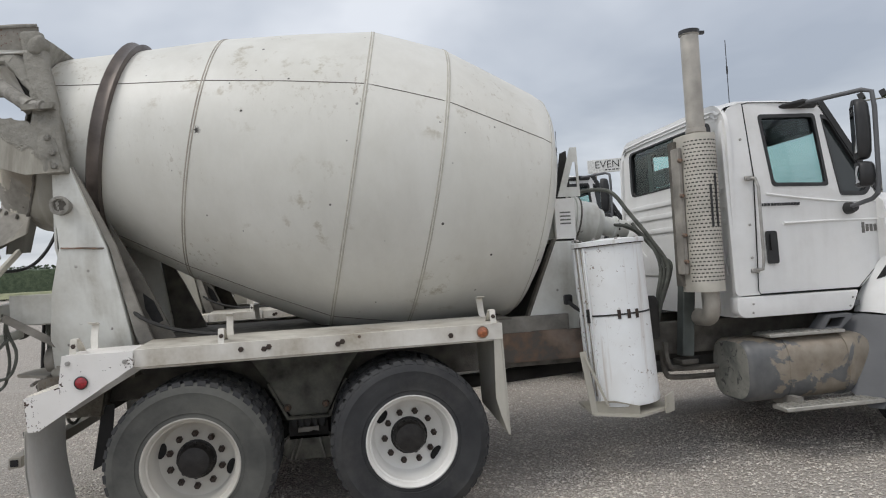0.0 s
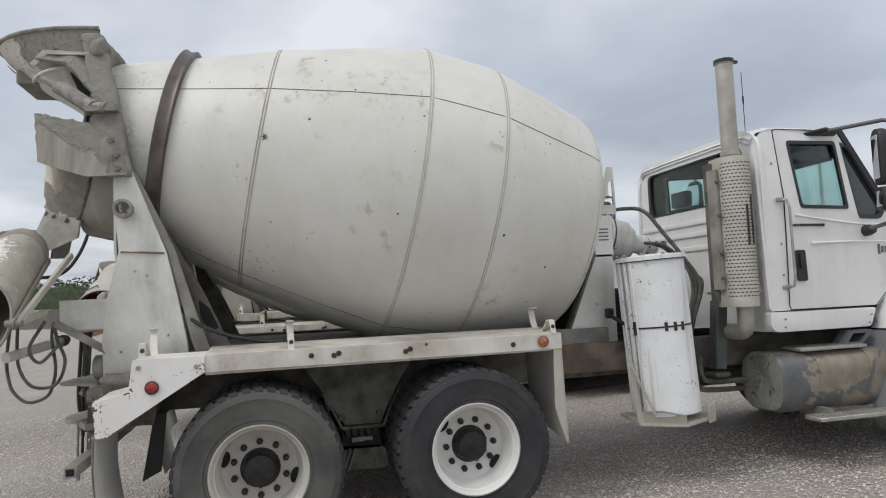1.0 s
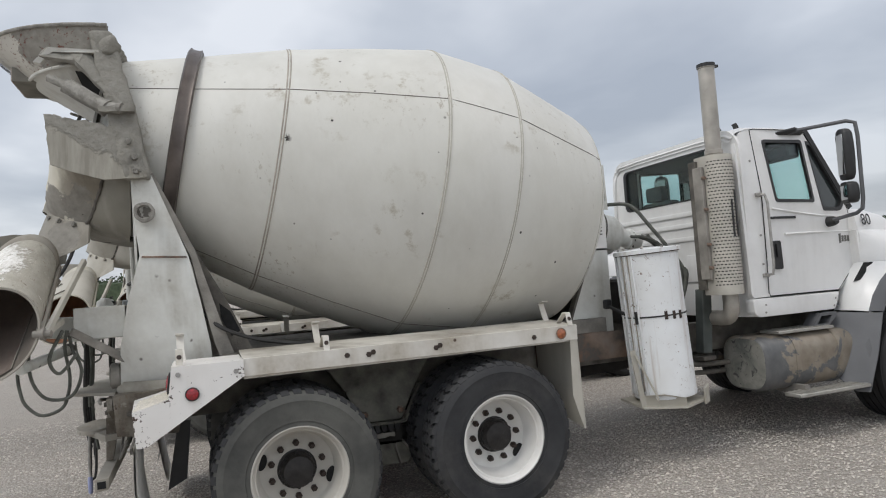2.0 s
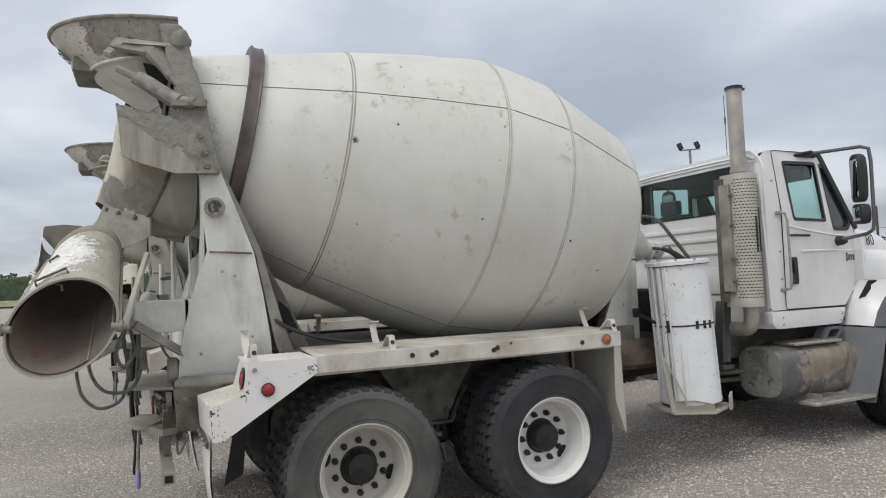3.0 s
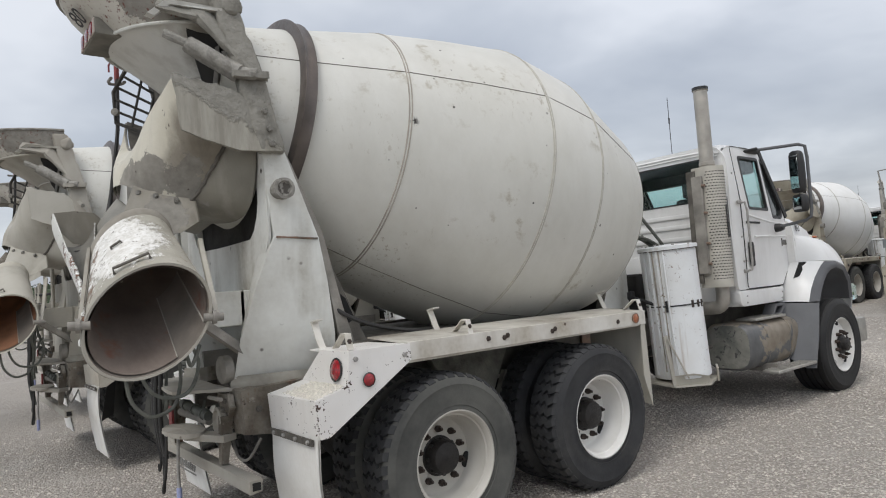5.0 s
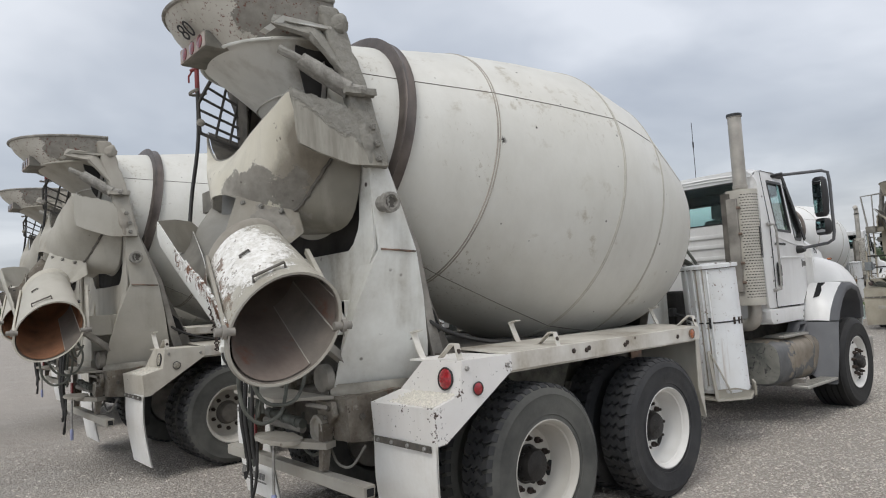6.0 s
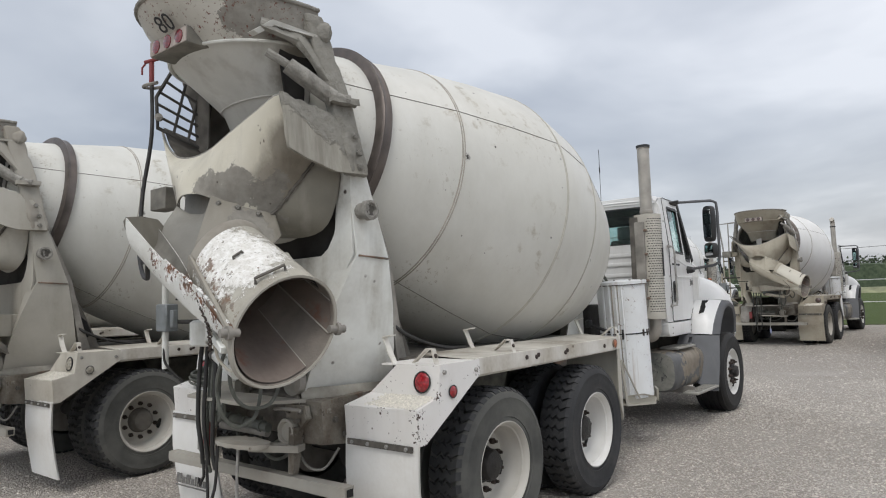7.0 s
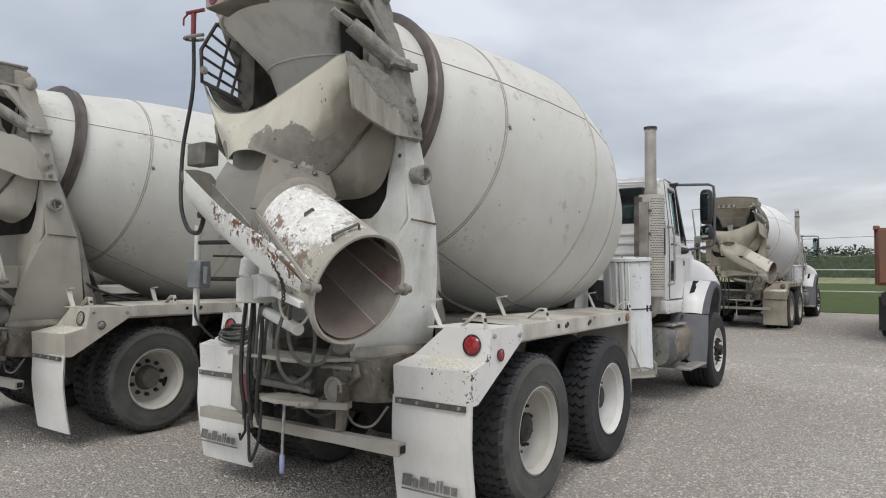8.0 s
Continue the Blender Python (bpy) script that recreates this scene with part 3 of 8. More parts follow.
k.colour(k.mix(k.step(k.noise(0.9, 6, 0.7), 0.38, 0.64), c, (0.055, 0.075, 0.048))).bump(k.noise(1.5, 5, 0.7), 0.8, 0.3)
M["leaves"] = k.m
M["drygrass"] = plain("dry_grass", (0.24, 0.25, 0.15), 0.95, 0.0, 0.3, 0.4, 0.3)
M["bark"] = plain("bark", (0.10, 0.085, 0.07), 0.95)
M["orange"] = paint("faded_orange_paint", (0.20, 0.085, 0.05), dirt=(0.12, 0.09, 0.07), amount=0.5, rough=0.6)
M["farbeige"] = paint("brown_dusty_paint", (0.44, 0.405, 0.325), dirt=(0.22, 0.185, 0.14), amount=0.8, rough=0.8, chips=1.2)
M["fardrum"] = paint("white_drum_paint", (0.80, 0.80, 0.785), dirt=(0.55, 0.53, 0.47), amount=0.35, rough=0.5)
M["sign"] = plain("sign_board", (0.62, 0.62, 0.61), 0.6)

# ---- building blocks ----


def part(name, bm, material, parent=None, label="", smooth=40, bevel=0.0, seg=1):
    """Links a bmesh as one mesh object, under a thing or a part."""
    if bevel:
        bm.normal_update()
        es = [e for e in bm.edges if len(e.link_faces) == 2 and e.calc_face_angle(0) > radians(35)]
        bmesh.ops.bevel(bm, geom=es, offset=bevel, segments=seg, affect="EDGES", profile=0.6, clamp_overlap=True)
    bmesh.ops.recalc_face_normals(bm, faces=bm.faces)
    me = bpy.data.meshes.new(name)
    bm.to_mesh(me)
    bm.free()
    mats = material if isinstance(material, (list, tuple)) else [material]
    for m in mats:
        me.materials.append(m)
    if smooth:
        me.polygons.foreach_set("use_smooth", [True] * len(me.polygons))
        me.set_sharp_from_angle(angle=radians(smooth))
    ob = new(name, me)
    if parent is not None:
        ob.parent = parent
    return tagged(ob, label)


def empty(name, m=None):
    ob = new(name)
    ob.empty_display_size = 0.2
    if m is not None:
        ob.matrix_basis = m
    return ob


def quad_skin(bm, rows, close=False, mat=0):
    """Faces between successive rows of points; close joins each row's end to its start."""
    vs = [[bm.verts.new(p) for p in row] for row in rows]
    n = len(vs[0])
    for a, b in zip(vs, vs[1:]):
        for i in range(n if close else n - 1):
            j = (i + 1) % n
            f = bm.faces.new((a[i], a[j], b[j], b[i]))
            f.material_index = mat
    return vs


def add_box(bm, x0, x1, y0, y1, z0, z1, m=None):
    vs = [bm.verts.new((x, y, z)) for x in (x0, x1) for y in (y0, y1) for z in (z0, z1)]
    for f in ((0, 1, 3, 2), (4, 6, 7, 5), (0, 4, 5, 1), (2, 3, 7, 6), (0, 2, 6, 4), (1, 5, 7, 3)):
        bm.faces.new([vs[i] for i in f])
    if m is not None:
        bmesh.ops.transform(bm, matrix=m, verts=vs)
    return vs


def box(*a, m=None):
    bm = bmesh.new()
    add_box(bm, *a, m=m)
    return bm


def beam(p0, p1, w, h, up=(0, 0, 1), bm=None):
    """A bar of section w x h from p0 to p1."""
    bm = bm or bmesh.new()
    p0, p1 = Vector(p0), Vector(p1)
    d = (p1 - p0).normalized()
    s = d.cross(Vector(up))
    s = s.normalized() if s.length > 1e-4 else Vector((1, 0, 0))
    u = s.cross(d)
    rows = [[p + s * a * w / 2 + u * b * h / 2 for a, b in ((-1, -1), (1, -1), (1, 1), (-1, 1))] for p in (p0, p1)]
    vs = quad_skin(bm, rows, True)
    bm.faces.new(vs[0][::-1])
    bm.faces.new(vs[1])
    return bm


def basis(d):
    d = Vector(d).normalized()
    s = d.cross(Vector((0, 0, 1)))
    s = s.normalized() if s.length > 1e-3 else Vector((1, 0, 0))
    return d, s, s.cross(d)


def lathe(prof, origin=(0, 0, 0), axis=(1, 0, 0), n=48, bm=None, cap0=False, cap1=False, mat=0):
    """Turns a profile of (distance along the axis, radius) about the axis."""
    bm = bm or bmesh.new()
    o = Vector(origin)
    d, s, u = basis(axis)
    rows = [[o + d * a + (s * math.cos(t) + u * math.sin(t)) * r for t in (2 * math.pi * i / n for i in range(n))] for a, r in prof]
    vs = quad_skin(bm, rows, True, mat)
    if cap0:
        bm.faces.new(vs[0][::-1]).material_index = mat
    if cap1:
        bm.faces.new(vs[-1]).material_index = mat
    return bm


def rod(p0, p1, r, n=12, bm=None, r1=None):
    p0, p1 = Vector(p0), Vector(p1)
    return lathe([(0, r), ((p1 - p0).length, r if r1 is None else r1)], p0, p1 - p0, n, bm, True, True)


def smooth_line(pts, n=6):
    """A Catmull-Rom line through the points."""
    pts = [Vector(p) for p in pts]
    out = []
    for i in range(len(pts) - 1):
        a, b, c, d = pts[max(i - 1, 0)], pts[i], pts[i + 1], pts[min(i + 2, len(pts) - 1)]
        for j in range(n):
            t = j / n
            out.append(0.5 * ((2 * b) + (c - a) * t + (2 * a - 5 * b + 4 * c - d) * t * t + (3 * b - a - 3 * c + d) * t ** 3))
    return out + [pts[-1]]


def pipe(pts, r, n=8, bm=None, smooth=0):
    """A tube along a line of points."""
    bm = bm or bmesh.new()
    pts = smooth_line(pts, smooth) if smooth else [Vector(p) for p in pts]
    d = (pts[1] - pts[0]).normalized()
    _, s, u = basis(d)
    rows = []
    for i, p in enumerate(pts):
        t = (pts[min(i + 1, len(pts) - 1)] - pts[max(i - 1, 0)]).normalized()
        s = (s - t * s.dot(t)).normalized()
        u = s.cross(t)
        rows.append([p + (s * math.cos(a) + u * math.sin(a)) * r for a in (2 * math.pi * k / n for k in range(n))])
    vs = quad_skin(bm, rows, True)
    bm.faces.new(vs[0][::-1])
    bm.faces.new(vs[-1])
    return bm


def slab(pts, off, bm=None):
    """A plate: a polygon and its copy moved by off."""
    bm = bm or bmesh.new()
    off = Vector(off)
    a = [bm.verts.new(p) for p in pts]
    b = [bm.verts.new(Vector(p) + off) for p in pts]
    bm.faces.new(a[::-1])
    bm.faces.new(b)
    n = len(a)
    for i in range(n):
        j = (i + 1) % n
        bm.faces.new((a[i], a[j], b[j], b[i]))
    return bm


def holed(outer, holes, off, bm=None):
    """A plate with holes through it: outer and hole outlines as 3D points, thickness off."""
    bm = bm or bmesh.new()
    off = Vector(off)
    es, loops = [], []
    for ring in (outer, *holes):
        vs = [bm.verts.new(p) for p in ring]
        loops.append(vs)
        es += [bm.edges.new((vs[i], vs[(i + 1) % len(vs)])) for i in range(len(vs))]
    got = bmesh.ops.triangle_fill(bm, use_beauty=True, use_dissolve=False, edges=es)
    faces = [f for f in got["geom"] if isinstance(f, bmesh.types.BMFace)]
    copy = {}
    for ring in loops:
        for v in ring:
            copy[v] = bm.verts.new(v.co + off)
    for f in faces:
        bm.faces.new([copy[v] for v in f.verts][::-1])
    for ring in loops:
        for i, v in enumerate(ring):
            w = ring[(i + 1) % len(ring)]
            bm.faces.new((v, w, copy[w], copy[v]))
    return bm


def rounded(pts, r, n=4):
    """Rounds the corners of a closed 2D outline."""
    out = []
    m = len(pts)
    rs = r if isinstance(r, (list, tuple)) else [r] * m
    for i, p in enumerate(pts):
        p, a, b = Vector(p), Vector(pts[i - 1]), Vector(pts[(i + 1) % m])
        if rs[i] <= 0:
            out.append(tuple(p))
            continue
        da, db = (a - p), (b - p)
        ra, rb = min(rs[i], da.length * 0.45), min(rs[i], db.length * 0.45)
        s, e = p + da.normalized() * ra, p + db.normalized() * rb
        for j in range(n + 1):
            t = j / n
            q = s * (1 - t) ** 2 + p * 2 * t * (1 - t) + e * t * t
            out.append(tuple(q))
    return out


def shrink(pts, d):
    """Moves a closed convex-ish 2D outline inwards by about d."""
    cx = sum(p[0] for p in pts) / len(pts)
    cy = sum(p[1] for p in pts) / len(pts)
    out = []
    for x, y in pts:
        v = Vector((x - cx, y - cy))
        k = max(0.0, (v.length - d * 1.25) / v.length)
        out.append((cx + v.x * k, cy + v.y * k))
    return out


def lumpy(bm, amp, scale=18.0, cuts=4, keep=None):
    """Cuts a mesh finer and swells it unevenly, as old concrete sits on steel."""
    bmesh.ops.subdivide_edges(bm, edges=bm.edges[:], cuts=cuts, use_grid_fill=True)
    bmesh.ops.recalc_face_normals(bm, faces=bm.faces)
    bm.normal_update()
    for v in bm.verts:
        p = v.co * scale
        n = noise.noise(p) + 0.6 * noise.noise(p * 2.1) + 0.4 * noise.noise(p * 4.3)
        k = 1.0 if keep is None else keep(v.co)
        v.co += v.normal * amp * k * (0.35 + n)
    return bm


# shared meshes for alike small pieces
def shared(name, bm, material):
    bmesh.ops.recalc_face_normals(bm, faces=bm.faces)
    me = bpy.data.meshes.new(name)
    bm.to_mesh(me)
    bm.free()
    me.materials.append(material)
    return me


HEX = {}


def bolt(parent, p, n, r=0.014, h=0.014, mat="nut", name="bolt"):
    """One hexagonal bolt head at p, standing up along n."""
    if mat not in HEX:
        b = bmesh.new()
        lathe([(0, 1), (0.7, 1), (1, 0.8)], (0, 0, 0), (0, 0, 1), 6, b, True, True)
        HEX[mat] = shared("bolt", b, M[mat])
    ob = new(name, HEX[mat])
    ob.parent = parent
    ob.matrix_basis = Matrix.Translation(p) @ Vector(n).to_track_quat("Z", "Y").to_matrix().to_4x4() @ Matrix.Diagonal((r, r, h, 1))
    return ob


def words(name, text, size, material, parent, m):
    """Raised flat lettering in the built-in font, laid by m."""
    cu = bpy.data.curves.new(name, "FONT")
    cu.body, cu.size, cu.extrude, cu.align_x, cu.align_y = text, size, 0.001, "CENTER", "CENTER"
    tmp = bpy.data.objects.new(name, cu)
    scene.collection.objects.link(tmp)
    bpy.context.view_layer.update()
    me = bpy.data.meshes.new_from_object(tmp.evaluated_get(bpy.context.evaluated_depsgraph_get()))
    bpy.data.objects.remove(tmp)
    bpy.data.curves.remove(cu)
    me.materials.clear()
    me.materials.append(material)
    ob = new(name, me)
    ob.parent = parent
    ob.matrix_basis = m
    return ob


def put_shared(name, me, parent, m):
    ob = new(name, me)
    ob.parent = parent
    ob.matrix_basis = m
    return ob

# ---- wheels ----
TYRE_R = 0.52
OUT = 1.248


def ground_z(x):
    """The yard rises gently from behind the row towards the far trucks."""
    return -0.033 + 0.0135 * max(-12.0, min(23.0, x))


def axle_z(x):
    return 0.518 + ground_z(x)



def tyre_mesh(bm, y_out, width, side, deep):
    """A truck tyre about (0, 0, 0), its axis along y; side -1: its outer face looks to -y."""
    w = width
    prof = [(0.0, 0.300), (0.004, 0.325), (-0.003, 0.328), (-0.002, 0.336), (-0.006, 0.36), (-0.012, 0.41), (-0.008, 0.448), (-0.010, 0.452), (-0.002, 0.472), (0.008, 0.490), (0.022, 0.504), (0.040, 0.509), (0.052, 0.502),
            (w - 0.052, 0.502), (w - 0.040, 0.509), (w - 0.022, 0.504), (w - 0.008, 0.490), (w + 0.002, 0.472), (w + 0.010, 0.42), (w + 0.004, 0.36), (w - 0.004, 0.325), (w, 0.300)]
    lathe(prof, (0, side * y_out, 0), (0, -side, 0), 64, bm)


def tread_blocks(bm, y_out, width, side, n, h):
    """Zigzag drive lugs laid across the tyre."""
    ys = [0.010, 0.032, 0.078, 0.108, 0.136, 0.164, 0.194, width - 0.032, width - 0.010]
    zig = [0.0, 0.05, 0.32, -0.08, 0.26, -0.08, 0.32, 0.05, 0.0]
    top = [-0.024, -0.003, 0, 0, 0, 0, 0, -0.003, -0.024]
    pitch = 2 * math.pi / n
    for i in range(n):
        rows = []
        for y, z, t in zip(ys, zig, top):
            a0, a1 = (i + z) * pitch, (i + z + 0.72) * pitch
            r1, r0 = 0.522 + t, 0.522 - h + t
            row = []
            for a, r in ((a0, r0), (a0 + 0.03 * pitch, r1), (a1 - 0.03 * pitch, r1), (a1, r0)):
                row.append((math.cos(a) * r, side * (y_out - y), math.sin(a) * r))
            rows.append(row)
        vs = quad_skin(bm, rows)
        bm.faces.new(vs[0])
        bm.faces.new(vs[-1][::-1])


bm = bmesh.new()
lathe([(0, 0.0215), (0.026, 0.0215), (0.034, 0.012), (0.052, 0.011)], (0, 0, 0), (0, -1, 0), 6, bm, True, True)
NUT = shared("lug_nut", bm, M["nut"])


def rim_outer(bm, y_out, side, disc, n=64):
    """Deep rim seen from outside: flange, well, and the disc with ten bolts at the depth disc."""
    lathe([(0.012, 0.305), (-0.006, 0.302), (-0.010, 0.292), (0.000, 0.282), (0.030, 0.272), (0.036, 0.262), (disc * 0.55, 0.256), (disc * 0.60, 0.248), (disc - 0.02, 0.246), (disc, 0.232), (disc + 0.004, 0.20),
           (disc - 0.006, 0.175), (disc - 0.006, 0.09)], (0, side * y_out, 0), (0, -side, 0), n, bm)


def wheel_drive(name, parent, x, side, tyre, dusty, rot, plain_hub=False):
    """Dual drive wheel: outer wheel with a deep disc and hub, inner tyre behind it."""
    hub = empty(name)
    hub.parent = parent
    hub.matrix_basis = pose(x, 0, axle_z(x))
    bm = bmesh.new()
    tyre_mesh(bm, OUT, 0.272, side, True)
    part("tyre", bm, M[tyre], hub, "worn black drive tyre with a block tread")
    bm = bmesh.new()
    tread_blocks(bm, OUT, 0.272, side, 42, 0.024)
    part("tread", bm, M["tyre"], hub, smooth=0)
    bm = bmesh.new()
    tyre_mesh(bm, 0.885, 0.272, side, True)
    part("tyre", bm, M[tyre], hub, "inner black tyre of the pair")
    bm = bmesh.new()
    tread_blocks(bm, 0.885, 0.272, side, 42, 0.024)
    part("tread", bm, M["tyre"], hub, smooth=0)
    bm = bmesh.new()
    rim_outer(bm, OUT - 0.01, side, 0.185)
    part("rim", bm, M["rim_dusty" if dusty else "rim"], hub, "cement-dusted white steel rim" if dusty else "white painted steel rim")
    for i in range(2):
        bm = bmesh.new()
        a = rot + 0.31 + i * math.pi
        m = Matrix.Translation((0, side * 1.0565, 0)) @ Matrix.Rotation(a, 4, "Y") @ Matrix.Translation((0.222, 0, 0)) @ Matrix.Diagonal((0.028, 0.004, 0.050, 1))
        vs = lathe([(-1, 1), (1, 1)], (0, 0, 0), (0, 1, 0), 20, None, True, True)
        vs.transform(m)
        me = bpy.data.meshes.new("tmp")
        vs.to_mesh(me)
        vs.free()
        bm.from_mesh(me)
        bpy.data.meshes.remove(me)
        part("hand_hole", bm, M["dark"], hub)
    bm = bmesh.new()
    lathe([(0.17, 0.10), (0.14, 0.134), (0.122, 0.134), (0.115, 0.112), (0.050, 0.104), (0.030, 0.092), (0.022, 0.060), (0.018, 0.0)], (0, side * 1.178, 0), (0, -side, 0), 24, bm)
    for i in range(8):
        a = rot + math.pi * i / 4
        rod((math.cos(a) * 0.104, side * 1.085, math.sin(a) * 0.104), (math.cos(a) * 0.104, side * 1.108, math.sin(a) * 0.104), 0.014, 6, bm)
    part("hub", bm, M["grime" if plain_hub else "grease"], hub, "greasy black axle hub" if not plain_hub else "dusty dark axle hub")
    for i in range(10):
        a = rot + 2 * math.pi * (i + 0.5) / 10
        put_shared("lug_nut", NUT, hub, pose(math.cos(a) * 0.166, side * 1.060, math.sin(a) * 0.166, 0, 0, 0 if side < 0 else 180))
    bm = bmesh.new()
    lathe([(0.05, 0.29), (0.25, 0.27), (0.26, 0.0)], (0, side * 0.89, 0), (0, -side, 0), 32, bm)
    part("inner_rim", bm, M["dirtysteel"], hub)
    return hub


def wheel_steer(name, parent, x, side):
    hub = empty(name)
    hub.parent = parent
    hub.matrix_basis = pose(x, 0, axle_z(x) - 0.014)
    bm = bmesh.new()
    tyre_mesh(bm, 1.19, 0.39, side, False)
    part("tyre", bm, M["tyre_dark"], hub, "black rib steer tyre")
    bm = bmesh.new()
    for a, b in ((0.030, 0.090), (0.100, 0.156), (0.166, 0.224), (0.234, 0.290), (0.300, 0.360)):
        lathe([(a, 0.500), (a + 0.003, 0.520), (b - 0.003, 0.520), (b, 0.500)], (0, side * 1.19, 0), (0, -side, 0), 64, bm)
    part("tread", bm, M["tyre_dark"], hub)
    bm = bmesh.new()
    lathe([(0.012, 0.305), (-0.006, 0.302), (-0.010, 0.292), (0.0, 0.282), (0.035, 0.272), (0.060, 0.250), (0.035, 0.205), (0.020, 0.165), (0.016, 0.09)],
          (0, side * 1.18, 0), (0, -side, 0), 64, bm)
    part("rim", bm, M["rim"], hub, "white painted steel rim with hand holes")
    for i in range(5):
        a = 2 * math.pi * i / 5 + 0.3
        bm = bmesh.new()
        lathe([(0, 0.030), (0.012, 0.030)], (math.cos(a) * 0.228, side * 1.13, math.sin(a) * 0.228), (0, side, 0), 16, bm, True, True)
        part("hand_hole", bm, M["dark"], hub)
    bm = bmesh.new()
    lathe([(0.05, 0.11), (-0.005, 0.105), (-0.015, 0.075), (-0.055, 0.070), (-0.065, 0.055), (-0.066, 0.0)], (0, side * 1.18, 0), (0, -side, 0), 20, bm)
    part("hub", bm, M["grease"], hub, "greasy black steer hub")
    for i in range(10):
        a = 2 * math.pi * (i + 0.5) / 10
        put_shared("lug_nut", NUT, hub, pose(math.cos(a) * 0.143, side * 1.165, math.sin(a) * 0.143, 0, 0, 0 if side < 0 else 180))
    return hub

# ---- the mixer truck ----
# x runs forwards from the rear drive axle, y to the truck's left, z up
SLOPE = 0.198
AXIS_O, AXIS_D = Vector((0.016, 0, 2.583)), Vector((1, 0, -SLOPE)).normalized()
DRUM = [(-1.12, 0.592), (-0.60, 0.752), (0.021, 0.953), (0.58, 1.095), (1.115, 1.211), (1.40, 1.198), (1.689, 1.179), (2.10, 1.064), (2.46, 0.962), (2.535, 0.928), (2.578, 0.885), (2.602, 0.83)]


def drum_r(x):
    for (a, ra), (b, rb) in zip(DRUM, DRUM[1:]):
        if a <= x <= b:
            return ra + (rb - ra) * (x - a) / (b - a)
    return DRUM[-1][1]


def on_drum(x, deg, lift=0.0):
    """A point of the drum's skin: x along the axis, degrees above the level on the right side."""
    a = radians(deg)
    _, s, u = AXIS_D, Vector((0, 1, 0)), Vector((SLOPE, 0, 1)).normalized()
    return AXIS_O + AXIS_D * x + (u * math.sin(a) - s * math.cos(a)) * (drum_r(x) + lift)


def build_drum(truck, v):
    prof = [(x, r) for x, r in DRUM]
    prof += [(2.66, 0.70), (2.71, 0.50), (2.74, 0.26), (2.745, 0.0)]
    drum = part("drum", lathe(prof, AXIS_O, AXIS_D, 96), v["drum"], truck, "dusty off-white steel mixing drum with welded seams")
    # inner skin of the mouth
    part("drum_mouth", lathe([(-1.14, 0.61), (-1.16, 0.59), (-1.14, 0.565), (-0.6, 0.70)], AXIS_O, AXIS_D, 64), M["dirtysteel"], drum)
    for x, d0, m in ((0.021, 0.009, "seamrust"), (1.115, 0.008, "seam"), (1.689, 0.008, "seam")):
        for d in (-d0, d0):
            r = drum_r(x + d)
            part("weld_seam", lathe([(x + d - 0.006, r - 0.002), (x + d - 0.003, r + 0.0035), (x + d + 0.003, r + 0.0035), (x + d + 0.006, r - 0.002)], AXIS_O, AXIS_D, 96), M[m], drum)
    x = 2.535
    part("weld_seam", lathe([(x - 0.006, drum_r(x - 0.006) - 0.002), (x, drum_r(x) + 0.004), (x + 0.006, drum_r(x + 0.006) - 0.002)], AXIS_O, AXIS_D, 96), M["seam"], drum)
    for deg, x0, x1 in ((26.0, -1.05, 2.53), (-63.5, -0.5, 1.68), (145, -1.05, 2.53)):
        pts = [on_drum(x0 + (x1 - x0) * i / 40, deg, 0.0005) for i in range(41)]
        part("plate_joint", pipe(pts, 0.0032, 5), M["seamline"], drum)
    # roller track
    prof = [(-0.668, drum_r(-0.6) - 0.05), (-0.671, 0.788), (-0.660, 0.806), (-0.642, 0.795), (-0.602, 0.795), (-0.584, 0.804), (-0.574, 0.786), (-0.574, drum_r(-0.54) - 0.05)]
    part("roller_track", lathe(prof, AXIS_O, AXIS_D, 96), M["track"], drum, "brown greasy steel roller track")


def mirror_y(bm):
    bmesh.ops.scale(bm, vec=(1, -1, 1), verts=bm.verts)
    return bm


def leg_bm():
    """One rear pedestal leg: a tapering box with a kink and a twisted foot."""
    bm = bmesh.new()
    rows = [
        [(-0.905, -0.745, 2.44), (-0.785, -0.775, 2.44), (-0.79, -0.64, 2.44), (-0.905, -0.63, 2.44)],
        [(-0.900, -0.765, 2.20), (-0.695, -0.775, 2.20), (-0.70, -0.62, 2.20), (-0.90, -0.62, 2.20)],
        [(-0.870, -0.775, 1.90), (-0.578, -0.770, 1.885), (-0.58, -0.58, 1.885), (-0.87, -0.56, 1.90)],
        [(-0.965, -0.680, 1.60), (-0.520, -0.745, 1.60), (-0.52, -0.55, 1.60), (-0.93, -0.50, 1.60)],
        [(-1.030, -0.560, 1.30), (-0.470, -0.700, 1.30), (-0.47, -0.50, 1.30), (-0.97, -0.45, 1.30)],
        [(-1.050, -0.450, 1.02), (-0.450, -0.650, 1.02), (-0.45, -0.48, 1.02), (-0.98, -0.36, 1.02)],
    ]
    vs = quad_skin(bm, rows, True)
    bm.faces.new(vs[0][::-1])
    bm.faces.new(vs[-1])
    return bm


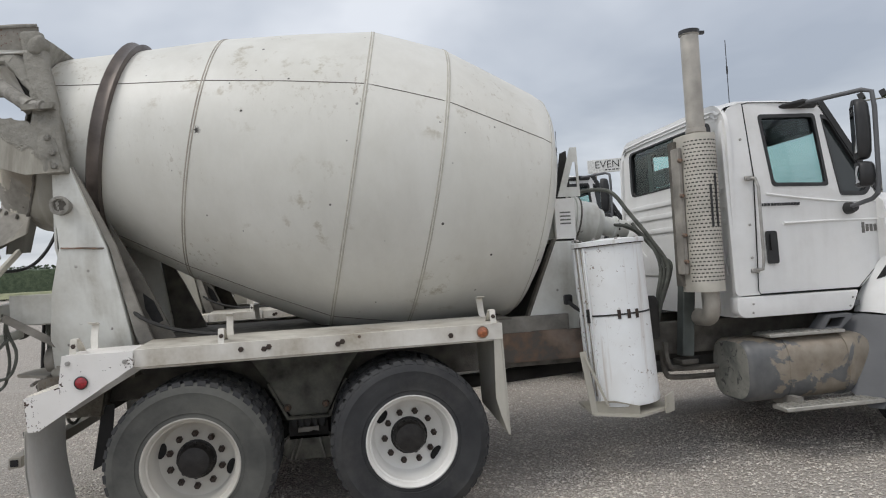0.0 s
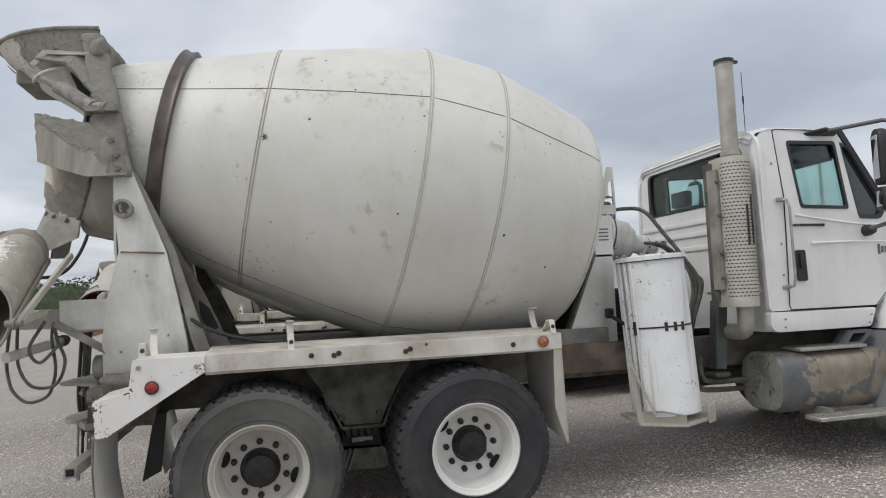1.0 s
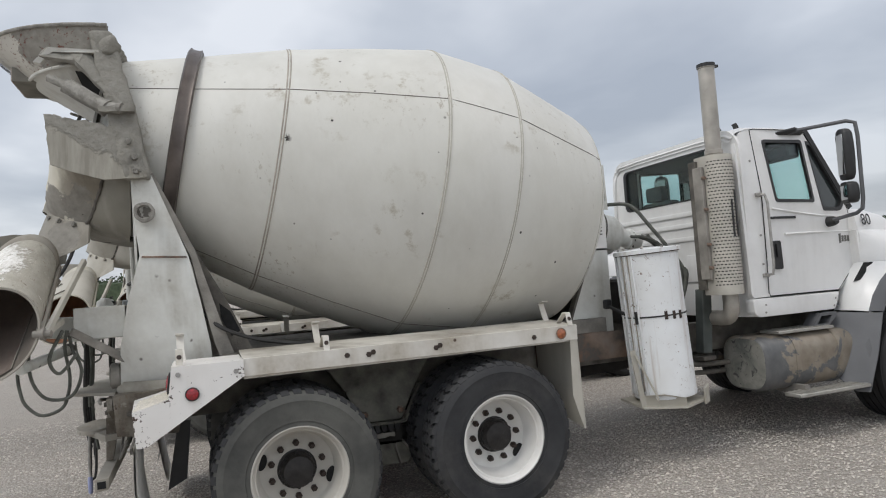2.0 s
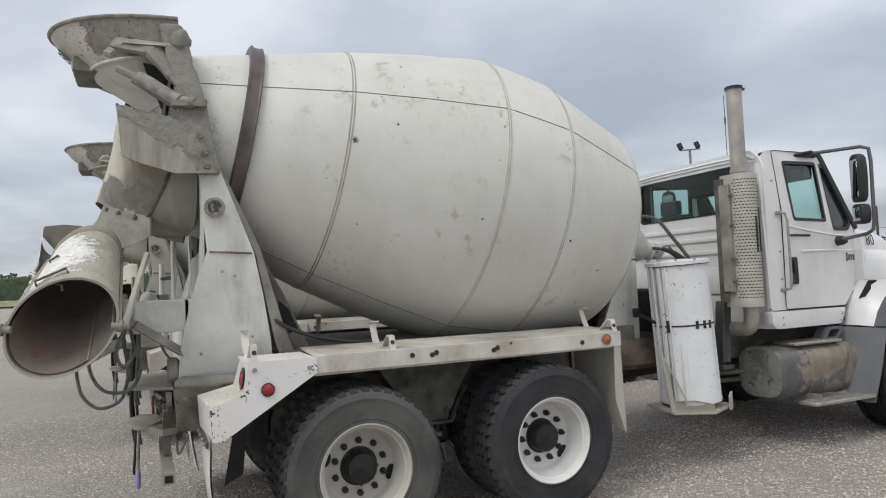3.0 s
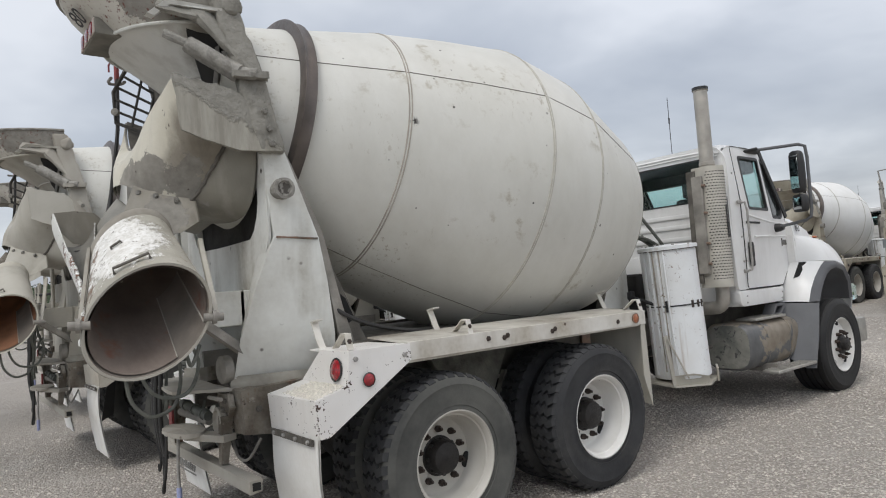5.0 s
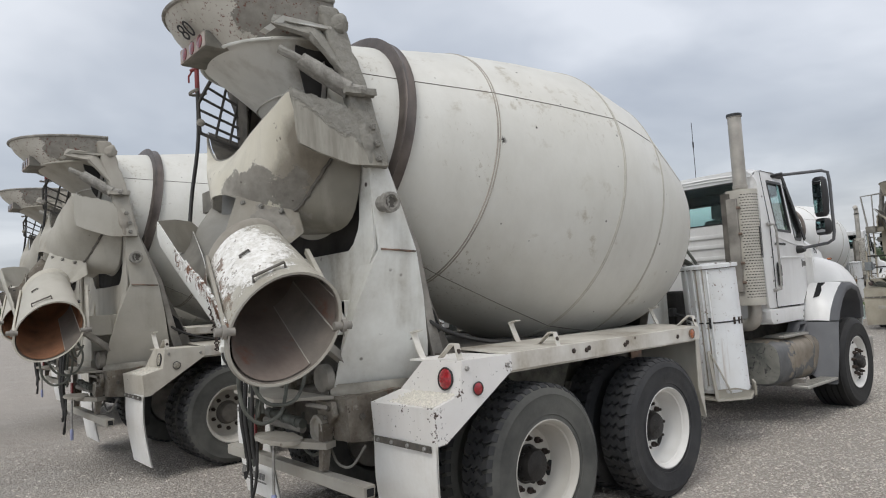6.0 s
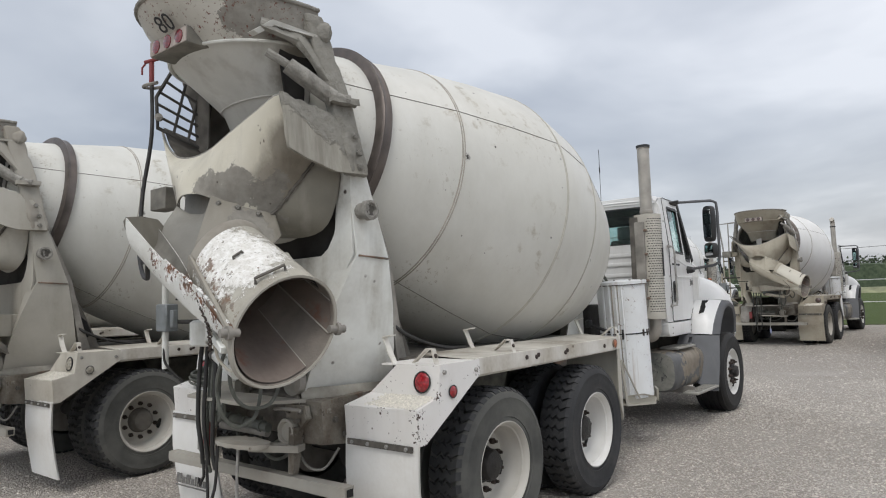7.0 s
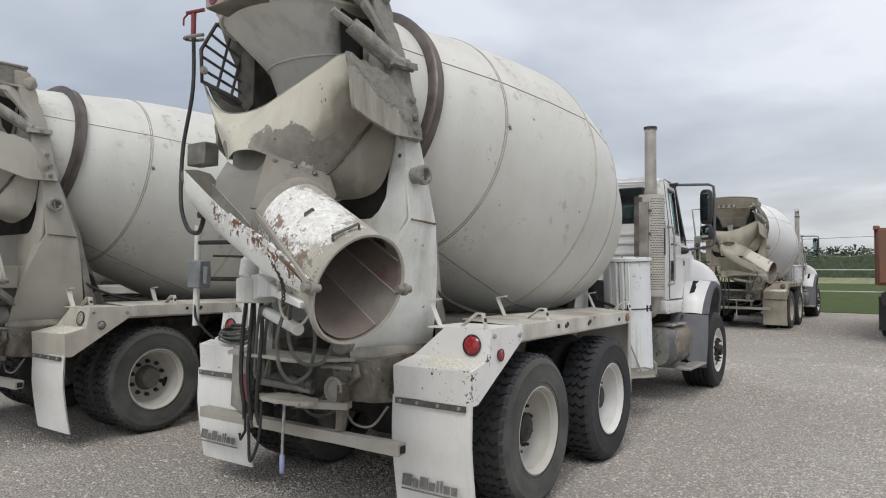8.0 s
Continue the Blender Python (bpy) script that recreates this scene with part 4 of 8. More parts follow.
def build_rear(truck, v):
    for sgn in (1, -1):
        fl = (lambda b: b) if sgn == 1 else mirror_y
        leg = part("pedestal_leg", fl(leg_bm()), v["post"], truck, "pale grey-white steel drum pedestal leg", bevel=0.008, seg=2)
        bm = bmesh.new()
        for a, b in (((-0.855, -0.775, 1.893), (-0.592, -0.775, 1.880)), ):
            beam(a, b, 0.008, 0.010, (0, -1, 0), bm)
        part("weld_bead", fl(lumpy(bm, 0.004, 45, 3)), M["frame"], leg, smooth=70)
        part("front_flange", fl(slab([(-0.80, -0.74, 2.42), (-0.565, -0.74, 1.88), (-0.445, -0.69, 1.30), (-0.36, -0.66, 1.04), (-0.26, -0.66, 1.04), (-0.40, -0.69, 1.45), (-0.535, -0.735, 1.92), (-0.77, -0.75, 2.44)], (0, 0.03, 0))), M["dirtysteel"], leg)
        part("leg_web", fl(slab([(-0.60, -0.60, 2.06), (-0.36, -0.60, 1.60), (-0.19, -0.60, 1.215), (-0.46, -0.60, 1.215), (-0.55, -0.60, 1.80)], (0, 0.03, 0))), M["grime"], leg)
        part("web_hole", fl(slab([(-0.40, -0.604, 1.56), (-0.33, -0.604, 1.50), (-0.27, -0.604, 1.36), (-0.33, -0.604, 1.33), (-0.39, -0.604, 1.45)], (0, 0.003, 0))), M["dark"], leg)
        # roller pin
        bm = lathe([(0.0, 0.05), (0.08, 0.05), (0.082, 0.062), (0.12, 0.062), (0.122, 0.045), (0.105, 0.040), (0.104, 0.0)], (-0.825, -0.745, 2.17), (0, -1, 0), 24)
        # dark disc stands in for the shaded hollow of the pin
        part("pin_hollow_shade", fl(lathe([(0.106, 0.0), (0.106, 0.040)], (-0.825, -0.745, 2.17), (0, -1, 0), 20)), M["grime"], leg)
        part("roller_pin", fl(lumpy(bm, 0.004, 26, 1)), M["concrete"], leg, "cement-coated round roller pin end")
        # foot weld collar with old concrete
        bm = bmesh.new()
        quad_skin(bm, [[(-1.065, -0.46, z), (-0.76, -0.615, z), (-0.46, -0.675, z), (-0.46, -0.45, z), (-1.0, -0.33, z), (-1.065, -0.46, z)] for z in (0.985, 1.03, 1.085)])
        part("foot_collar", fl(lumpy(bm, 0.014, 20, 3)), M["collar"], leg, smooth=70)
        # wing plate crusted with concrete
        bm = slab([(-1.375, -0.715, 2.815), (-1.355, -0.740, 2.50), (-1.25, -0.755, 2.455), (-1.05, -0.80, 2.39), (-0.80, -0.815, 2.40), (-0.86, -0.80, 2.62), (-0.96, -0.76, 2.72), (-1.15, -0.735, 2.775)], (0, 0.022, 0))
        if sgn == -1:
            bm.free()
            bm = slab([(-1.22, -0.72, 2.72), (-1.18, -0.755, 2.46), (-1.05, -0.80, 2.39), (-0.80, -0.815, 2.40), (-0.86, -0.80, 2.62), (-0.96, -0.76, 2.72)], (0, 0.022, 0))
        part("wing_plate", fl(lumpy(bm, 0.014, 22, 7, lambda p: 0.15 + min(1.0, max(0.0, (p.z - 2.50 + (p.x + 1.35) * 0.2) * 3.2)))), v["wingcrust"], truck, "side plate crusted with grey hardened concrete", smooth=70)
        for x, z in ((-0.90, 2.63), (-0.87, 2.53), (-0.865, 2.44)):
            bolt(truck, (x, -0.805 * sgn, z), (0, -sgn, 0), 0.022, 0.022, "concrete")
        # leaning hopper column
        bm = bmesh.new()
        rows = [[(-1.12, -0.63, 3.41), (-0.99, -0.63, 3.41), (-0.99, -0.56, 3.41), (-1.12, -0.56, 3.41)],
                [(-1.09, -0.655, 3.25), (-0.95, -0.655, 3.25), (-0.95, -0.585, 3.25), (-1.09, -0.585, 3.25)],
                [(-1.05, -0.71, 3.02), (-0.895, -0.71, 3.02), (-0.895, -0.63, 3.02), (-1.05, -0.63, 3.02)],
                [(-1.0, -0.765, 2.74), (-0.84, -0.765, 2.74), (-0.84, -0.68, 2.74), (-1.0, -0.68, 2.74)],
                [(-0.955, -0.80, 2.52), (-0.80, -0.80, 2.52), (-0.80, -0.72, 2.52), (-0.955, -0.72, 2.52)],
                [(-0.93, -0.805, 2.39), (-0.78, -0.805, 2.39), (-0.78, -0.72, 2.39), (-0.93, -0.72, 2.39)]]
        vs = quad_skin(bm, rows, True)
        bm.faces.new(vs[0][::-1])
        bm.faces.new(vs[-1])
        bm.normal_update()
        bmesh.ops.bevel(bm, geom=[e for e in bm.edges if e.calc_face_angle(0) > 0.9], offset=0.022, segments=3, affect="EDGES", profile=0.5)
        bm = lumpy(bm, 0.014, 10, 3)
        part("hopper_column", fl(bm), v["crust"], truck, "leaning hopper column under thick hardened concrete", smooth=70)
        # hopper stay and cylinder
        if sgn == -1:
            continue
        bm = beam((-1.40, -0.545, 3.275), (-1.16, -0.625, 3.225), 0.10, 0.025, (0.2, -1, 0.5))
        beam((-1.17, -0.620, 3.228), (-0.98, -0.690, 2.98), 0.11, 0.03, (0.2, -1, 0.5), bm)
        part("hopper_stay", fl(lumpy(bm, 0.010, 14, 5)), v["crust"], truck, "flat hopper stay under hardened concrete", smooth=70)
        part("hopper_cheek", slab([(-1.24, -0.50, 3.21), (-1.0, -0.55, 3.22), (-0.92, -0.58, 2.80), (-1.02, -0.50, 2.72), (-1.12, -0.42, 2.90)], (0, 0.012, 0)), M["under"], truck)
        bm = rod((-1.26, -0.62, 3.035), (-1.02, -0.745, 2.86), 0.049, 14)
        rod((-1.37, -0.565, 3.10), (-1.26, -0.62, 3.035), 0.022, 10, bm)
        rod((-1.03, -0.74, 2.87), (-0.93, -0.79, 2.85), 0.03, 10, bm)
        part("hopper_cylinder", fl(lumpy(bm, 0.010, 20, 2)), M["concrete"], truck, "hydraulic cylinder caked in concrete")
        bm = beam((-1.06, -0.765, 2.845), (-0.86, -0.79, 2.85), 0.05, 0.035)
        part("cylinder_lug", fl(lumpy(bm, 0.012, 22, 3)), v["crust"], truck, smooth=70)
        part("concrete_lump", lumpy(lathe([(0, 0.01), (0.02, 0.05), (0.09, 0.055), (0.13, 0.02)], (-1.02, -0.63, 3.24), (0.3, 0, 1), 12, None, True, True), 0.02, 14, 2), v["crust"], truck, smooth=70)
        part("rim_bracket", slab([(-1.46, -0.555, 3.21), (-1.36, -0.61, 3.29), (-1.06, -0.66, 3.27), (-1.06, -0.66, 3.25), (-1.34, -0.60, 3.265), (-1.42, -0.555, 3.20)], (0, 0.06, 0.0)), v["hopper"], truck)

    part("drum_hose", pipe([(-0.52, -0.64, 1.52), (-0.40, -0.70, 1.40), (-0.20, -0.74, 1.31), (0.05, -0.76, 1.255), (0.22, -0.77, 1.245)], 0.014, 8, None, 5), M["hose"], truck, "black hose along the deck")
    # rear cross panel with its rounded notch
    half = [(-0.755, 2.42), (-0.675, 2.38), (-0.655, 2.20), (-0.60, 2.03), (-0.545, 1.95), (-0.48, 1.905), (-0.10, 1.90)]
    outer = [(-0.90, y, z) for y, z in half + [(-y, z) for y, z in half[::-1]] + [(0.765, 1.90), (0.46, 1.40), (-0.46, 1.40), (-0.765, 1.90)]]
    part("pedestal_panel", slab(outer, (0.015, 0, 0)), v["post"], truck, "pale rear panel between the pedestal legs")
    # added near-black sheet, stands in for the shade behind the notch
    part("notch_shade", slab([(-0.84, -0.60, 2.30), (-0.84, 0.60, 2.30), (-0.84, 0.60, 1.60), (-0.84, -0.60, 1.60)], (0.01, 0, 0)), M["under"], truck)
    part("panel_band", box(-1.00, -0.905, -0.52, 0.52, 1.385, 1.595), v["post"], truck, bevel=0.006)
    part("chute_arm", box(-1.30, -0.97, -0.52, -0.46, 1.385, 1.595), v["post"], truck, "pale steel chute support arm", bevel=0.006)
    part("chute_brace", beam((-1.30, -0.62, 1.45), (-0.98, -0.50, 1.22), 0.05, 0.05), M["dirtysteel"], truck)

    # charge hopper: a flared funnel, open to the front
    def hop(z, cx, rx, ry, n=28):
        return [(cx - rx * math.sin(math.pi * i / n), -ry * math.cos(math.pi * i / n) , z) for i in range(n + 1)]

    def thick(rows, off):
        bm = bmesh.new()
        a = quad_skin(bm, rows)
        b = quad_skin(bm, [[(p[0] + off * (1 if p[0] < -1.1 else 0.2), p[1] * (1 - abs(off) * 1.5), p[2] + 0.004) for p in r] for r in rows])
        for ra, rb in ((a[0], b[0]), (a[-1], b[-1])):
            for i in range(len(ra) - 1):
                bm.faces.new((ra[i], ra[i + 1], rb[i + 1], rb[i]))
        return bm

    rim = [hop(3.45, -1.01, 0.805, 0.615), hop(3.37, -1.01, 0.755, 0.608), hop(3.20, -1.0, 0.575, 0.575)]
    part("hopper_rim", thick(rim, 0.02), v["rimpaint"], truck, "flared hopper rim with chipped paint and cement")
    part("rim_lip", pipe(hop(3.455, -1.01, 0.808, 0.618), 0.014, 8), M["concrete"], truck)
    part("rim_crease", pipe(hop(3.20, -1.0, 0.58, 0.59), 0.012, 8), v["hopper"], truck)
    fun = [hop(3.20, -1.0, 0.565, 0.57), hop(3.07, -1.0, 0.36, 0.47), hop(2.94, -1.0, 0.16, 0.36), hop(2.72, -0.98, 0.03, 0.30)]
    part("charge_hopper", thick(fun, 0.02), v["hopper"], truck, "steel charge hopper funnel")
    part("hopper_weld", pipe(hop(2.955, -1.0, 0.185, 0.375), 0.006, 6), M["seamband"], truck)
    # front half of the rim, lower and dark with old concrete
    fr = [[(cx + rx * math.sin(math.pi * i / 20), -ry * math.cos(math.pi * i / 20), z - 0.05 * math.sin(math.pi * i / 20)) for i in range(21)] for cx, rx, ry, z in ((-1.01, 0.10, 0.60, 3.40), (-1.01, 0.05, 0.585, 3.34), (-1.0, -0.03, 0.56, 3.22))]
    bm = bmesh.new()
    quad_skin(bm, fr)
    quad_skin(bm, [[(p[0] - 0.02, p[1] * 0.97, p[2] + 0.006) for p in r] for r in fr])
    part("hopper_front", lumpy(bm, 0.016, 12, 2), M["concrete"], truck, "cement-caked front edge of the hopper", smooth=70)
    # stop lamp box
    lampbox = part("stop_lamp_box", box(-1.660, -1.50, -0.185, 0.235, 3.185, 3.285), M["boxgrey"], truck, "grimy grey box with three red stop lamps", bevel=0.004)
    part("lamp_plate", box(-1.667, -1.661, -0.18, 0.23, 3.190, 3.280), M["boxdirt"], lampbox)
    for y in (-0.105, 0.025, 0.155):
        part("stop_lamp", lathe([(0, 0.042), (0.005, 0.042), (0.009, 0.03), (0.010, 0.0)], (-1.667, y, 3.236), (-1, 0, 0), 20, None, True), v["lamp"], lampbox, "round red stop lamp")

    # discharge spout: a curved sheet from the lip down to the bolted plate, and the bowl behind it
    def even(pts, n):
        pts = smooth_line(pts, 8)
        run = [0.0]
        for a, b in zip(pts, pts[1:]):
            run.append(run[-1] + (b - a).length)
        out = []
        for i in range(n):
            q = run[-1] * i / (n - 1)
            k = max(j for j in range(len(run)) if run[j] <= q + 1e-9)
            k = min(k, len(run) - 2)
            out.append(pts[k].lerp(pts[k + 1], (q - run[k]) / max(1e-6, run[k + 1] - run[k])))
        return out

    top = even([(-1.31, 0.745, 2.885), (-1.345, 0.61, 2.74), (-1.37, 0.44, 2.625), (-1.385, 0.226, 2.584), (-1.415, -0.02, 2.588), (-1.42, -0.26, 2.66), (-1.39, -0.48, 2.755), (-1.34, -0.66, 2.83), (-1.20, -0.70, 2.70), (-1.08, -0.68, 2.56)], 41)
    low = even([(-1.505, 0.20, 2.255), (-1.55, 0.07, 2.295), (-1.53, -0.06, 2.295), (-1.48, -0.152, 2.26), (-1.39, -0.277, 2.212), (-1.285, -0.345, 2.172), (-1.20, -0.385, 2.165), (-1.12, -0.50, 2.33), (-1.053, -0.612, 2.482)], 41)
    rows = []
    for f in (0.0, 0.2, 0.4, 0.6, 0.8, 1.0):
        row = []
        for i, (p, q) in enumerate(zip(top, low)):
            t = i / 40
            swell = math.sin(math.pi * f) * math.sin(math.pi * min(1.0, t * 1.05))
            row.append(p.lerp(q, f) + Vector((-0.085, -0.05 + 0.03 * (1 - t), 0)) * swell)
        rows.append(row)
    bm = bmesh.new()
    quad_skin(bm, rows)
    quad_skin(bm, [[p + Vector((0.018, 0.006, 0.004)) for p in r] for r in rows])
    part("discharge_spout", bm, v["spout"], truck, "curved cream discharge spout splashed with cement", smooth=60)
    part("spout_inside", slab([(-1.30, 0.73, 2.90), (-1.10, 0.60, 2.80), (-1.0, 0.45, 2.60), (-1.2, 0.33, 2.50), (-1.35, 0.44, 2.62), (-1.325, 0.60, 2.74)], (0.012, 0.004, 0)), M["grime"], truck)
    part("spout_lip", pipe([p + Vector((0.008, 0, 0.003)) for p in top], 0.008, 6), M["concrete"], truck)
    part("spout_seam", lumpy(pipe([p + Vector((-0.004, -0.004, 0)) for p in low[25:]], 0.009, 6), 0.006, 30, 1), M["grime"], truck)
    rear_edge = [(-1.04, -0.70, 2.62), (-1.053, -0.612, 2.482), (-1.12, -0.50, 2.33), (-1.20, -0.385, 2.165), (-1.23, -0.20, 2.10), (-1.24, 0.0, 2.08)]
    front_edge = [(-0.93, -0.72, 2.62), (-0.915, -0.695, 2.48), (-0.915, -0.655, 2.27), (-0.93, -0.57, 2.09), (-0.955, -0.38, 2.03), (-0.97, 0.0, 2.06)]
    for sg in (1, -1):
        ra, rb = even(rear_edge, 20), even(front_edge, 20)
        rows = [[a.lerp(b, f) + Vector((0, -0.02, -0.015)) * math.sin(math.pi * f) for a, b in zip(ra, rb)] for f in (0, 0.33, 0.67, 1.0)]
        rows = [[Vector((p.x, p.y * sg, p.z)) for p in r] for r in rows]
        bm = bmesh.new()
        quad_skin(bm, rows)
        quad_skin(bm, [[p + Vector((0.0, 0.016 * sg, 0.012)) for p in r] for r in rows])
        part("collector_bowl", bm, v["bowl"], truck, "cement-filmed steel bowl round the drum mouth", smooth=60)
    th = 1.50
    pt = Vector((-1.01 - 0.705 * math.sin(th), -0.610 * math.cos(th), 3.318))
    ex = Vector((-0.66 * math.cos(th), 0.60 * math.sin(th), 0)).normalized() * -1
    ey = Vector((-0.17 * math.sin(th), -0.03 * math.cos(th), 0.16)).normalized()
    ez = ex.cross(ey)
    m4 = Matrix.Identity(4)
    for c, vec in enumerate((ex, ey, ez)):
        for r in range(3):
            m4[r][c] = vec[r]
    m4.translation = pt + ez * 0.012
    if v["number"]:
        words("fleet_number", "80", 0.15, M["blackprint"], truck, m4)
    part("spout_bracket", slab([(-1.18, -0.02, 2.55), (-1.18, 0.10, 2.55), (-1.18, 0.12, 2.74), (-1.18, -0.02, 2.78)], (0.02, 0, 0)), M["splashed"], truck)
    # barred guard beside the hopper
    if v["bent"]:
        # this truck has a railed platform and a ladder at its left rear instead
        stand = empty("service_platform")
        stand.parent = truck
        tagged(stand, "pale railed service platform with a ladder")
        part("platform_plate", box(-1.12, -0.75, 0.63, 1.00, 2.35, 2.46), v["post"], stand, bevel=0.01)
        part("platform_rail", pipe([(-1.06, 0.99, 2.46), (-1.06, 1.08, 3.24), (-1.06, 0.63, 3.26)], 0.022, 8), M["zinc"], stand)
        part("platform_rail", rod((-1.06, 0.85, 2.46), (-1.06, 0.84, 3.24), 0.016, 8), M["zinc"], stand)
        for y in (1.02, 0.89):
            part("ladder_rail", rod((-1.02, y, 1.25), (-1.02, y, 2.36), 0.018, 8), v["post"], stand)
        for i in range(5):
            part("ladder_rung", rod((-1.02, 0.89, 1.35 + 0.22 * i), (-1.02, 1.02, 1.35 + 0.22 * i), 0.014, 8), M["grime"], stand)
        return
    guard = empty("hopper_guard")
    guard.parent = truck
    TL, TR, BR, BL = Vector((-1.296, 0.62, 3.29)), Vector((-1.06, 0.51, 3.09)), Vector((-1.139, 0.519, 2.738)), Vector((-1.394, 0.637, 2.86))
    ML = Vector((-1.40, 0.645, 3.08))
    part("guard_rim", pipe([TL, TL.lerp(TR, 0.5) + Vector((0, 0, 0.02)), TR, TR.lerp(BR, 0.5) + Vector((0.02, 0, 0)), BR, BL, ML, TL], 0.014, 6), M["barsteel"], guard, "dark barred hopper guard")
    for f in (0.36, 0.70):
        a, b = BL.lerp(BR, f), TL.lerp(TR, f)
        part("guard_bar", rod(a, b, 0.010, 6), M["barsteel"], guard)
    for f in (0.2, 0.4, 0.6, 0.8):
        a, b = BL.lerp(ML, min(1.0, f * 2)) if f < 0.5 else ML.lerp(TL, f * 2 - 1), BR.lerp(TR, f)
        part("guard_bar", rod(a, b, 0.010, 6), M["barsteel"], guard)
    part("guard_knob", lathe([(0, 0.0), (0.01, 0.025), (0.04, 0.028), (0.05, 0)], (-1.38, 0.63, 2.93), (-0.7, -0.7, 0), 10), M["concrete"], guard)
    part("guard_plate", slab([(-1.15, 0.80, 3.40), (-1.15, 0.66, 3.37), (-1.15, 0.39, 3.08), (-1.15, 0.40, 2.72), (-1.15, 0.47, 2.67), (-1.15, 0.555, 2.76), (-1.15, 0.578, 3.0), (-1.15, 0.69, 3.17)], (0.012, 0, 0)), M["grime"], guard)
    # wash hose and nozzle
    part("wash_hose", pipe([(-1.33, 0.84, 3.28), (-1.35, 0.80, 2.85), (-1.40, 0.82, 2.45), (-1.44, 0.78, 2.2), (-1.50, 0.68, 1.98), (-1.57, 0.50, 1.83), (-1.66, 0.27, 1.79), (-1.75, 0.10, 1.83), (-1.77, 0.06, 1.88)], 0.014, 8, None, 5), M["hose"], truck, "black wash-down hose")
    part("hose_coupling", box(-1.79, -1.75, 0.02, 0.10, 1.865, 1.905), M["black"], truck, bevel=0.006)
    bm = rod((-1.33, 0.84, 3.22), (-1.33, 0.84, 3.40), 0.018, 10)
    rod((-1.36, 0.88, 3.40), (-1.30, 0.76, 3.42), 0.014, 8, bm)
    pipe([(-1.35, 0.88, 3.40), (-1.37, 0.90, 3.36), (-1.37, 0.90, 3.31)], 0.007, 6, bm)
    part("hose_nozzle", bm, M["redhandle"], truck, "red wash-down hose nozzle")
    part("nozzle_hook", pipe([(-1.42, 0.60, 3.17), (-1.40, 0.78, 3.20), (-1.36, 0.90, 3.22), (-1.30, 0.88, 3.22), (-1.29, 0.78, 3.21)], 0.012, 6, None, 3), M["dirtysteel"], truck)


def ring_pts(c, a, b, n=40):
    return [c + a * math.cos(2 * math.pi * i / n) + b * math.sin(2 * math.pi * i / n) for i in range(n)]


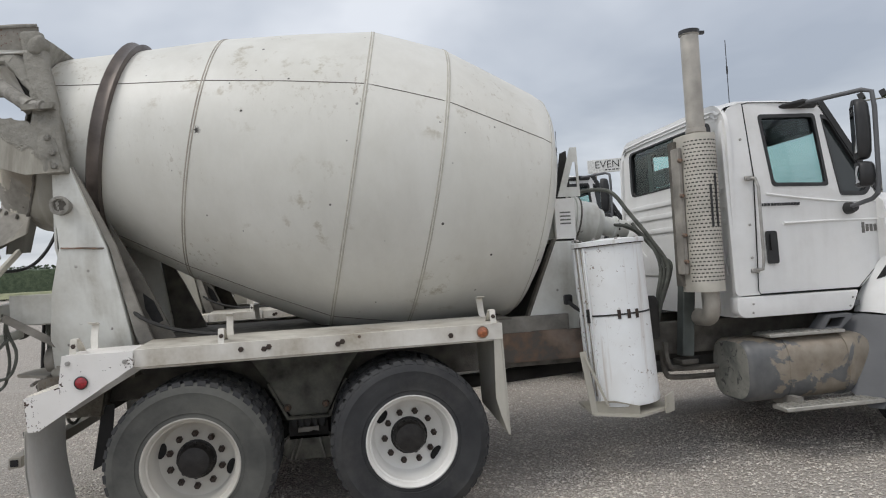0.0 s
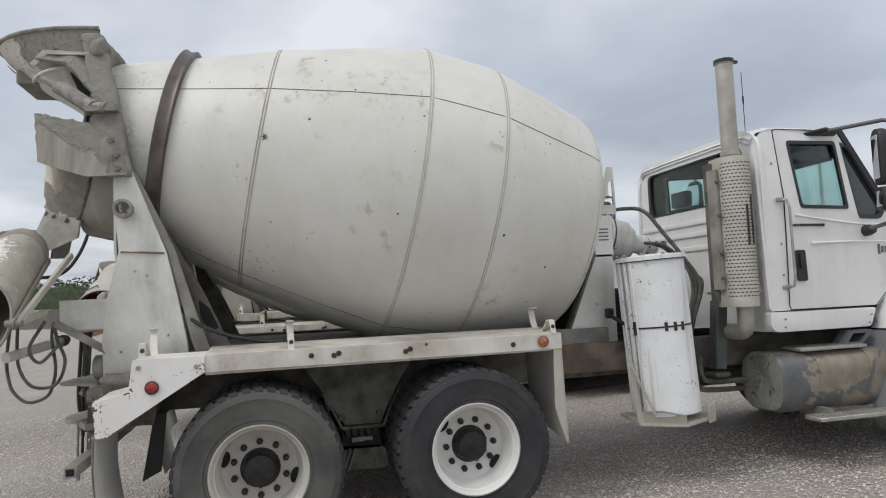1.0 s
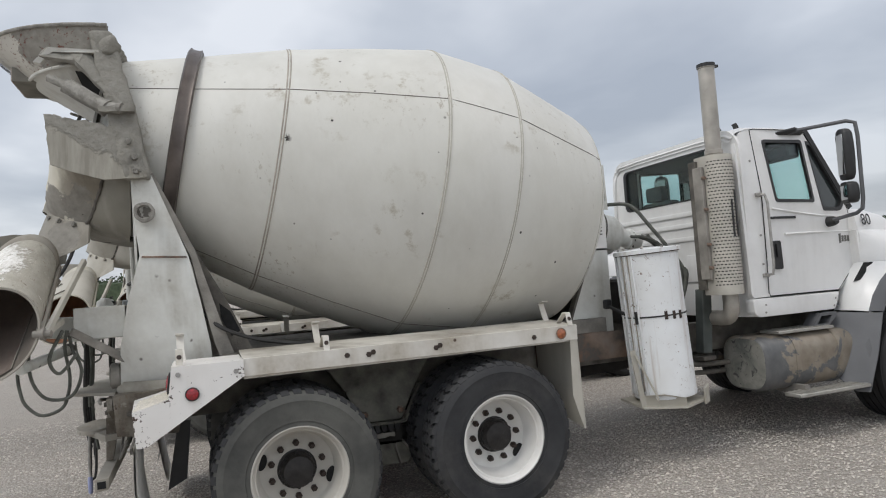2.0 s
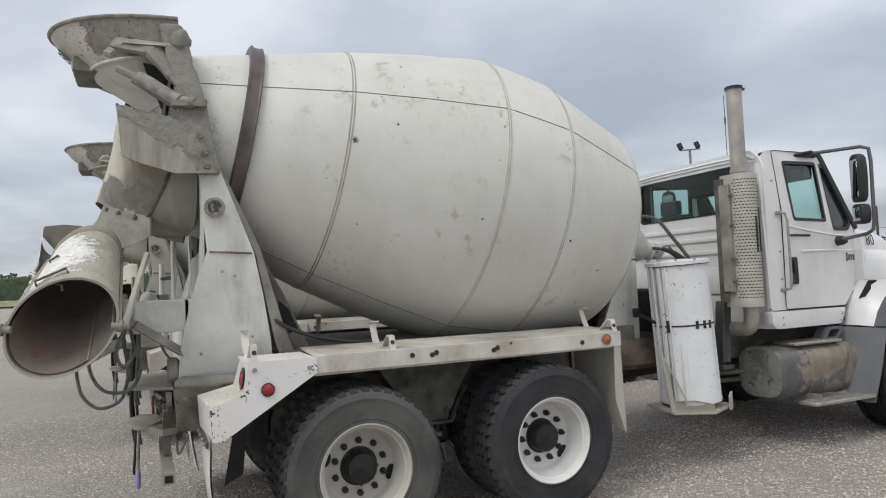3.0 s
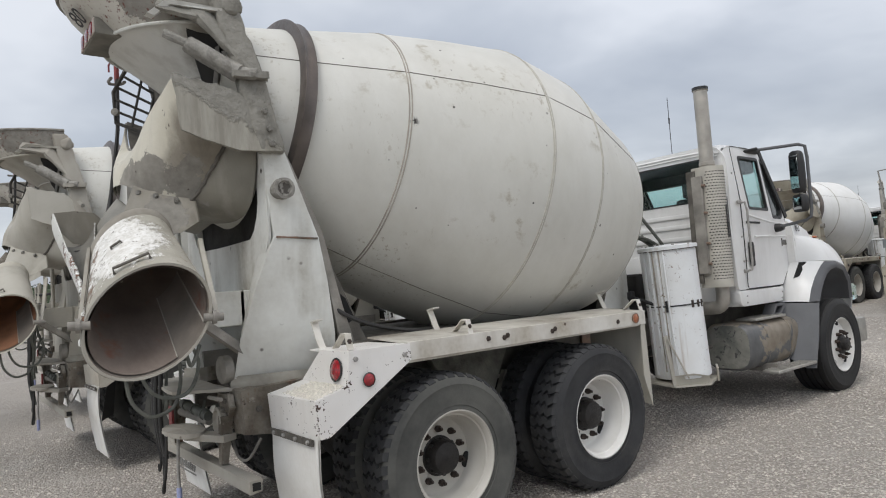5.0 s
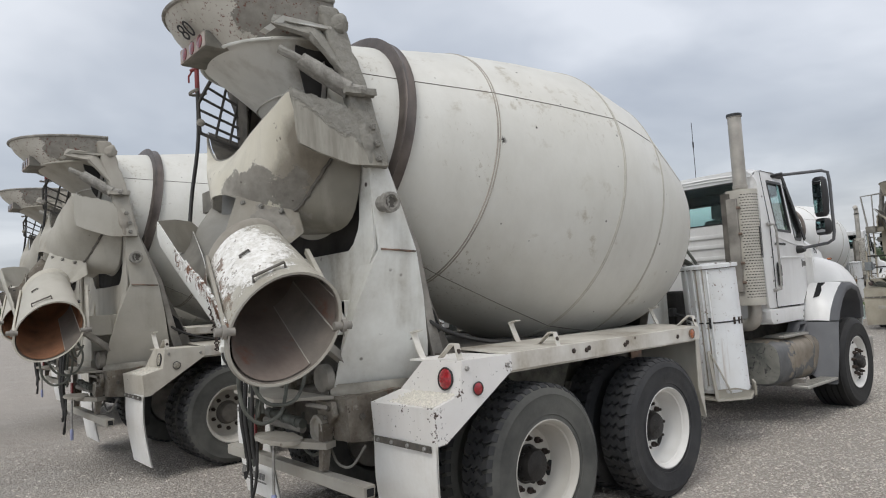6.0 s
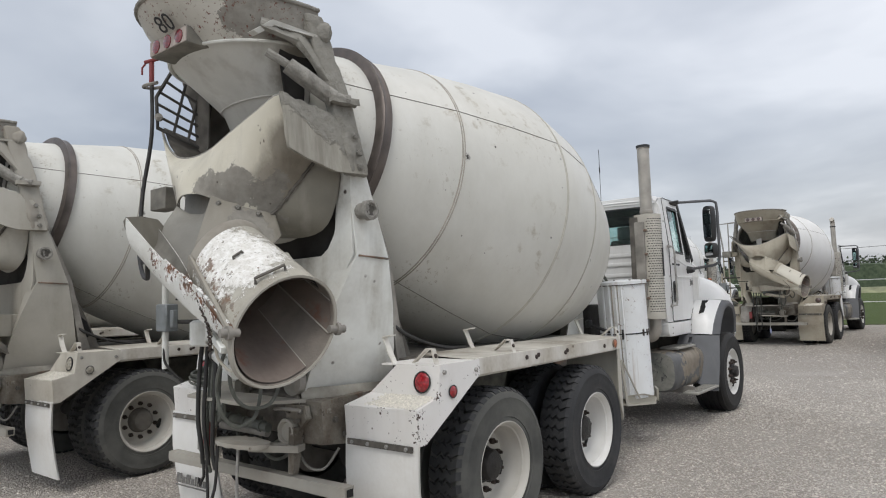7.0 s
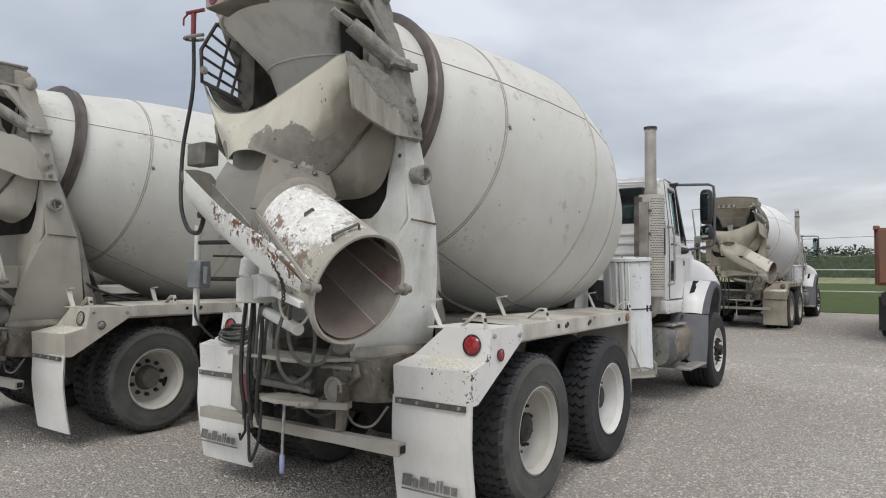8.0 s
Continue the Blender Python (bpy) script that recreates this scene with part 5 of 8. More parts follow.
def build_chute(truck, v):
    """The folded discharge chute: two half pipes shut into one barrel, swung to the truck's right."""
    c0, c1 = Vector((-1.578, -0.45, 1.872)), Vector((-1.655, -1.065, 1.47))
    a0, b0 = Vector((0.192, -0.029, 0.0)), Vector((0.046, -0.076, 0.200))
    a1, b1 = Vector((0.272, -0.046, -0.005)), Vector((0.070, -0.030, 0.272))
    rows = [ring_pts(c0.lerp(c1, t), a0.lerp(a1, t), b0.lerp(b1, t)) for t in (0, 0.15, 0.5, 0.85, 1.0)]
    bm = bmesh.new()
    vs = quad_skin(bm, rows, True)
    chute = part("folded_chute", bm, v["barrel"], truck, "folded discharge chute with flaking white cement")
    rin = [ring_pts(c0.lerp(c1, t), a0.lerp(a1, t) * 0.965, b0.lerp(b1, t) * 0.965) for t in (0, 0.5, 1.0)]
    bm = bmesh.new()
    vs = quad_skin(bm, rin, True)
    part("chute_lining", bm, M["lining"], chute)
    bm = bmesh.new()
    quad_skin(bm, [ring_pts(c0.lerp(c1, t), a0.lerp(a1, t) * kk, b0.lerp(b1, t) * kk) for t, kk in ((0.34, 0.92), (0.26, 0.89), (0.18, 0.80), (0.12, 0.62), (0.09, 0.35), (0.08, 0.02))], True)
    part("chute_back", bm, v["chute_in"], chute)
    bm = bmesh.new()
    lip = [ring_pts(c1 + Vector((0, dy, 0)), a1 * kk, b1 * kk) for dy, kk in ((0.0, 0.965), (-0.008, 0.97), (-0.010, 1.012), (0.02, 1.018), (0.025, 1.0))]
    quad_skin(bm, lip, True)
    part("chute_lip", bm, v["lip"], chute)
    bm = bmesh.new()
    quad_skin(bm, [ring_pts(c0.lerp(c1, t), a0.lerp(a1, t) * kk, b0.lerp(b1, t) * kk) for t, kk in ((-0.03, 0.98), (-0.03, 1.05), (0.0, 1.07), (0.05, 1.05), (0.07, 1.0))], True)
    part("chute_collar", bm, v["lip"], chute)
    # the nested half pipe inside leaves a paler strip of the outer one open
    def inside(g0, g1, kk, ts, n=24):
        rows = []
        for t in ts:
            c, a, b = c0.lerp(c1, t), a0.lerp(a1, t), b0.lerp(b1, t)
            rows.append([c + (a * math.cos(g) + b * math.sin(g)) * kk for g in (radians(g0 + (g1 - g0) * i / n) for i in range(n + 1))])
        return rows

    bm = bmesh.new()
    quad_skin(bm, inside(66, 312, 0.925, (0.0, 0.5, 0.99), 36))
    part("inner_half", bm, v["chute_in"], chute, "rust-streaked bare inside of the chute")
    bm = bmesh.new()
    quad_skin(bm, inside(-6, 30, 0.945, (0.0, 0.5, 0.97), 8))
    part("inner_flange", bm, v["chute_in"], chute)
    # dark patch on the lining for the shaded slot between the halves
    bm = bmesh.new()
    quad_skin(bm, inside(38, 60, 0.955, (0.30, 0.6, 0.86), 6))
    part("slot_shade", bm, M["under"], chute)
    for g, kk, r in ((312, 0.93, 0.003), (354, 0.94, 0.0045), (34, 0.945, 0.003)):
        pts = [row[0] for row in inside(g, g + 1, kk, (0.0, 0.5, 0.985), 1)]
        part("chute_edge", pipe(pts, r, 6), M["tailpale"], chute)
    # side rails, pivots and handles
    for s, p in ((1, a1), (-1, -a1)):
        q0, q1 = c0 + a0 * s * 1.08, c1 + a1 * s * 1.06
        part("chute_rail", lumpy(beam(q0, q1, 0.014, 0.026), 0.006, 24, 3), v["lip"], chute, smooth=70)
        bm = rod(c1 + a1 * s * 0.9, c1 + a1 * s * 1.24, 0.021, 12)
        rod(c1 + a1 * s * 1.05, c1 + a1 * s * 1.12, 0.034, 12, bm)
        part("chute_pivot", bm, M["dirtysteel"], chute, "cement-caked chute pivot")
    for t, g0, g1, lift, r in ((0.90, 100, 134, 0.030, 0.008), (0.48, 124, 136, 0.012, 0.007)):
        c, a, b = c0.lerp(c1, t), a0.lerp(a1, t), b0.lerp(b1, t)
        pa, pb = (c + a * math.cos(radians(g)) + b * math.sin(radians(g)) for g in (g0, g1))
        n = (pa + pb - c * 2).normalized() * lift
        part("lift_handle", pipe([pa, pa + n, pb + n, pb], r, 6), M["grime"], chute)
    # dark trough under the spout, bolted plate and folding wing
    rows = [[(-1.505, 0.20, 2.25), (-1.48, 0.09, 2.19), (-1.46, -0.03, 2.18), (-1.47, -0.15, 2.255)],
            [(-1.60, 0.175, 2.13), (-1.57, 0.06, 2.09), (-1.53, -0.05, 2.09), (-1.50, -0.155, 2.15)],
            [(-1.665, 0.11, 2.03), (-1.63, 0.0, 1.99), (-1.58, -0.10, 2.0), (-1.54, -0.17, 2.04)],
            [(-1.70, -0.02, 1.93), (-1.66, -0.10, 1.90), (-1.62, -0.17, 1.91), (-1.58, -0.21, 1.94)],
            [(-1.72, -0.20, 1.84), (-1.69, -0.25, 1.82), (-1.66, -0.28, 1.83), (-1.62, -0.30, 1.86)]]
    bm = bmesh.new()
    quad_skin(bm, rows)
    quad_skin(bm, [[(p[0] + 0.012, p[1], p[2] - 0.004) for p in r] for r in rows])
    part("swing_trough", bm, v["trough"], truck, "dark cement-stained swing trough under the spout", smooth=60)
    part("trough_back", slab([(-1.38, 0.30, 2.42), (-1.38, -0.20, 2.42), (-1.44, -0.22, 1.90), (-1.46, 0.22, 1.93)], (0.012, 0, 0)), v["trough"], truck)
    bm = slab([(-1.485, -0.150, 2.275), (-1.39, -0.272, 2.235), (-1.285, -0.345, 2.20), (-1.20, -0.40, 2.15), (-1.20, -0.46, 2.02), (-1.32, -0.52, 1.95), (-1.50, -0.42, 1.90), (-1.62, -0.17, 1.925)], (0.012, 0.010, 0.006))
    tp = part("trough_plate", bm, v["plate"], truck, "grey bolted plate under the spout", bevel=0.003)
    for p in ((-1.463, -0.20, 2.225), (-1.39, -0.293, 2.195), (-1.29, -0.36, 2.16)):
        bolt(tp, p, (-0.75, -0.55, 0.2), 0.018, 0.016, "concrete")
    rear_l = smooth_line([(-1.885, 0.095, 2.135), (-1.868, -0.297, 1.858), (-1.88, -0.657, 1.679), (-1.93, -1.010, 1.49)], 4)
    low_l = smooth_line([(-1.815, 0.06, 1.915), (-1.82, -0.20, 1.742), (-1.85, -0.55, 1.565), (-1.91, -0.97, 1.43)], 4)
    front_l = smooth_line([(-1.645, 0.15, 2.085), (-1.735, -0.25, 1.865), (-1.862, -0.62, 1.67), (-1.938, -0.98, 1.48)], 4)
    rows, rows_in = [], []
    for r, b, fr in zip(rear_l, low_l, front_l):
        c = (r + fr) / 2
        arc = [c + (r - c) * math.cos(g) + (b - c) * math.sin(g) for g in (math.pi * i / 12 for i in range(13))]
        rows.append(arc)
        rows_in.append([c + (q - c) * 0.93 for q in arc])
    bm = bmesh.new()
    quad_skin(bm, rows)
    wing = part("chute_wing", bm, v["wing"], truck, "long tapered chute wing with rust and flaking cement", smooth=60)
    bm = bmesh.new()
    quad_skin(bm, rows_in)
    part("wing_inside", bm, v["wing_in"], wing, smooth=60)
    bm = bmesh.new()
    for a, b in ((0, 0), (12, 12)):
        quad_skin(bm, [[r[a], q[b]] for r, q in zip(rows, rows_in)])
    quad_skin(bm, [rows[0], rows_in[0]])
    part("wing_edge", bm, v["chute"], wing)
    part("edge_crust", lumpy(pipe([p + Vector((0.004, -0.004, 0.004)) for p in smooth_line(rear_l[4:], 5)], 0.006, 6), 0.006, 40, 1), v["wing"], wing, smooth=70)
    part("wing_apron", slab([(-1.885, 0.105, 2.07), (-1.892, 0.11, 2.115), (-1.872, 0.12, 2.142), (-1.76, 0.145, 2.158), (-1.65, 0.165, 2.150), (-1.595, 0.17, 2.10), (-1.60, 0.15, 1.99), (-1.68, 0.08, 1.93), (-1.79, 0.06, 1.95)], (0.006, 0.012, 0)), v["plate"], wing)
    chain = smooth_line([(-1.85, -0.587, 1.70), (-1.87, -0.66, 1.60), (-1.885, -0.74, 1.52), (-1.885, -0.76, 1.46), (-1.88, -0.755, 1.38)], 5)
    for i, (a, b) in enumerate(zip(chain, chain[1:])):
        side = Vector((0.012, 0, 0)) if i % 2 else Vector((0, 0.012, 0.004))
        m = (a + b) / 2
        part("chain_link", pipe([a - (b - a) * 0.2, m + side, b + (b - a) * 0.2, m - side, a - (b - a) * 0.2], 0.0045, 5), M["nut"], truck)
    part("drip_hose", pipe([(-1.86, -0.70, 1.50), (-1.76, -0.585, 1.45), (-1.70, -0.545, 1.33), (-1.68, -0.60, 1.27), (-1.68, -0.655, 1.262), (-1.68, -0.72, 1.31), (-1.67, -0.74, 1.36)], 0.008, 7, None, 5), M["beige"], truck)
    for p in ((-1.74, -0.40, 1.80), (-1.79, -0.60, 1.71)):
        q = Vector(p)
        part("chute_rung", pipe([q, q + Vector((-0.02, -0.03, 0.05)), q + Vector((0.10, -0.12, 0.0)), q + Vector((0.10, -0.09, -0.03))], 0.008, 6), M["beige"], truck)
    part("ram_can", lathe([(0, 0.06), (0.02, 0.085), (0.07, 0.085), (0.08, 0.07), (0.08, 0)], (-1.03, -0.41, 1.125), (-1, 0, 0), 24), M["dirtysteel"], truck, "round grey ram end at the tail")
    # props from the pivots up to the swivel
    for p0, p1 in (((-1.345, -1.10, 1.47), (-1.22, -0.52, 1.90)), ((-1.345, -1.10, 1.47), (-1.34, -0.66, 1.52)), ):
        part("chute_prop", beam(p0, p1, 0.028, 0.04), M["dusty"], truck, bevel=0.004)
    # swivel block, lift arm, cylinder and cluster of hoses
    part("swivel_block", lathe([(0, 0.115), (0.01, 0.125), (0.15, 0.125), (0.165, 0.10), (0.17, 0.0)], (-1.31, 0.135, 1.355), (0, 0, 1), 24, None, True), v["post"], truck, "pale swivel block of the chute")
    bm = slab([(-1.35, 0.14, 1.36), (-1.35, 0.14, 1.53), (-1.50, -0.10, 1.54), (-1.72, -0.50, 1.47), (-1.94, -0.93, 1.41), (-1.94, -0.93, 1.375), (-1.72, -0.50, 1.415), (-1.52, -0.14, 1.40)], (0.045, -0.01, 0))
    part("lift_arm", bm, v["post"], truck, "pale tapered chute lift arm", bevel=0.006)
    part("lift_cylinder", rod((-1.40, -0.06, 1.31), (-1.60, -0.57, 1.235), 0.034, 16), v["post"], truck, "pale hydraulic chute lift cylinder")
    part("cylinder_cap", lathe([(-0.03, 0.0), (-0.03, 0.03), (0.0, 0.042), (0.05, 0.042)], (-1.40, -0.06, 1.31), (-0.28, -0.72, -0.12), 14), M["grime"], truck)
    bm = lathe([(0, 0.0), (0.0, 0.055), (0.03, 0.062), (0.10, 0.06), (0.13, 0.04), (0.14, 0)], (-1.22, 0.33, 1.52), (0.2, 0, 1), 12)
    add_box(bm, -1.26, -1.20, 0.27, 0.34, 1.47, 1.53)
    part("swing_motor", lumpy(bm, 0.008, 20, 1), v["post"], truck, "small pale hydraulic swing motor")
    bm = bmesh.new()
    add_box(bm, -1.20, -1.14, 0.30, 0.44, 1.60, 1.63)
    add_box(bm, -1.20, -1.16, 0.38, 0.44, 1.42, 1.60)
    rod((-1.20, 0.73, 1.665), (-1.17, 0.34, 1.655), 0.008, 8, bm)
    rod((-1.22, 0.42, 1.45), (-1.20, 0.24, 1.40), 0.012, 8, bm)
    part("valve_bank", bm, M["under"], truck, "dark swing motor valves and lever")
    rng = random.Random(5)
    for y0, x0, zb, r, bow in ((0.225, -1.33, 0.60, 0.0145, 0.02), (0.185, -1.30, 0.54, 0.011, -0.015), (0.155, -1.335, 0.60, 0.014, 0.012), (0.105, -1.31, 0.84, 0.010, 0.03), (0.075, -1.335, 0.58, 0.0135, -0.02), (0.030, -1.30, 0.90, 0.011, 0.035)):
        w = 0.014 * rng.random()
        part("hydraulic_hose", pipe([(x0 + 0.02, y0, 1.37), (x0 + w, y0 + bow, 1.15), (x0 - 0.006, y0 + bow * 0.6, 0.88), (x0 + 0.006, y0 - bow * 0.5, zb + 0.10), (x0 + 0.02, y0, zb)], r, 8, None, 5), M["hose" if r > 0.012 else "greyhose"], truck)
    part("hose_fork", pipe([(-1.31, 0.22, 0.62), (-1.31, 0.215, 0.52), (-1.31, 0.26, 0.46), (-1.31, 0.27, 0.50)], 0.010, 6), M["hose"], truck)
    part("hose_loop", pipe([(-1.31, 0.06, 0.75), (-1.32, 0.07, 0.5), (-1.33, 0.12, 0.36), (-1.31, 0.17, 0.35), (-1.30, 0.19, 0.46), (-1.30, 0.20, 0.62)], 0.010, 7, None, 5), M["hose"], truck)
    part("hose_coil", pipe([(-0.86 + (0.085 + 0.02 * math.sin(q * 0.37)) * math.cos(q), 0.91 + (0.12 + 0.025 * math.cos(q * 0.23)) * math.sin(q), 1.025 + 0.0022 * q + 0.022 * math.sin(q * 1.03)) for q in (0.35 * i for i in range(130))], 0.0085, 6), M["greyhose"], truck, "coil of thin grey hose on the fender")
    # ladder and boxes on the left rear
    ladder = empty("side_ladder")
    ladder.parent = truck
    tagged(ladder, "pale steel ladder at the left rear")
    part("ladder_rail", rod((-1.10, 1.06, 1.15), (-1.10, 1.06, 1.90), 0.024, 10), v["post"], ladder)
    part("ladder_rail", rod((-1.02, 0.60, 1.15), (-1.02, 0.60, 2.30), 0.022, 10), v["post"], ladder)
    for z in (1.50, 1.77):
        part("ladder_rung", rod((-1.10, 1.04, z), (-1.02, 0.60, z), 0.016, 8), M["under"], ladder)
    part("control_box", box(-1.15, -1.05, 0.96, 1.11, 1.43, 1.635), M["bluegrey"], truck, "small blue-grey control box", bevel=0.008)
    part("box_lever", box(-1.13, -1.09, 0.90, 0.95, 1.46, 1.59), M["bluegrey"], truck, bevel=0.006)
    part("valve_box", box(-1.27, -1.15, 0.76, 0.97, 2.32, 2.48), M["boxgrey"], truck, "small grey box on the spout side", bevel=0.006)
    part("control_cable", pipe([(-1.10, 1.06, 1.38), (-1.12, 1.04, 1.22), (-1.08, 0.98, 1.12), (-1.02, 0.94, 1.05)], 0.010, 6, None, 4), M["hose"], truck)
    part("left_shroud", slab([(-1.20, 0.30, 1.02), (-1.10, 0.62, 1.02), (-1.08, 0.66, 0.60), (-1.16, 0.44, 0.58)], (0.02, 0.01, 0)), M["dirtysteel"], truck)
    part("red_reflector", box(-1.20, -1.185, 0.33, 0.40, 0.68, 0.86), M["redhandle"], truck)
    for pts in (((-1.35, -0.44, 1.455), (-1.368, -0.44, 1.342), (-1.346, -0.44, 1.158), (-1.36, -0.44, 1.039), (-1.401, -0.44, 0.952), (-1.514, -0.44, 0.922), (-1.60, -0.44, 0.994), (-1.632, -0.44, 1.092), (-1.638, -0.45, 1.22), (-1.60, -0.50, 1.42)),
                ((-1.33, -0.52, 1.441), (-1.31, -0.52, 1.327), (-1.266, -0.52, 1.204), (-1.292, -0.51, 1.086), (-1.353, -0.50, 1.022), (-1.465, -0.48, 1.025), (-1.536, -0.46, 1.093), (-1.571, -0.46, 1.22), (-1.56, -0.48, 1.45)),
                ((-1.34, -0.66, 1.46), (-1.40, -0.76, 1.30), (-1.36, -0.70, 1.20), (-1.28, -0.60, 1.30))):
        part("hydraulic_hose", pipe(pts, 0.011, 7, None, 6), M["greyhose"], truck)


def fender_profile():
    return [(-0.698, 1.220), (-0.300, 1.218), (-0.298, 1.125), (-0.845, 0.785), (-0.900, 0.785), (-0.915, 0.985), (-0.722, 1.035)]


def build_bed(truck, v):
    for s in (1, -1):
        fl = (lambda b: b) if s == 1 else mirror_y
        # fender box
        bm = bmesh.new()
        o = [(x, -1.268, z) for x, z in fender_profile()]
        fb = part("rear_fender", fl(slab(o, (0, 0.012, 0), bm)), v["fender"], truck, "white painted steel rear fender box with red lamps")
        part("fender_top", fl(box(-0.70, -0.30, -1.258, -0.80, 1.206, 1.216)), v["fender"], fb)
        part("lamp_face", fl(slab([(-0.699, -1.258, 1.212), (-0.723, -1.258, 1.034), (-0.723, -0.72, 1.034), (-0.703, -0.93, 1.212)], (0.008, 0, 0))), v["fender"], fb)
        part("step_top", fl(slab([(-0.722, -1.258, 1.034), (-0.915, -1.258, 0.985), (-0.945, -0.72, 0.985), (-0.725, -0.72, 1.034)], (0, 0, -0.01))), v["fender"], fb)
        part("step_face", fl(slab([(-0.915, -1.258, 0.984), (-0.900, -1.258, 0.79), (-0.932, -0.72, 0.79), (-0.945, -0.72, 0.984)], (0.008, 0, 0))), v["fender"], fb)
        part("inner_side", fl(slab([(x, -0.722, z) for x, z in ((-0.725, 1.03), (-0.3, 1.20), (-0.3, 1.1), (-0.85, 0.79), (-0.93, 0.79), (-0.943, 0.985))], (0, 0.01, 0))), v["fender"], fb)
        if s == 1:
            rng = random.Random(9)
            bm = bmesh.new()
            for i in range(1500):
                f = rng.random() ** 0.8
                x = -0.730 - 0.178 * rng.random()
                y = -1.245 + 0.42 * f * (0.6 + 0.4 * rng.random())
                z = 1.034 - (-0.722 - x) / 0.193 * 0.049 + 0.002
                r = 0.0055 + 0.0065 * rng.random()
                vs = [bm.verts.new((x + r * a * (0.7 + 0.6 * rng.random()), y + r * b * (0.7 + 0.6 * rng.random()), z + r * c)) for a, b, c in ((1, 0, 0), (-0.5, 0.85, 0), (-0.5, -0.85, 0), (0, 0, 0.9))]
                for q in ((0, 1, 3), (1, 2, 3), (2, 0, 3)):
                    bm.faces.new([vs[w] for w in q])
            tagged(part("spilled_grit", bm, M["pebble"], fb, "pale grit spilled on the fender step", smooth=0), kind="stuff")
        lampc = (-0.708, -1.146, 1.115)
        nrm = Vector((-0.178, 0, 0.024)).normalized()
        lamp = part("tail_lamp", fl(lathe([(0, 0.058), (0.014, 0.058), (0.024, 0.045), (0.030, 0.0)], lampc, nrm, 28, None, True)), v["tail_lamp"], fb, v["lamp_label"])
        part("lamp_rubber", fl(lathe([(0, 0.058), (0.016, 0.066), (0.018, 0.058)], lampc, nrm, 28)), M["black"], fb)
        part("side_marker", fl(lathe([(0, 0.034), (0.010, 0.034), (0.016, 0.024), (0.018, 0)], (-0.592, -1.268, 1.054), (0, -1, 0), 24, None, True)), v["tail_lamp"], fb)
        part("lamp_rubber", fl(lathe([(0, 0.034), (0.011, 0.040), (0.012, 0.034)], (-0.592, -1.268, 1.054), (0, -1, 0), 24)), M["black"], fb)
        for x, z in ((-0.345, 1.160), (-0.665, 1.174)):
            bolt(fb, (x, -1.266 * s, z), (0, -s, 0), 0.015, 0.016, "zinc")
        # mud flap and its clamp bar
        rows = [[(-0.902 - 0.02 * (1 - abs(t - 0.3)) + 0.10 * max(0, t - 0.35) ** 1.3, y, 0.80 - 0.70 * t) for y in (-1.272, -1.12, -0.97, -0.82, -0.69)] for t in (i / 8 for i in range(9))]
        bm = bmesh.new()
        quad_skin(bm, rows)
        quad_skin(bm, [[(p[0] + 0.012, p[1], p[2]) for p in r] for r in rows])
        flap = part("mud_flap", fl(bm), v["flap"], truck, "white rubber mud flap on a steel clamp bar")
        part("clamp_bar", fl(beam((-0.930, -1.238, 0.770), (-0.934, -0.728, 0.772), 0.012, 0.035)), M["grime"], flap)
        for y in (-1.20, -1.05, -0.90, -0.77):
            bolt(flap, (-0.937, y * s, 0.772), (-1, 0, 0), 0.012, 0.014, "zinc")
        if v["number"]:
            bm = bmesh.new()
            bars = ((0.070, 0.068), (0.040, 0.046), (0.058, 0.068), (0.042, 0.046), (0.016, 0.064), (0.016, 0.068), (0.042, 0.046), (0.040, 0.046))
            step = -1 if s == 1 else 1
            y = -0.775 if s == 1 else -1.215
            for w, h in bars:
                add_box(bm, -0.913, -0.910, min(y, y + step * w), max(y, y + step * w), 0.262, 0.262 + h)
                y += step * (w + 0.011)
            add_box(bm, -0.913, -0.910, -1.215, -0.775, 0.240, 0.250)
            bmesh.ops.rotate(bm, cent=(-0.9115, 0, 0.33), matrix=Matrix.Rotation(radians(9), 3, "Y"), verts=bm.verts)
            part("flap_lettering", fl(bm), M["print"], flap)
        # long bed edge and deck
        bm = bmesh.new()
        e0, e1 = (-0.300, -1.245), (2.025, -1.195)
        rows = [[(x, y, 1.222 - 0.002 * x), (x, y, 1.118 - 0.002 * x), (x, y + 0.03, 1.112 - 0.002 * x), (x, y + 0.03, 1.10), (x, y + 0.022, 1.214 - 0.002 * x), (x, y + 0.012, 1.224 - 0.002 * x)] for x, y in (e0, e1)]
        vs = quad_skin(bm, rows, True)
        bm.faces.new(vs[0][::-1])
        bm.faces.new(vs[1])
        edge = part("bed_edge", fl(bm), v["bed"], truck, "long white bed edge with worn paint and bolts")
        part("bed_deck", fl(slab([(-0.30, -1.235, 1.213), (2.02, -1.185, 1.209), (2.02, -0.80, 1.235), (-0.30, -0.80, 1.235)], (0, 0, 0.010))), M["deck"], truck, "grimy steel deck along the drum")
        for x in (0.33, 0.47, 0.50, 0.93, 0.96, 1.67):
            y = -1.245 + 0.05 * (x + 0.3) / 2.325
            bolt(edge, (x, y * s, 1.17 + 0.012 * math.sin(x * 40)), (0, -s, 0), 0.018, 0.010, "nut")
        part("marker_lamp", fl(lathe([(0, 0.034), (0.012, 0.034), (0.020, 0.022), (0.022, 0)], (1.885, -1.199, 1.168), (0, -1, 0), 24, None, True)), M["amber"], edge, "round amber marker lamp")
        part("lamp_rubber", fl(lathe([(0, 0.034), (0.013, 0.041), (0.014, 0.034)], (1.885, -1.199, 1.168), (0, -1, 0), 24)), M["frame"], edge)
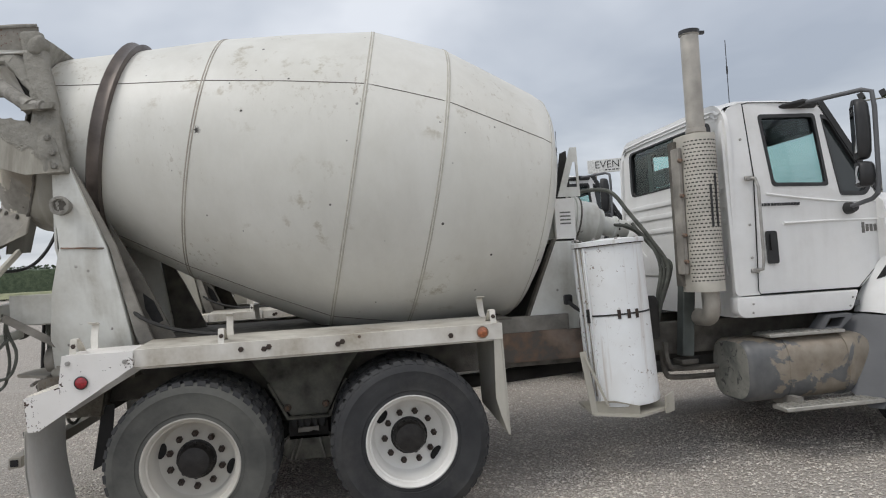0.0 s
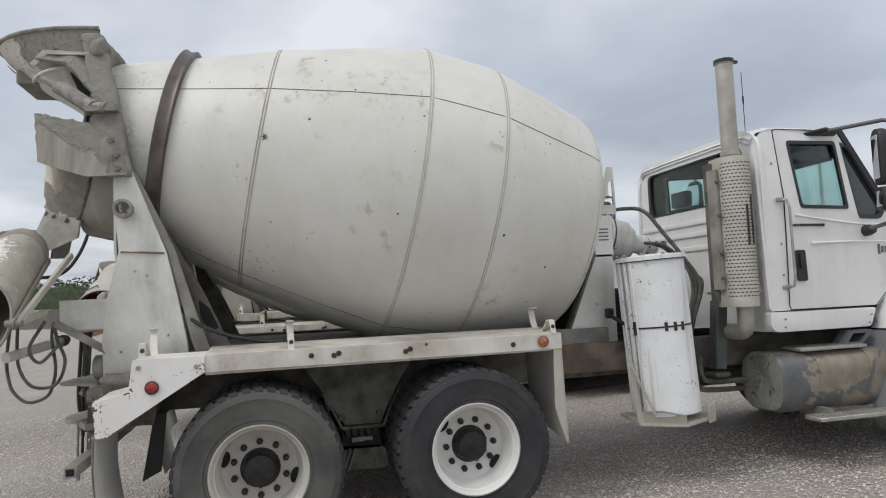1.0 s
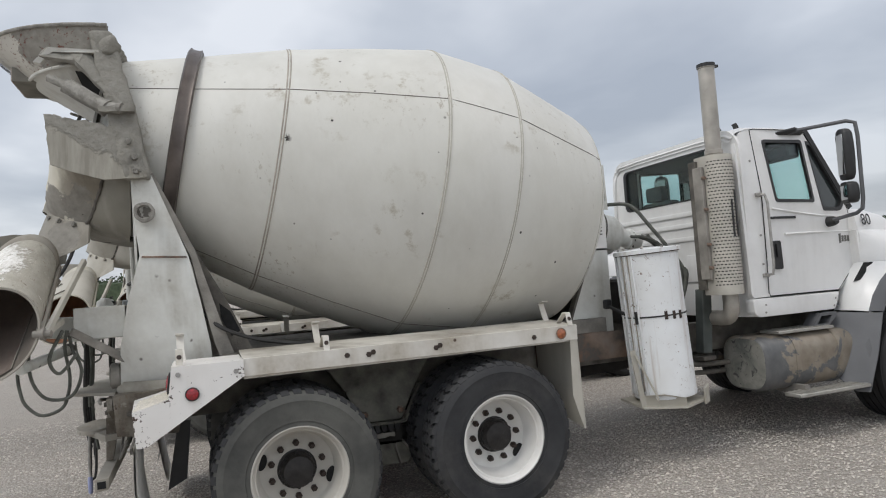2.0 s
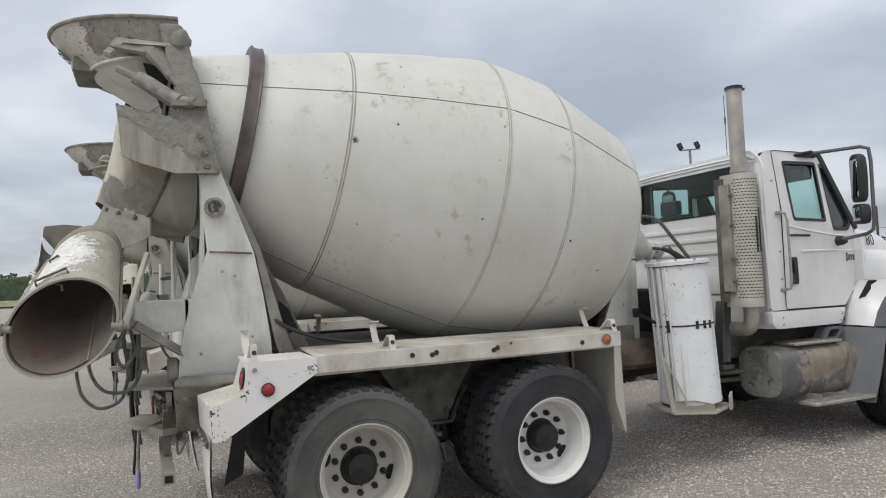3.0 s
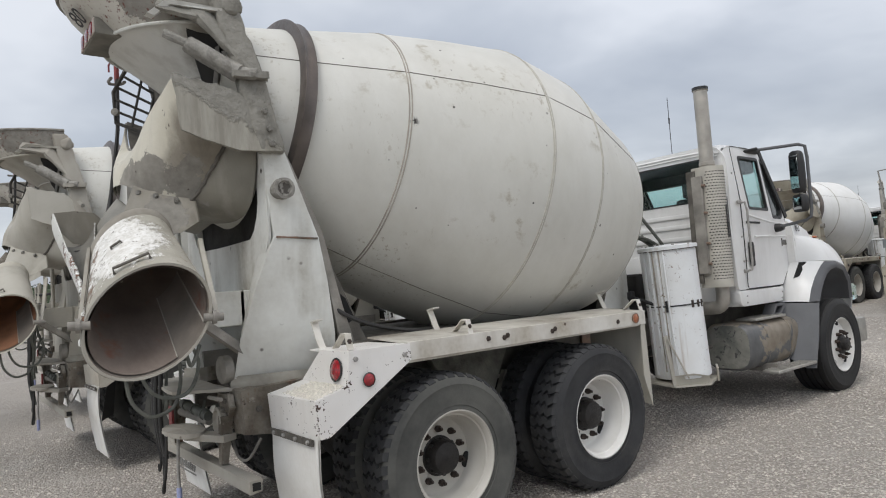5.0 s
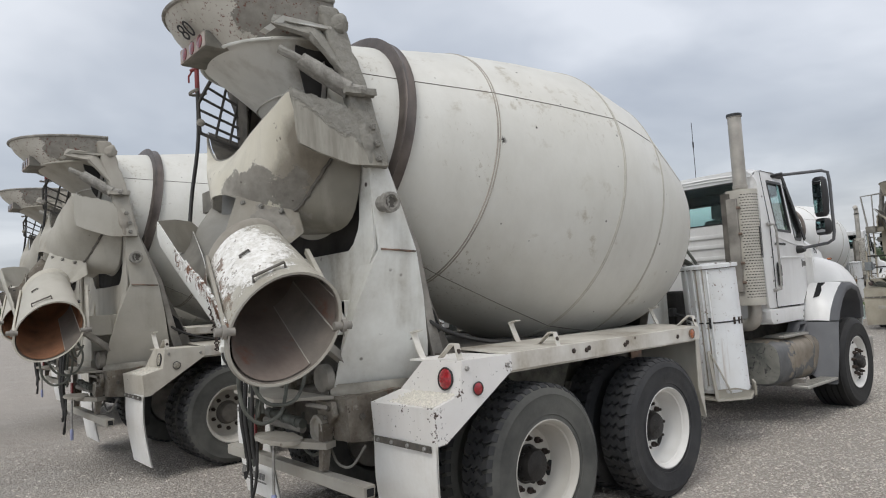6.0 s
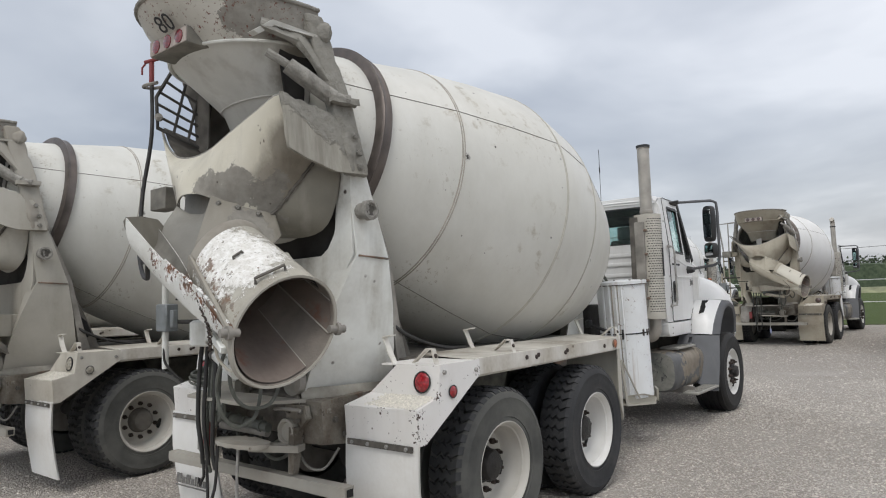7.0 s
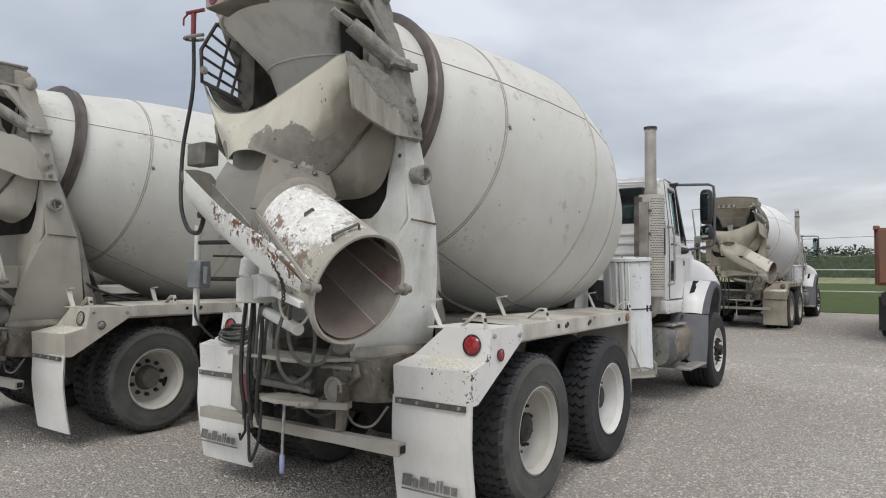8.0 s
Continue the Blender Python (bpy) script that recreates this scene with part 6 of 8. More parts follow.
        # lipped strap posts and folded bolt brackets on the deck
        for x in (-0.655, 0.21, 1.965):
            bm = slab([(x - 0.024, -0.795, 1.372), (x + 0.022, -0.795, 1.372), (x + 0.022, -0.835, 1.285), (x + 0.030, -0.865, 1.215), (x - 0.012, -0.865, 1.215), (x - 0.022, -0.840, 1.27)], (0, 0.009, 0.002))
            slab([(x - 0.026, -0.786, 1.370), (x + 0.024, -0.786, 1.370), (x + 0.024, -0.862, 1.385), (x - 0.026, -0.862, 1.385)], (0, 0, 0.008), bm)
            part("strap_post", fl(bm), v["bed"], truck, "flat lipped steel strap post on the bed")
            bm = bmesh.new()
            quad_skin(bm, [[(x + dx, y, z) for y, z in ((-1.212, 1.222), (-1.188, 1.310), (-1.140, 1.312), (-1.03, 1.224), (-1.042, 1.224), (-1.144, 1.303), (-1.181, 1.302), (-1.204, 1.222))] for dx in (-0.020, 0.018)], True)
            for f in [[0, 1, 6, 7], [1, 2, 5, 6], [2, 3, 4, 5]]:
                bm.verts.ensure_lookup_table()
                bm.faces.new([bm.verts[i] for i in f])
                bm.faces.new([bm.verts[i + 8] for i in reversed(f)])
            br = part("strap_bracket", fl(bm), v["bed"], truck, "folded steel bracket with one bolt")
            bolt(br, (x, -1.193 * s, 1.265), (0, -s, 0.3), 0.015, 0.014, "nut")
        # front mud guard of the drive wheels
        bm = slab([(2.015, -1.185, 1.12), (2.03, -1.19, 0.47), (1.965, -0.68, 0.60), (1.95, -0.68, 1.12)], (0.012, 0, 0))
        guard = part("wheel_guard", fl(bm), M["dusty"], truck, "pale sheet guard ahead of the drive wheels")
        bm = slab([(2.012, -1.190, 1.12), (2.028, -1.195, 0.47), (1.985, -1.195, 0.60), (1.955, -1.190, 0.72), (1.965, -1.190, 1.12)], (0, 0.010, 0))
        part("guard_return", fl(bm), M["dusty"], guard)

    # chassis
    for s in (1, -1):
        part("frame_rail", box(-1.0, 6.35, s * 0.43 - 0.04, s * 0.43 + 0.04, 0.80, 1.06), M["grime"], truck, "rusty cement-dusted chassis rail", bevel=0.006)
        part("sub_frame", box(-0.95, 2.75, s * 0.43 - 0.05, s * 0.43 + 0.05, 1.064, 1.19), M["dirtysteel"], truck)
    # its dark colour carries the shade of the tail cavity
    part("tail_block", slab([(-0.86, -0.47, 1.00), (-0.86, -0.47, 0.74), (-0.70, -0.47, 0.72), (-0.66, -0.47, 1.00)], (0, 0.94, 0)), M["grime"], truck, "cement-covered rear cross member, darkened as in shade", bevel=0.01)
    part("tail_cheek", lumpy(slab([(-1.075, -0.655, 1.01), (-1.06, -0.655, 0.76), (-0.70, -0.655, 0.74), (-0.64, -0.655, 1.03)], (0, 0.18, 0)), 0.013, 14, 4), M["tail"], truck, "cement-covered side of the tail", smooth=50)
    for x, z in ((-0.98, 0.90), (-0.86, 0.92), (-0.90, 0.80), (-0.78, 0.86)):
        bolt(truck, (x, -0.662, z), (0, -1, 0), 0.020, 0.022, "grime")
    part("tail_shelf", lumpy(slab([(-1.36, -0.30, 1.005), (-1.08, -0.52, 1.005), (-1.06, 0.52, 1.005), (-1.30, 0.42, 1.005)], (0, 0, 0.018)), 0.008, 14, 5), M["tailpale"], truck, "cement-dusted rear shelf")
    bar = part("bumper_bar", lumpy(box(-1.16, -1.09, -0.93, 0.90, 0.505, 0.572), 0.005, 16, 6), M["tailpale"], truck, "pale steel rear bumper bar")
    part("bar_end", slab([(-1.148, -0.936, 0.518), (-1.102, -0.936, 0.518), (-1.102, -0.936, 0.560), (-1.148, -0.936, 0.560)], (0, -0.004, 0)), M["dark"], bar)
    for y in (-0.48, 0.42):
        part("bumper_post", slab([(-1.15, y, 0.585), (-1.11, y, 0.585), (-1.06, y, 0.86), (-1.14, y, 0.86)], (0, 0.05, 0)), M["tail"], truck)
    bm = lathe([(0, 0.072), (0.02, 0.078), (0.05, 0.078), (0.055, 0.066), (0.035, 0.058), (0.034, 0)], (-1.085, -0.395, 0.825), (-1, 0, 0), 28)
    rod((-1.09, -0.395, 0.825), (-0.86, -0.395, 0.825), 0.06, 24, bm)
    part("reel_housing", lumpy(bm, 0.006, 22, 1), M["tailpale"], truck, "round cement-dusted housing at the tail")
    bm = bmesh.new()
    lathe([(0, 0.0), (0.0, 0.20), (0.02, 0.20), (0.02, 0.0)], (0, 0, 0), (0, 0, 1), 28, bm)
    bmesh.ops.transform(bm, matrix=pose(-1.25, -0.11, 0.745) @ Matrix.Diagonal((0.55, 1.20, 1, 1)), verts=bm.verts)
    part("oval_step", lumpy(bm, 0.007, 18, 1), M["tailpale"], truck, "oval cement-coated step plate")
    part("step_arm", beam((-1.24, -0.20, 0.735), (-1.10, -0.50, 0.735), 0.10, 0.04), M["tailpale"], truck)
    part("valve_pipe", rod((-1.12, -0.20, 0.80), (-1.16, 0.24, 0.82), 0.026, 12), M["dirtysteel"], truck)
    part("drain_hose", pipe([(-1.29, -0.13, 0.75), (-1.30, -0.128, 0.55), (-1.30, -0.126, 0.42)], 0.010, 8), M["zinc"], truck)
    part("hose_end", lathe([(0, 0.013), (0.01, 0.017), (0.11, 0.015), (0.115, 0.011)], (-1.30, -0.126, 0.42), (0, 0, -1), 14, None, True, True), M["blueplastic"], truck, "pale blue plastic hose end")
    part("air_hose", pipe([(-1.05, -0.40, 0.72), (-1.06, -0.50, 0.62), (-1.05, -0.64, 0.62), (-1.0, -0.72, 0.74)], 0.008, 8, None, 5), M["dirtysteel"], truck)
    # hose, clamps, bolted lugs and a lever among the tail steel
    bm = rod((-1.13, -0.22, 0.835), (-1.15, 0.22, 0.875), 0.030, 12)
    for f in (0.15, 0.5, 0.85):
        p = Vector((-1.13, -0.22, 0.835)).lerp(Vector((-1.15, 0.22, 0.875)), f)
        rod(p - Vector((0, 0.012, 0)), p + Vector((0, 0.012, 0)), 0.037, 12, bm)
    part("clamped_hose", bm, M["greyhose"], truck, "clamped dark hose under the shelf")
    lug = part("tail_lug", lumpy(slab([(-1.12, -0.56, 0.99), (-1.12, -0.38, 0.99), (-1.10, -0.36, 0.90), (-1.10, -0.50, 0.86), (-1.12, -0.58, 0.92)], (0.03, 0, 0)), 0.008, 18, 3), M["tail"], truck, "cement-caked bolted lug", smooth=60)
    for y, z in ((-0.53, 0.955), (-0.42, 0.955), (-0.50, 0.90)):
        bolt(lug, (-1.125, y, z), (-1, 0, 0), 0.016, 0.018, "grime")
    part("catch_lever", pipe([(-1.14, -0.30, 0.96), (-1.18, -0.42, 0.975), (-1.16, -0.56, 0.97)], 0.012, 7, None, 3), M["dirtysteel"], truck)
    for y0, y1, z in ((0.05, -0.40, 0.62), (0.30, -0.25, 0.66)):
        part("slack_hose", pipe([(-0.98, y0, 0.86), (-1.03, y0 - 0.06, z + 0.06), (-1.04, (y0 + y1) / 2, z), (-1.02, y1 + 0.06, z + 0.08), (-0.97, y1, 0.85)], 0.012, 7, None, 5), M["greyhose"], truck)
    # inner rear splash guard
    part("inner_flap", slab([(-0.70, -0.60, 0.80), (-0.62, -0.60, 0.80), (-0.66, -0.60, 0.42), (-0.78, -0.60, 0.36)], (0, 0.01, 0)), M["black"], truck)

    # axles, bogie and suspension
    for x in (0.0, 1.37):
        part("drive_axle", lathe([(-0.75, 0.07), (-0.25, 0.08), (-0.16, 0.20), (0.16, 0.20), (0.25, 0.08), (0.75, 0.07)], (x, 0, axle_z(x)), (0, 1, 0), 20, None, True, True), M["under"], truck)
    for s in (1, -1):
        fl = (lambda b: b) if s == 1 else mirror_y
        sus = part("bogie_hanger", fl(slab([(0.30, -0.60, 1.04), (1.08, -0.60, 1.04), (0.96, -0.62, 0.865), (0.828, -0.63, 0.61), (0.57, -0.63, 0.615), (0.447, -0.62, 0.815)], (0, 0.07, 0))), M["saddle"], truck, "cement-dusted bogie hanger", bevel=0.006)
        for x0, x1 in ((0.425, 0.555), (0.975, 0.843)):
            part("hanger_rib", fl(beam((x0, -0.645, 0.86), (x1, -0.655, 0.60), 0.016, 0.05, (0, 1, 0))), M["saddle"], sus)
        part("hanger_rib", fl(beam((0.555, -0.655, 0.606), (0.843, -0.655, 0.602), 0.05, 0.016)), M["saddle"], sus)
        for x, z in ((0.551, 0.676), (0.821, 0.685)):
            bolt(sus, (x, -0.63 * s, z), (0, -s, 0), 0.028, 0.030, "frame")
        part("saddle_back", fl(box(0.55, 0.83, -0.60, -0.52, 0.44, 0.61)), M["under"], sus)
        for x in (0.592, 0.64, 0.69, 0.74, 0.79):
            part("rubber_tooth", fl(lumpy(slab([(x - 0.020, -0.64, 0.595), (x + 0.018, -0.64, 0.595), (x + 0.012, -0.64, 0.545), (x - 0.002, -0.64, 0.530), (x - 0.014, -0.64, 0.55)], (0, 0.05, 0)), 0.006, 30, 1)), M["black"], sus)
        part("saddle_pin", fl(lumpy(box(0.62, 0.76, -0.645, -0.60, 0.500, 0.525), 0.008, 20, 3)), M["dirtysteel"], sus)
        foot = part("bogie_foot", fl(slab([(0.545, -0.60, 0.47), (0.835, -0.60, 0.46), (0.92, -0.60, 0.34), (0.86, -0.60, 0.285), (0.55, -0.60, 0.29), (0.46, -0.60, 0.365)], (0, 0.08, 0))), M["saddle"], truck, bevel=0.006)
        for a, b in (((0.55, 0.46), (0.475, 0.36)), ((0.605, 0.45), (0.555, 0.30)), ((0.64, 0.45), (0.585, 0.30)), ((0.765, 0.44), (0.80, 0.295)), ((0.83, 0.45), (0.90, 0.35))):
            part("foot_rib", fl(beam((a[0], -0.62, a[1]), (b[0], -0.63, b[1]), 0.012, 0.05, (0, 1, 0))), M["dirtysteel"], foot)
        part("equal_beam", fl(slab([(-0.05, -0.50, 0.50), (0.60, -0.50, 0.42), (0.77, -0.50, 0.42), (1.42, -0.50, 0.50), (1.42, -0.50, 0.58), (0.77, -0.50, 0.54), (0.60, -0.50, 0.54), (-0.05, -0.50, 0.58)], (0, 0.08, 0))), M["under"], truck)
        part("inner_fender", fl(slab([(-0.3, -0.55, 1.205), (2.0, -0.55, 1.205), (2.0, -0.55, 1.06), (-0.3, -0.55, 1.06)], (0, 0.01, 0))), M["under"], truck)
    part("drum_tray", slab([(-0.4, -0.80, 1.205), (2.2, -0.80, 1.205), (2.2, 0.80, 1.205), (-0.4, 0.80, 1.205)], (0, 0, 0.012)), M["grime"], truck)
    part("prop_shaft", rod((1.5, 0, 0.62), (5.0, 0, 0.80), 0.06, 12), M["under"], truck)
    part("front_axle", rod((5.60, -0.95, axle_z(5.6)), (5.60, 0.95, axle_z(5.6)), 0.06, 12), M["under"], truck)
    part("engine", box(4.6, 6.2, -0.33, 0.33, 0.62, 1.45), M["under"], truck, bevel=0.05)


def build_middle(truck, v):
    """Front pedestal, gearbox, water tank, exhaust."""
    bm = slab([(2.39, -0.42, 1.06), (2.86, -0.42, 1.06), (2.86, -0.42, 1.79), (2.70, -0.42, 1.79), (2.605, -0.42, 1.58)], (0, 0.02, 0))
    ped = part("front_pedestal", bm, v["post"], truck, "pale steel front drum pedestal")
    part("pedestal_side", slab([(2.39, 0.42, 1.06), (2.86, 0.42, 1.06), (2.86, 0.42, 1.79), (2.70, 0.42, 1.79), (2.605, 0.42, 1.58)], (0, -0.02, 0)), v["post"], ped)
    part("pedestal_top", box(2.70, 2.86, -0.42, 0.42, 1.772, 1.788), v["post"], ped)
    part("pedestal_edge", slab([(2.372, -0.43, 1.06), (2.395, -0.43, 1.06), (2.708, -0.43, 1.79), (2.685, -0.43, 1.79)], (0, 0.07, 0)), M["grime"], ped)
    # added dark slab in place of the shadow between drum and pedestal
    part("pedestal_shade", slab([(2.43, -0.395, 1.06), (2.73, -0.395, 1.76), (2.73, 0.395, 1.76), (2.43, 0.395, 1.06)], (0.012, 0, 0)), M["under"], ped)
    part("pedestal_back", box(2.845, 2.862, -0.41, 0.41, 1.06, 1.78), v["post"], ped)
    bm = bmesh.new()
    for y in (-0.30, -0.20):
        add_box(bm, 2.45, 2.72, y - 0.012 - 0.16, y + 0.012 - 0.16, 1.02, 1.10)
    add_box(bm, 2.44, 2.73, -0.49, -0.42, 1.055, 1.075)
    part("pedestal_foot", bm, M["frame"], ped)
    # ribbed brace triangles beside the gearbox
    for y in (-0.30, 0.28):
        tri = [(2.92, y, 2.55), (2.975, y, 2.55), (2.985, y, 2.14), (2.79, y, 2.14)]
        hole = [(2.935, y, 2.43), (2.958, y, 2.43), (2.965, y, 2.22), (2.87, y, 2.22)]
        part("gearbox_brace", holed(tri, [hole], (0, 0.015, 0)), v["post"], truck)
    # near-black plate paints the shadow behind the brace
    part("brace_shade", slab([(2.865, -0.20, 2.52), (2.92, -0.20, 2.54), (2.94, -0.20, 2.14), (2.80, -0.20, 2.14)], (0, 0.012, 0)), M["under"], truck)
    gb = Vector((2.86, 0, 1.985))
    part("drum_gearbox", lathe([(0, 0.26), (0.08, 0.26), (0.09, 0.21), (0.12, 0.20), (0.125, 0.215), (0.15, 0.215), (0.155, 0.19), (0.33, 0.185), (0.36, 0.15), (0.40, 0.14), (0.41, 0.085), (0.52, 0.085), (0.53, 0.10), (0.55, 0.10), (0.56, 0.078), (0.66, 0.075), (0.665, 0.0)], gb, AXIS_D, 28), v["post"], truck, "pale drum gearbox and hydraulic motor")
    part("gear_ring", lathe([(0.15, 0.192), (0.152, 0.217), (0.165, 0.217), (0.167, 0.19)], gb, AXIS_D, 28), M["grime"], truck)
    for i in range(8):
        a = math.pi * i / 4 + 0.2
        p = gb + AXIS_D * 0.55 + Vector((0, math.cos(a) * 0.09, math.sin(a) * 0.09))
        bolt(truck, p, AXIS_D, 0.012, 0.012, "grime")
    part("gearbox_plate", box(2.735, 2.905, -0.36, -0.33, 1.768, 2.12), v["white"], truck, bevel=0.004)
    for z in (2.0, 1.97, 1.94, 1.91):
        part("plate_print", box(2.775, 2.865, -0.362, -0.360, z, z + 0.012), M["print"], truck)
    for i in range(4):
        o = 0.04 * i
        part("hydraulic_hose", pipe([(3.36 + o, -0.06 - o, 1.90), (3.44 + o, -0.26, 1.86 - o), (3.52 + o * 0.8, -0.40, 1.72 - o), (3.57 + 0.8 * o, -0.46, 1.52), (3.52 + 0.5 * o, -0.48, 1.29), (3.48, -0.42, 1.0)], 0.014, 8, None, 5), M["greyhose"], truck, "grey-green hydraulic hose")
    part("hydraulic_hose", pipe([(2.98, -0.12, 2.17), (3.10, -0.15, 2.20), (3.27, -0.25, 2.17), (3.39, -0.35, 1.965), (3.52, -0.42, 1.748), (3.63, -0.48, 1.507), (3.54, -0.50, 1.24), (3.5, -0.45, 1.0)], 0.017, 8, None, 6), M["greyhose"], truck)
    # hydraulic cooler bits behind the tank
    part("oil_tank", box(3.05, 3.42, -0.40, 0.40, 1.10, 1.50), M["under"], truck, bevel=0.02)
    part("filter_can", lathe([(0, 0.06), (0.02, 0.075), (0.30, 0.075), (0.34, 0.05)], (3.40, -0.55, 0.95), (0, 0, 1), 16, None, True, True), M["under"], truck)
    for z, y in ((0.70, -0.58), (0.62, -0.52)):
        part("air_pipe", pipe([(3.50, y, z + 0.22), (3.52, y, z + 0.05), (3.60, y, z), (3.98, y, z - 0.01)], 0.022, 8, None, 4), M["grime"], truck)
    part("pipe_bracket", box(3.60, 3.74, -0.66, -0.50, 0.735, 0.775), M["grime"], truck, bevel=0.006)

    # water tank: a leaning white cylinder in a tray, ribbed at its back
    t0, t1 = Vector((3.03, -0.83, 0.545)), Vector((2.968, -0.815, 1.742))
    d = t1 - t0
    L = d.length
    ax = d.normalized()
    R = 0.248
    tank = part("water_tank", lathe([(0, R - 0.01), (0.004, R), (0.03, R + 0.004), (0.05, R), (L - 0.03, R), (L - 0.03, R + 0.02), (L, R + 0.02), (L + 0.004, R), (L + 0.02, 0.0)], t0, d, 56, None, True), v["tank"], truck, "white cylindrical water tank with rust marks")
    part("tank_strap", lathe([(0.655, R - 0.001), (0.655, R + 0.005), (0.667, R + 0.005), (0.667, R - 0.001)], t0, d, 56), M["black"], tank)
    for a, r in ((-157, R + 0.004), (-171, R + 0.006), (-186, R + 0.010), (-202, R + 0.010)):
        g = radians(a)
        o = Vector((math.cos(g), math.sin(g), 0)) * r
        part("tank_rib", beam(t0 + o + ax * 0.02, t1 + o - ax * 0.03, 0.014, 0.022, (0, 1, 0)), v["tank"], tank, bevel=0.004)
    for a in (-165, -179):
        g = radians(a)
        o = Vector((math.cos(g), math.sin(g), 0)) * (R + 0.001)
        part("rib_seam", lumpy(beam(t0 + o + ax * 0.06, t1 + o - ax * 0.05, 0.009, 0.006, (-o.x, -o.y, 0)), 0.004, 30, 3), M["seamrust"], tank)
    part("lid_gasket", lathe([(L - 0.037, R - 0.001), (L - 0.037, R + 0.014), (L - 0.0305, R + 0.014)], t0, d, 56), M["nut"], tank)
    for a in (-76, -91, -107):
        g = radians(a)
        o = Vector((math.cos(g), math.sin(g), 0)) * (R + 0.003)
        part("strap_clip", beam(t0 + o + ax * 0.63, t0 + o + ax * 0.695, 0.024, 0.006, (-o.x, -o.y, 0)), M["nut"], tank)
    g = radians(-160)
    o = Vector((math.cos(g), math.sin(g), 0)) * (R + 0.012)
    part("strap_buckle", beam(t0 + o + ax * 0.60, t0 + o + ax * 0.70, 0.02, 0.02, (-o.x, -o.y, 0)), M["black"], tank)
    part("sight_valve", pipe([(2.73, -0.56, 1.29), (2.73, -0.66, 1.26), (2.76, -0.76, 1.22), (2.82, -0.84, 1.20)], 0.016, 8), M["black"], tank)
    part("valve_body", box(2.70, 2.76, -0.58, -0.52, 1.265, 1.345), M["black"], tank, bevel=0.01)
    for i in range(10):
        g = radians(36 * i + 10)
        bolt(tank, t1 + Vector((math.cos(g), math.sin(g), 0)) * 0.25 + ax * 0.002, ax, 0.012, 0.014, "zinc")
    bm = bmesh.new()
    slab([(2.75, -0.92, 0.475), (2.75, -0.92, 0.575), (2.85, -1.06, 0.595), (3.01, -1.11, 0.555), (3.01, -1.11, 0.475)], (0, 0.012, 0), bm)
    slab([(2.73, -0.94, 0.475), (3.01, -1.12, 0.475), (3.30, -1.02, 0.495), (3.30, -0.62, 0.495), (2.75, -0.60, 0.495)], (0, 0, 0.02), bm)
    slab([(3.23, -1.07, 0.475), (3.33, -1.00, 0.475), (3.33, -1.00, 0.615), (3.23, -1.07, 0.595)], (0, 0.02, 0), bm)
    part("tank_tray", bm, M["dusty"], truck, "dusty steel tray under the water tank")
    part("tray_bracket", beam((2.69, -0.905, 0.94), (2.745, -0.925, 0.485), 0.05, 0.012, (0, 1, 0)), M["dusty"], truck, bevel=0.003)
    part("tray_brace", beam((2.70, -0.92, 0.91), (2.81, -1.03, 0.555), 0.018, 0.012), M["dusty"], truck)

    # exhaust stack and its guard
    part("exhaust_pipe", lathe([(0, 0.068), (0.79, 0.068), (0.795, 0.075), (0.825, 0.075), (0.826, 0.064), (0.70, 0.060)], (3.74, -0.845, 2.50), (0, 0, 1), 28), M["stack"], truck, "dull beige vertical exhaust stack")
    if v["bent"]:
        part("bent_tip", pipe([(3.74, -0.845, 3.28), (3.74, -0.845, 3.42), (3.71, -0.845, 3.50), (3.64, -0.845, 3.54)], 0.066, 14, None, 4), M["stack"], truck)
    part("rain_cap", lathe([(0, 0.078), (0.03, 0.078)], (3.74, -0.845, 3.300), (0, 0, 1), 28), M["black"], truck)
    part("cap_clamp", box(3.81, 3.86, -0.865, -0.835, 3.305, 3.328), M["black"], truck)
    part("pipe_clamp", lathe([(0, 0.069), (0.005, 0.076), (0.035, 0.076), (0.04, 0.069)], (3.74, -0.845, 2.53), (0, 0, 1), 28), M["stack"], truck)
    outline = [(3.60, -0.75), (3.60, -0.91), (3.645, -0.98), (3.735, -1.015), (3.815, -0.98), (3.86, -0.91), (3.86, -0.75)]
    outline = rounded(outline, [0, 0.04, 0.05, 0.05, 0.05, 0.04, 0], 3)
    bm = bmesh.new()
    vs = quad_skin(bm, [[(x, y, z) for x, y in outline] for z in (1.315, 1.33, 2.495, 2.51)], True)
    bm.faces.new(vs[0][::-1])
    bm.faces.new(vs[-1])
    gd = part("muffler_guard", bm, M["guard"], truck, "beige perforated muffler heat guard", smooth=60)
    # perforations over the outer curve
    pts = [Vector((x, y, 0)) for x, y in outline]
    run, total = [0.0], 0.0
    for a, b in zip(pts, pts[1:]):
        total += (b - a).length
        run.append(total)

    def along(q):
        for i in range(len(run) - 1):
            if run[i] <= q <= run[i + 1]:
                t = (q - run[i]) / max(1e-6, run[i + 1] - run[i])
                p = pts[i].lerp(pts[i + 1], t)
                e = (pts[i + 1] - pts[i]).normalized()
                return p, e
        return pts[-1], (pts[-1] - pts[-2]).normalized()

    bm = bmesh.new()
    for row in range(38):
        z = 1.40 + row * 0.0285
        for col in range(14):
            q = total * 0.22 + (col + 0.5 * (row % 2)) * 0.030
            p, e = along(q)
            nrm = Vector((e.y, -e.x, 0))
            nrm = nrm if nrm.y < 0 or nrm.x > 0.5 else -nrm
            if nrm.dot(p - Vector((3.73, -0.85, 0))) < 0:
                nrm = -nrm
            p = p + nrm * 0.0012
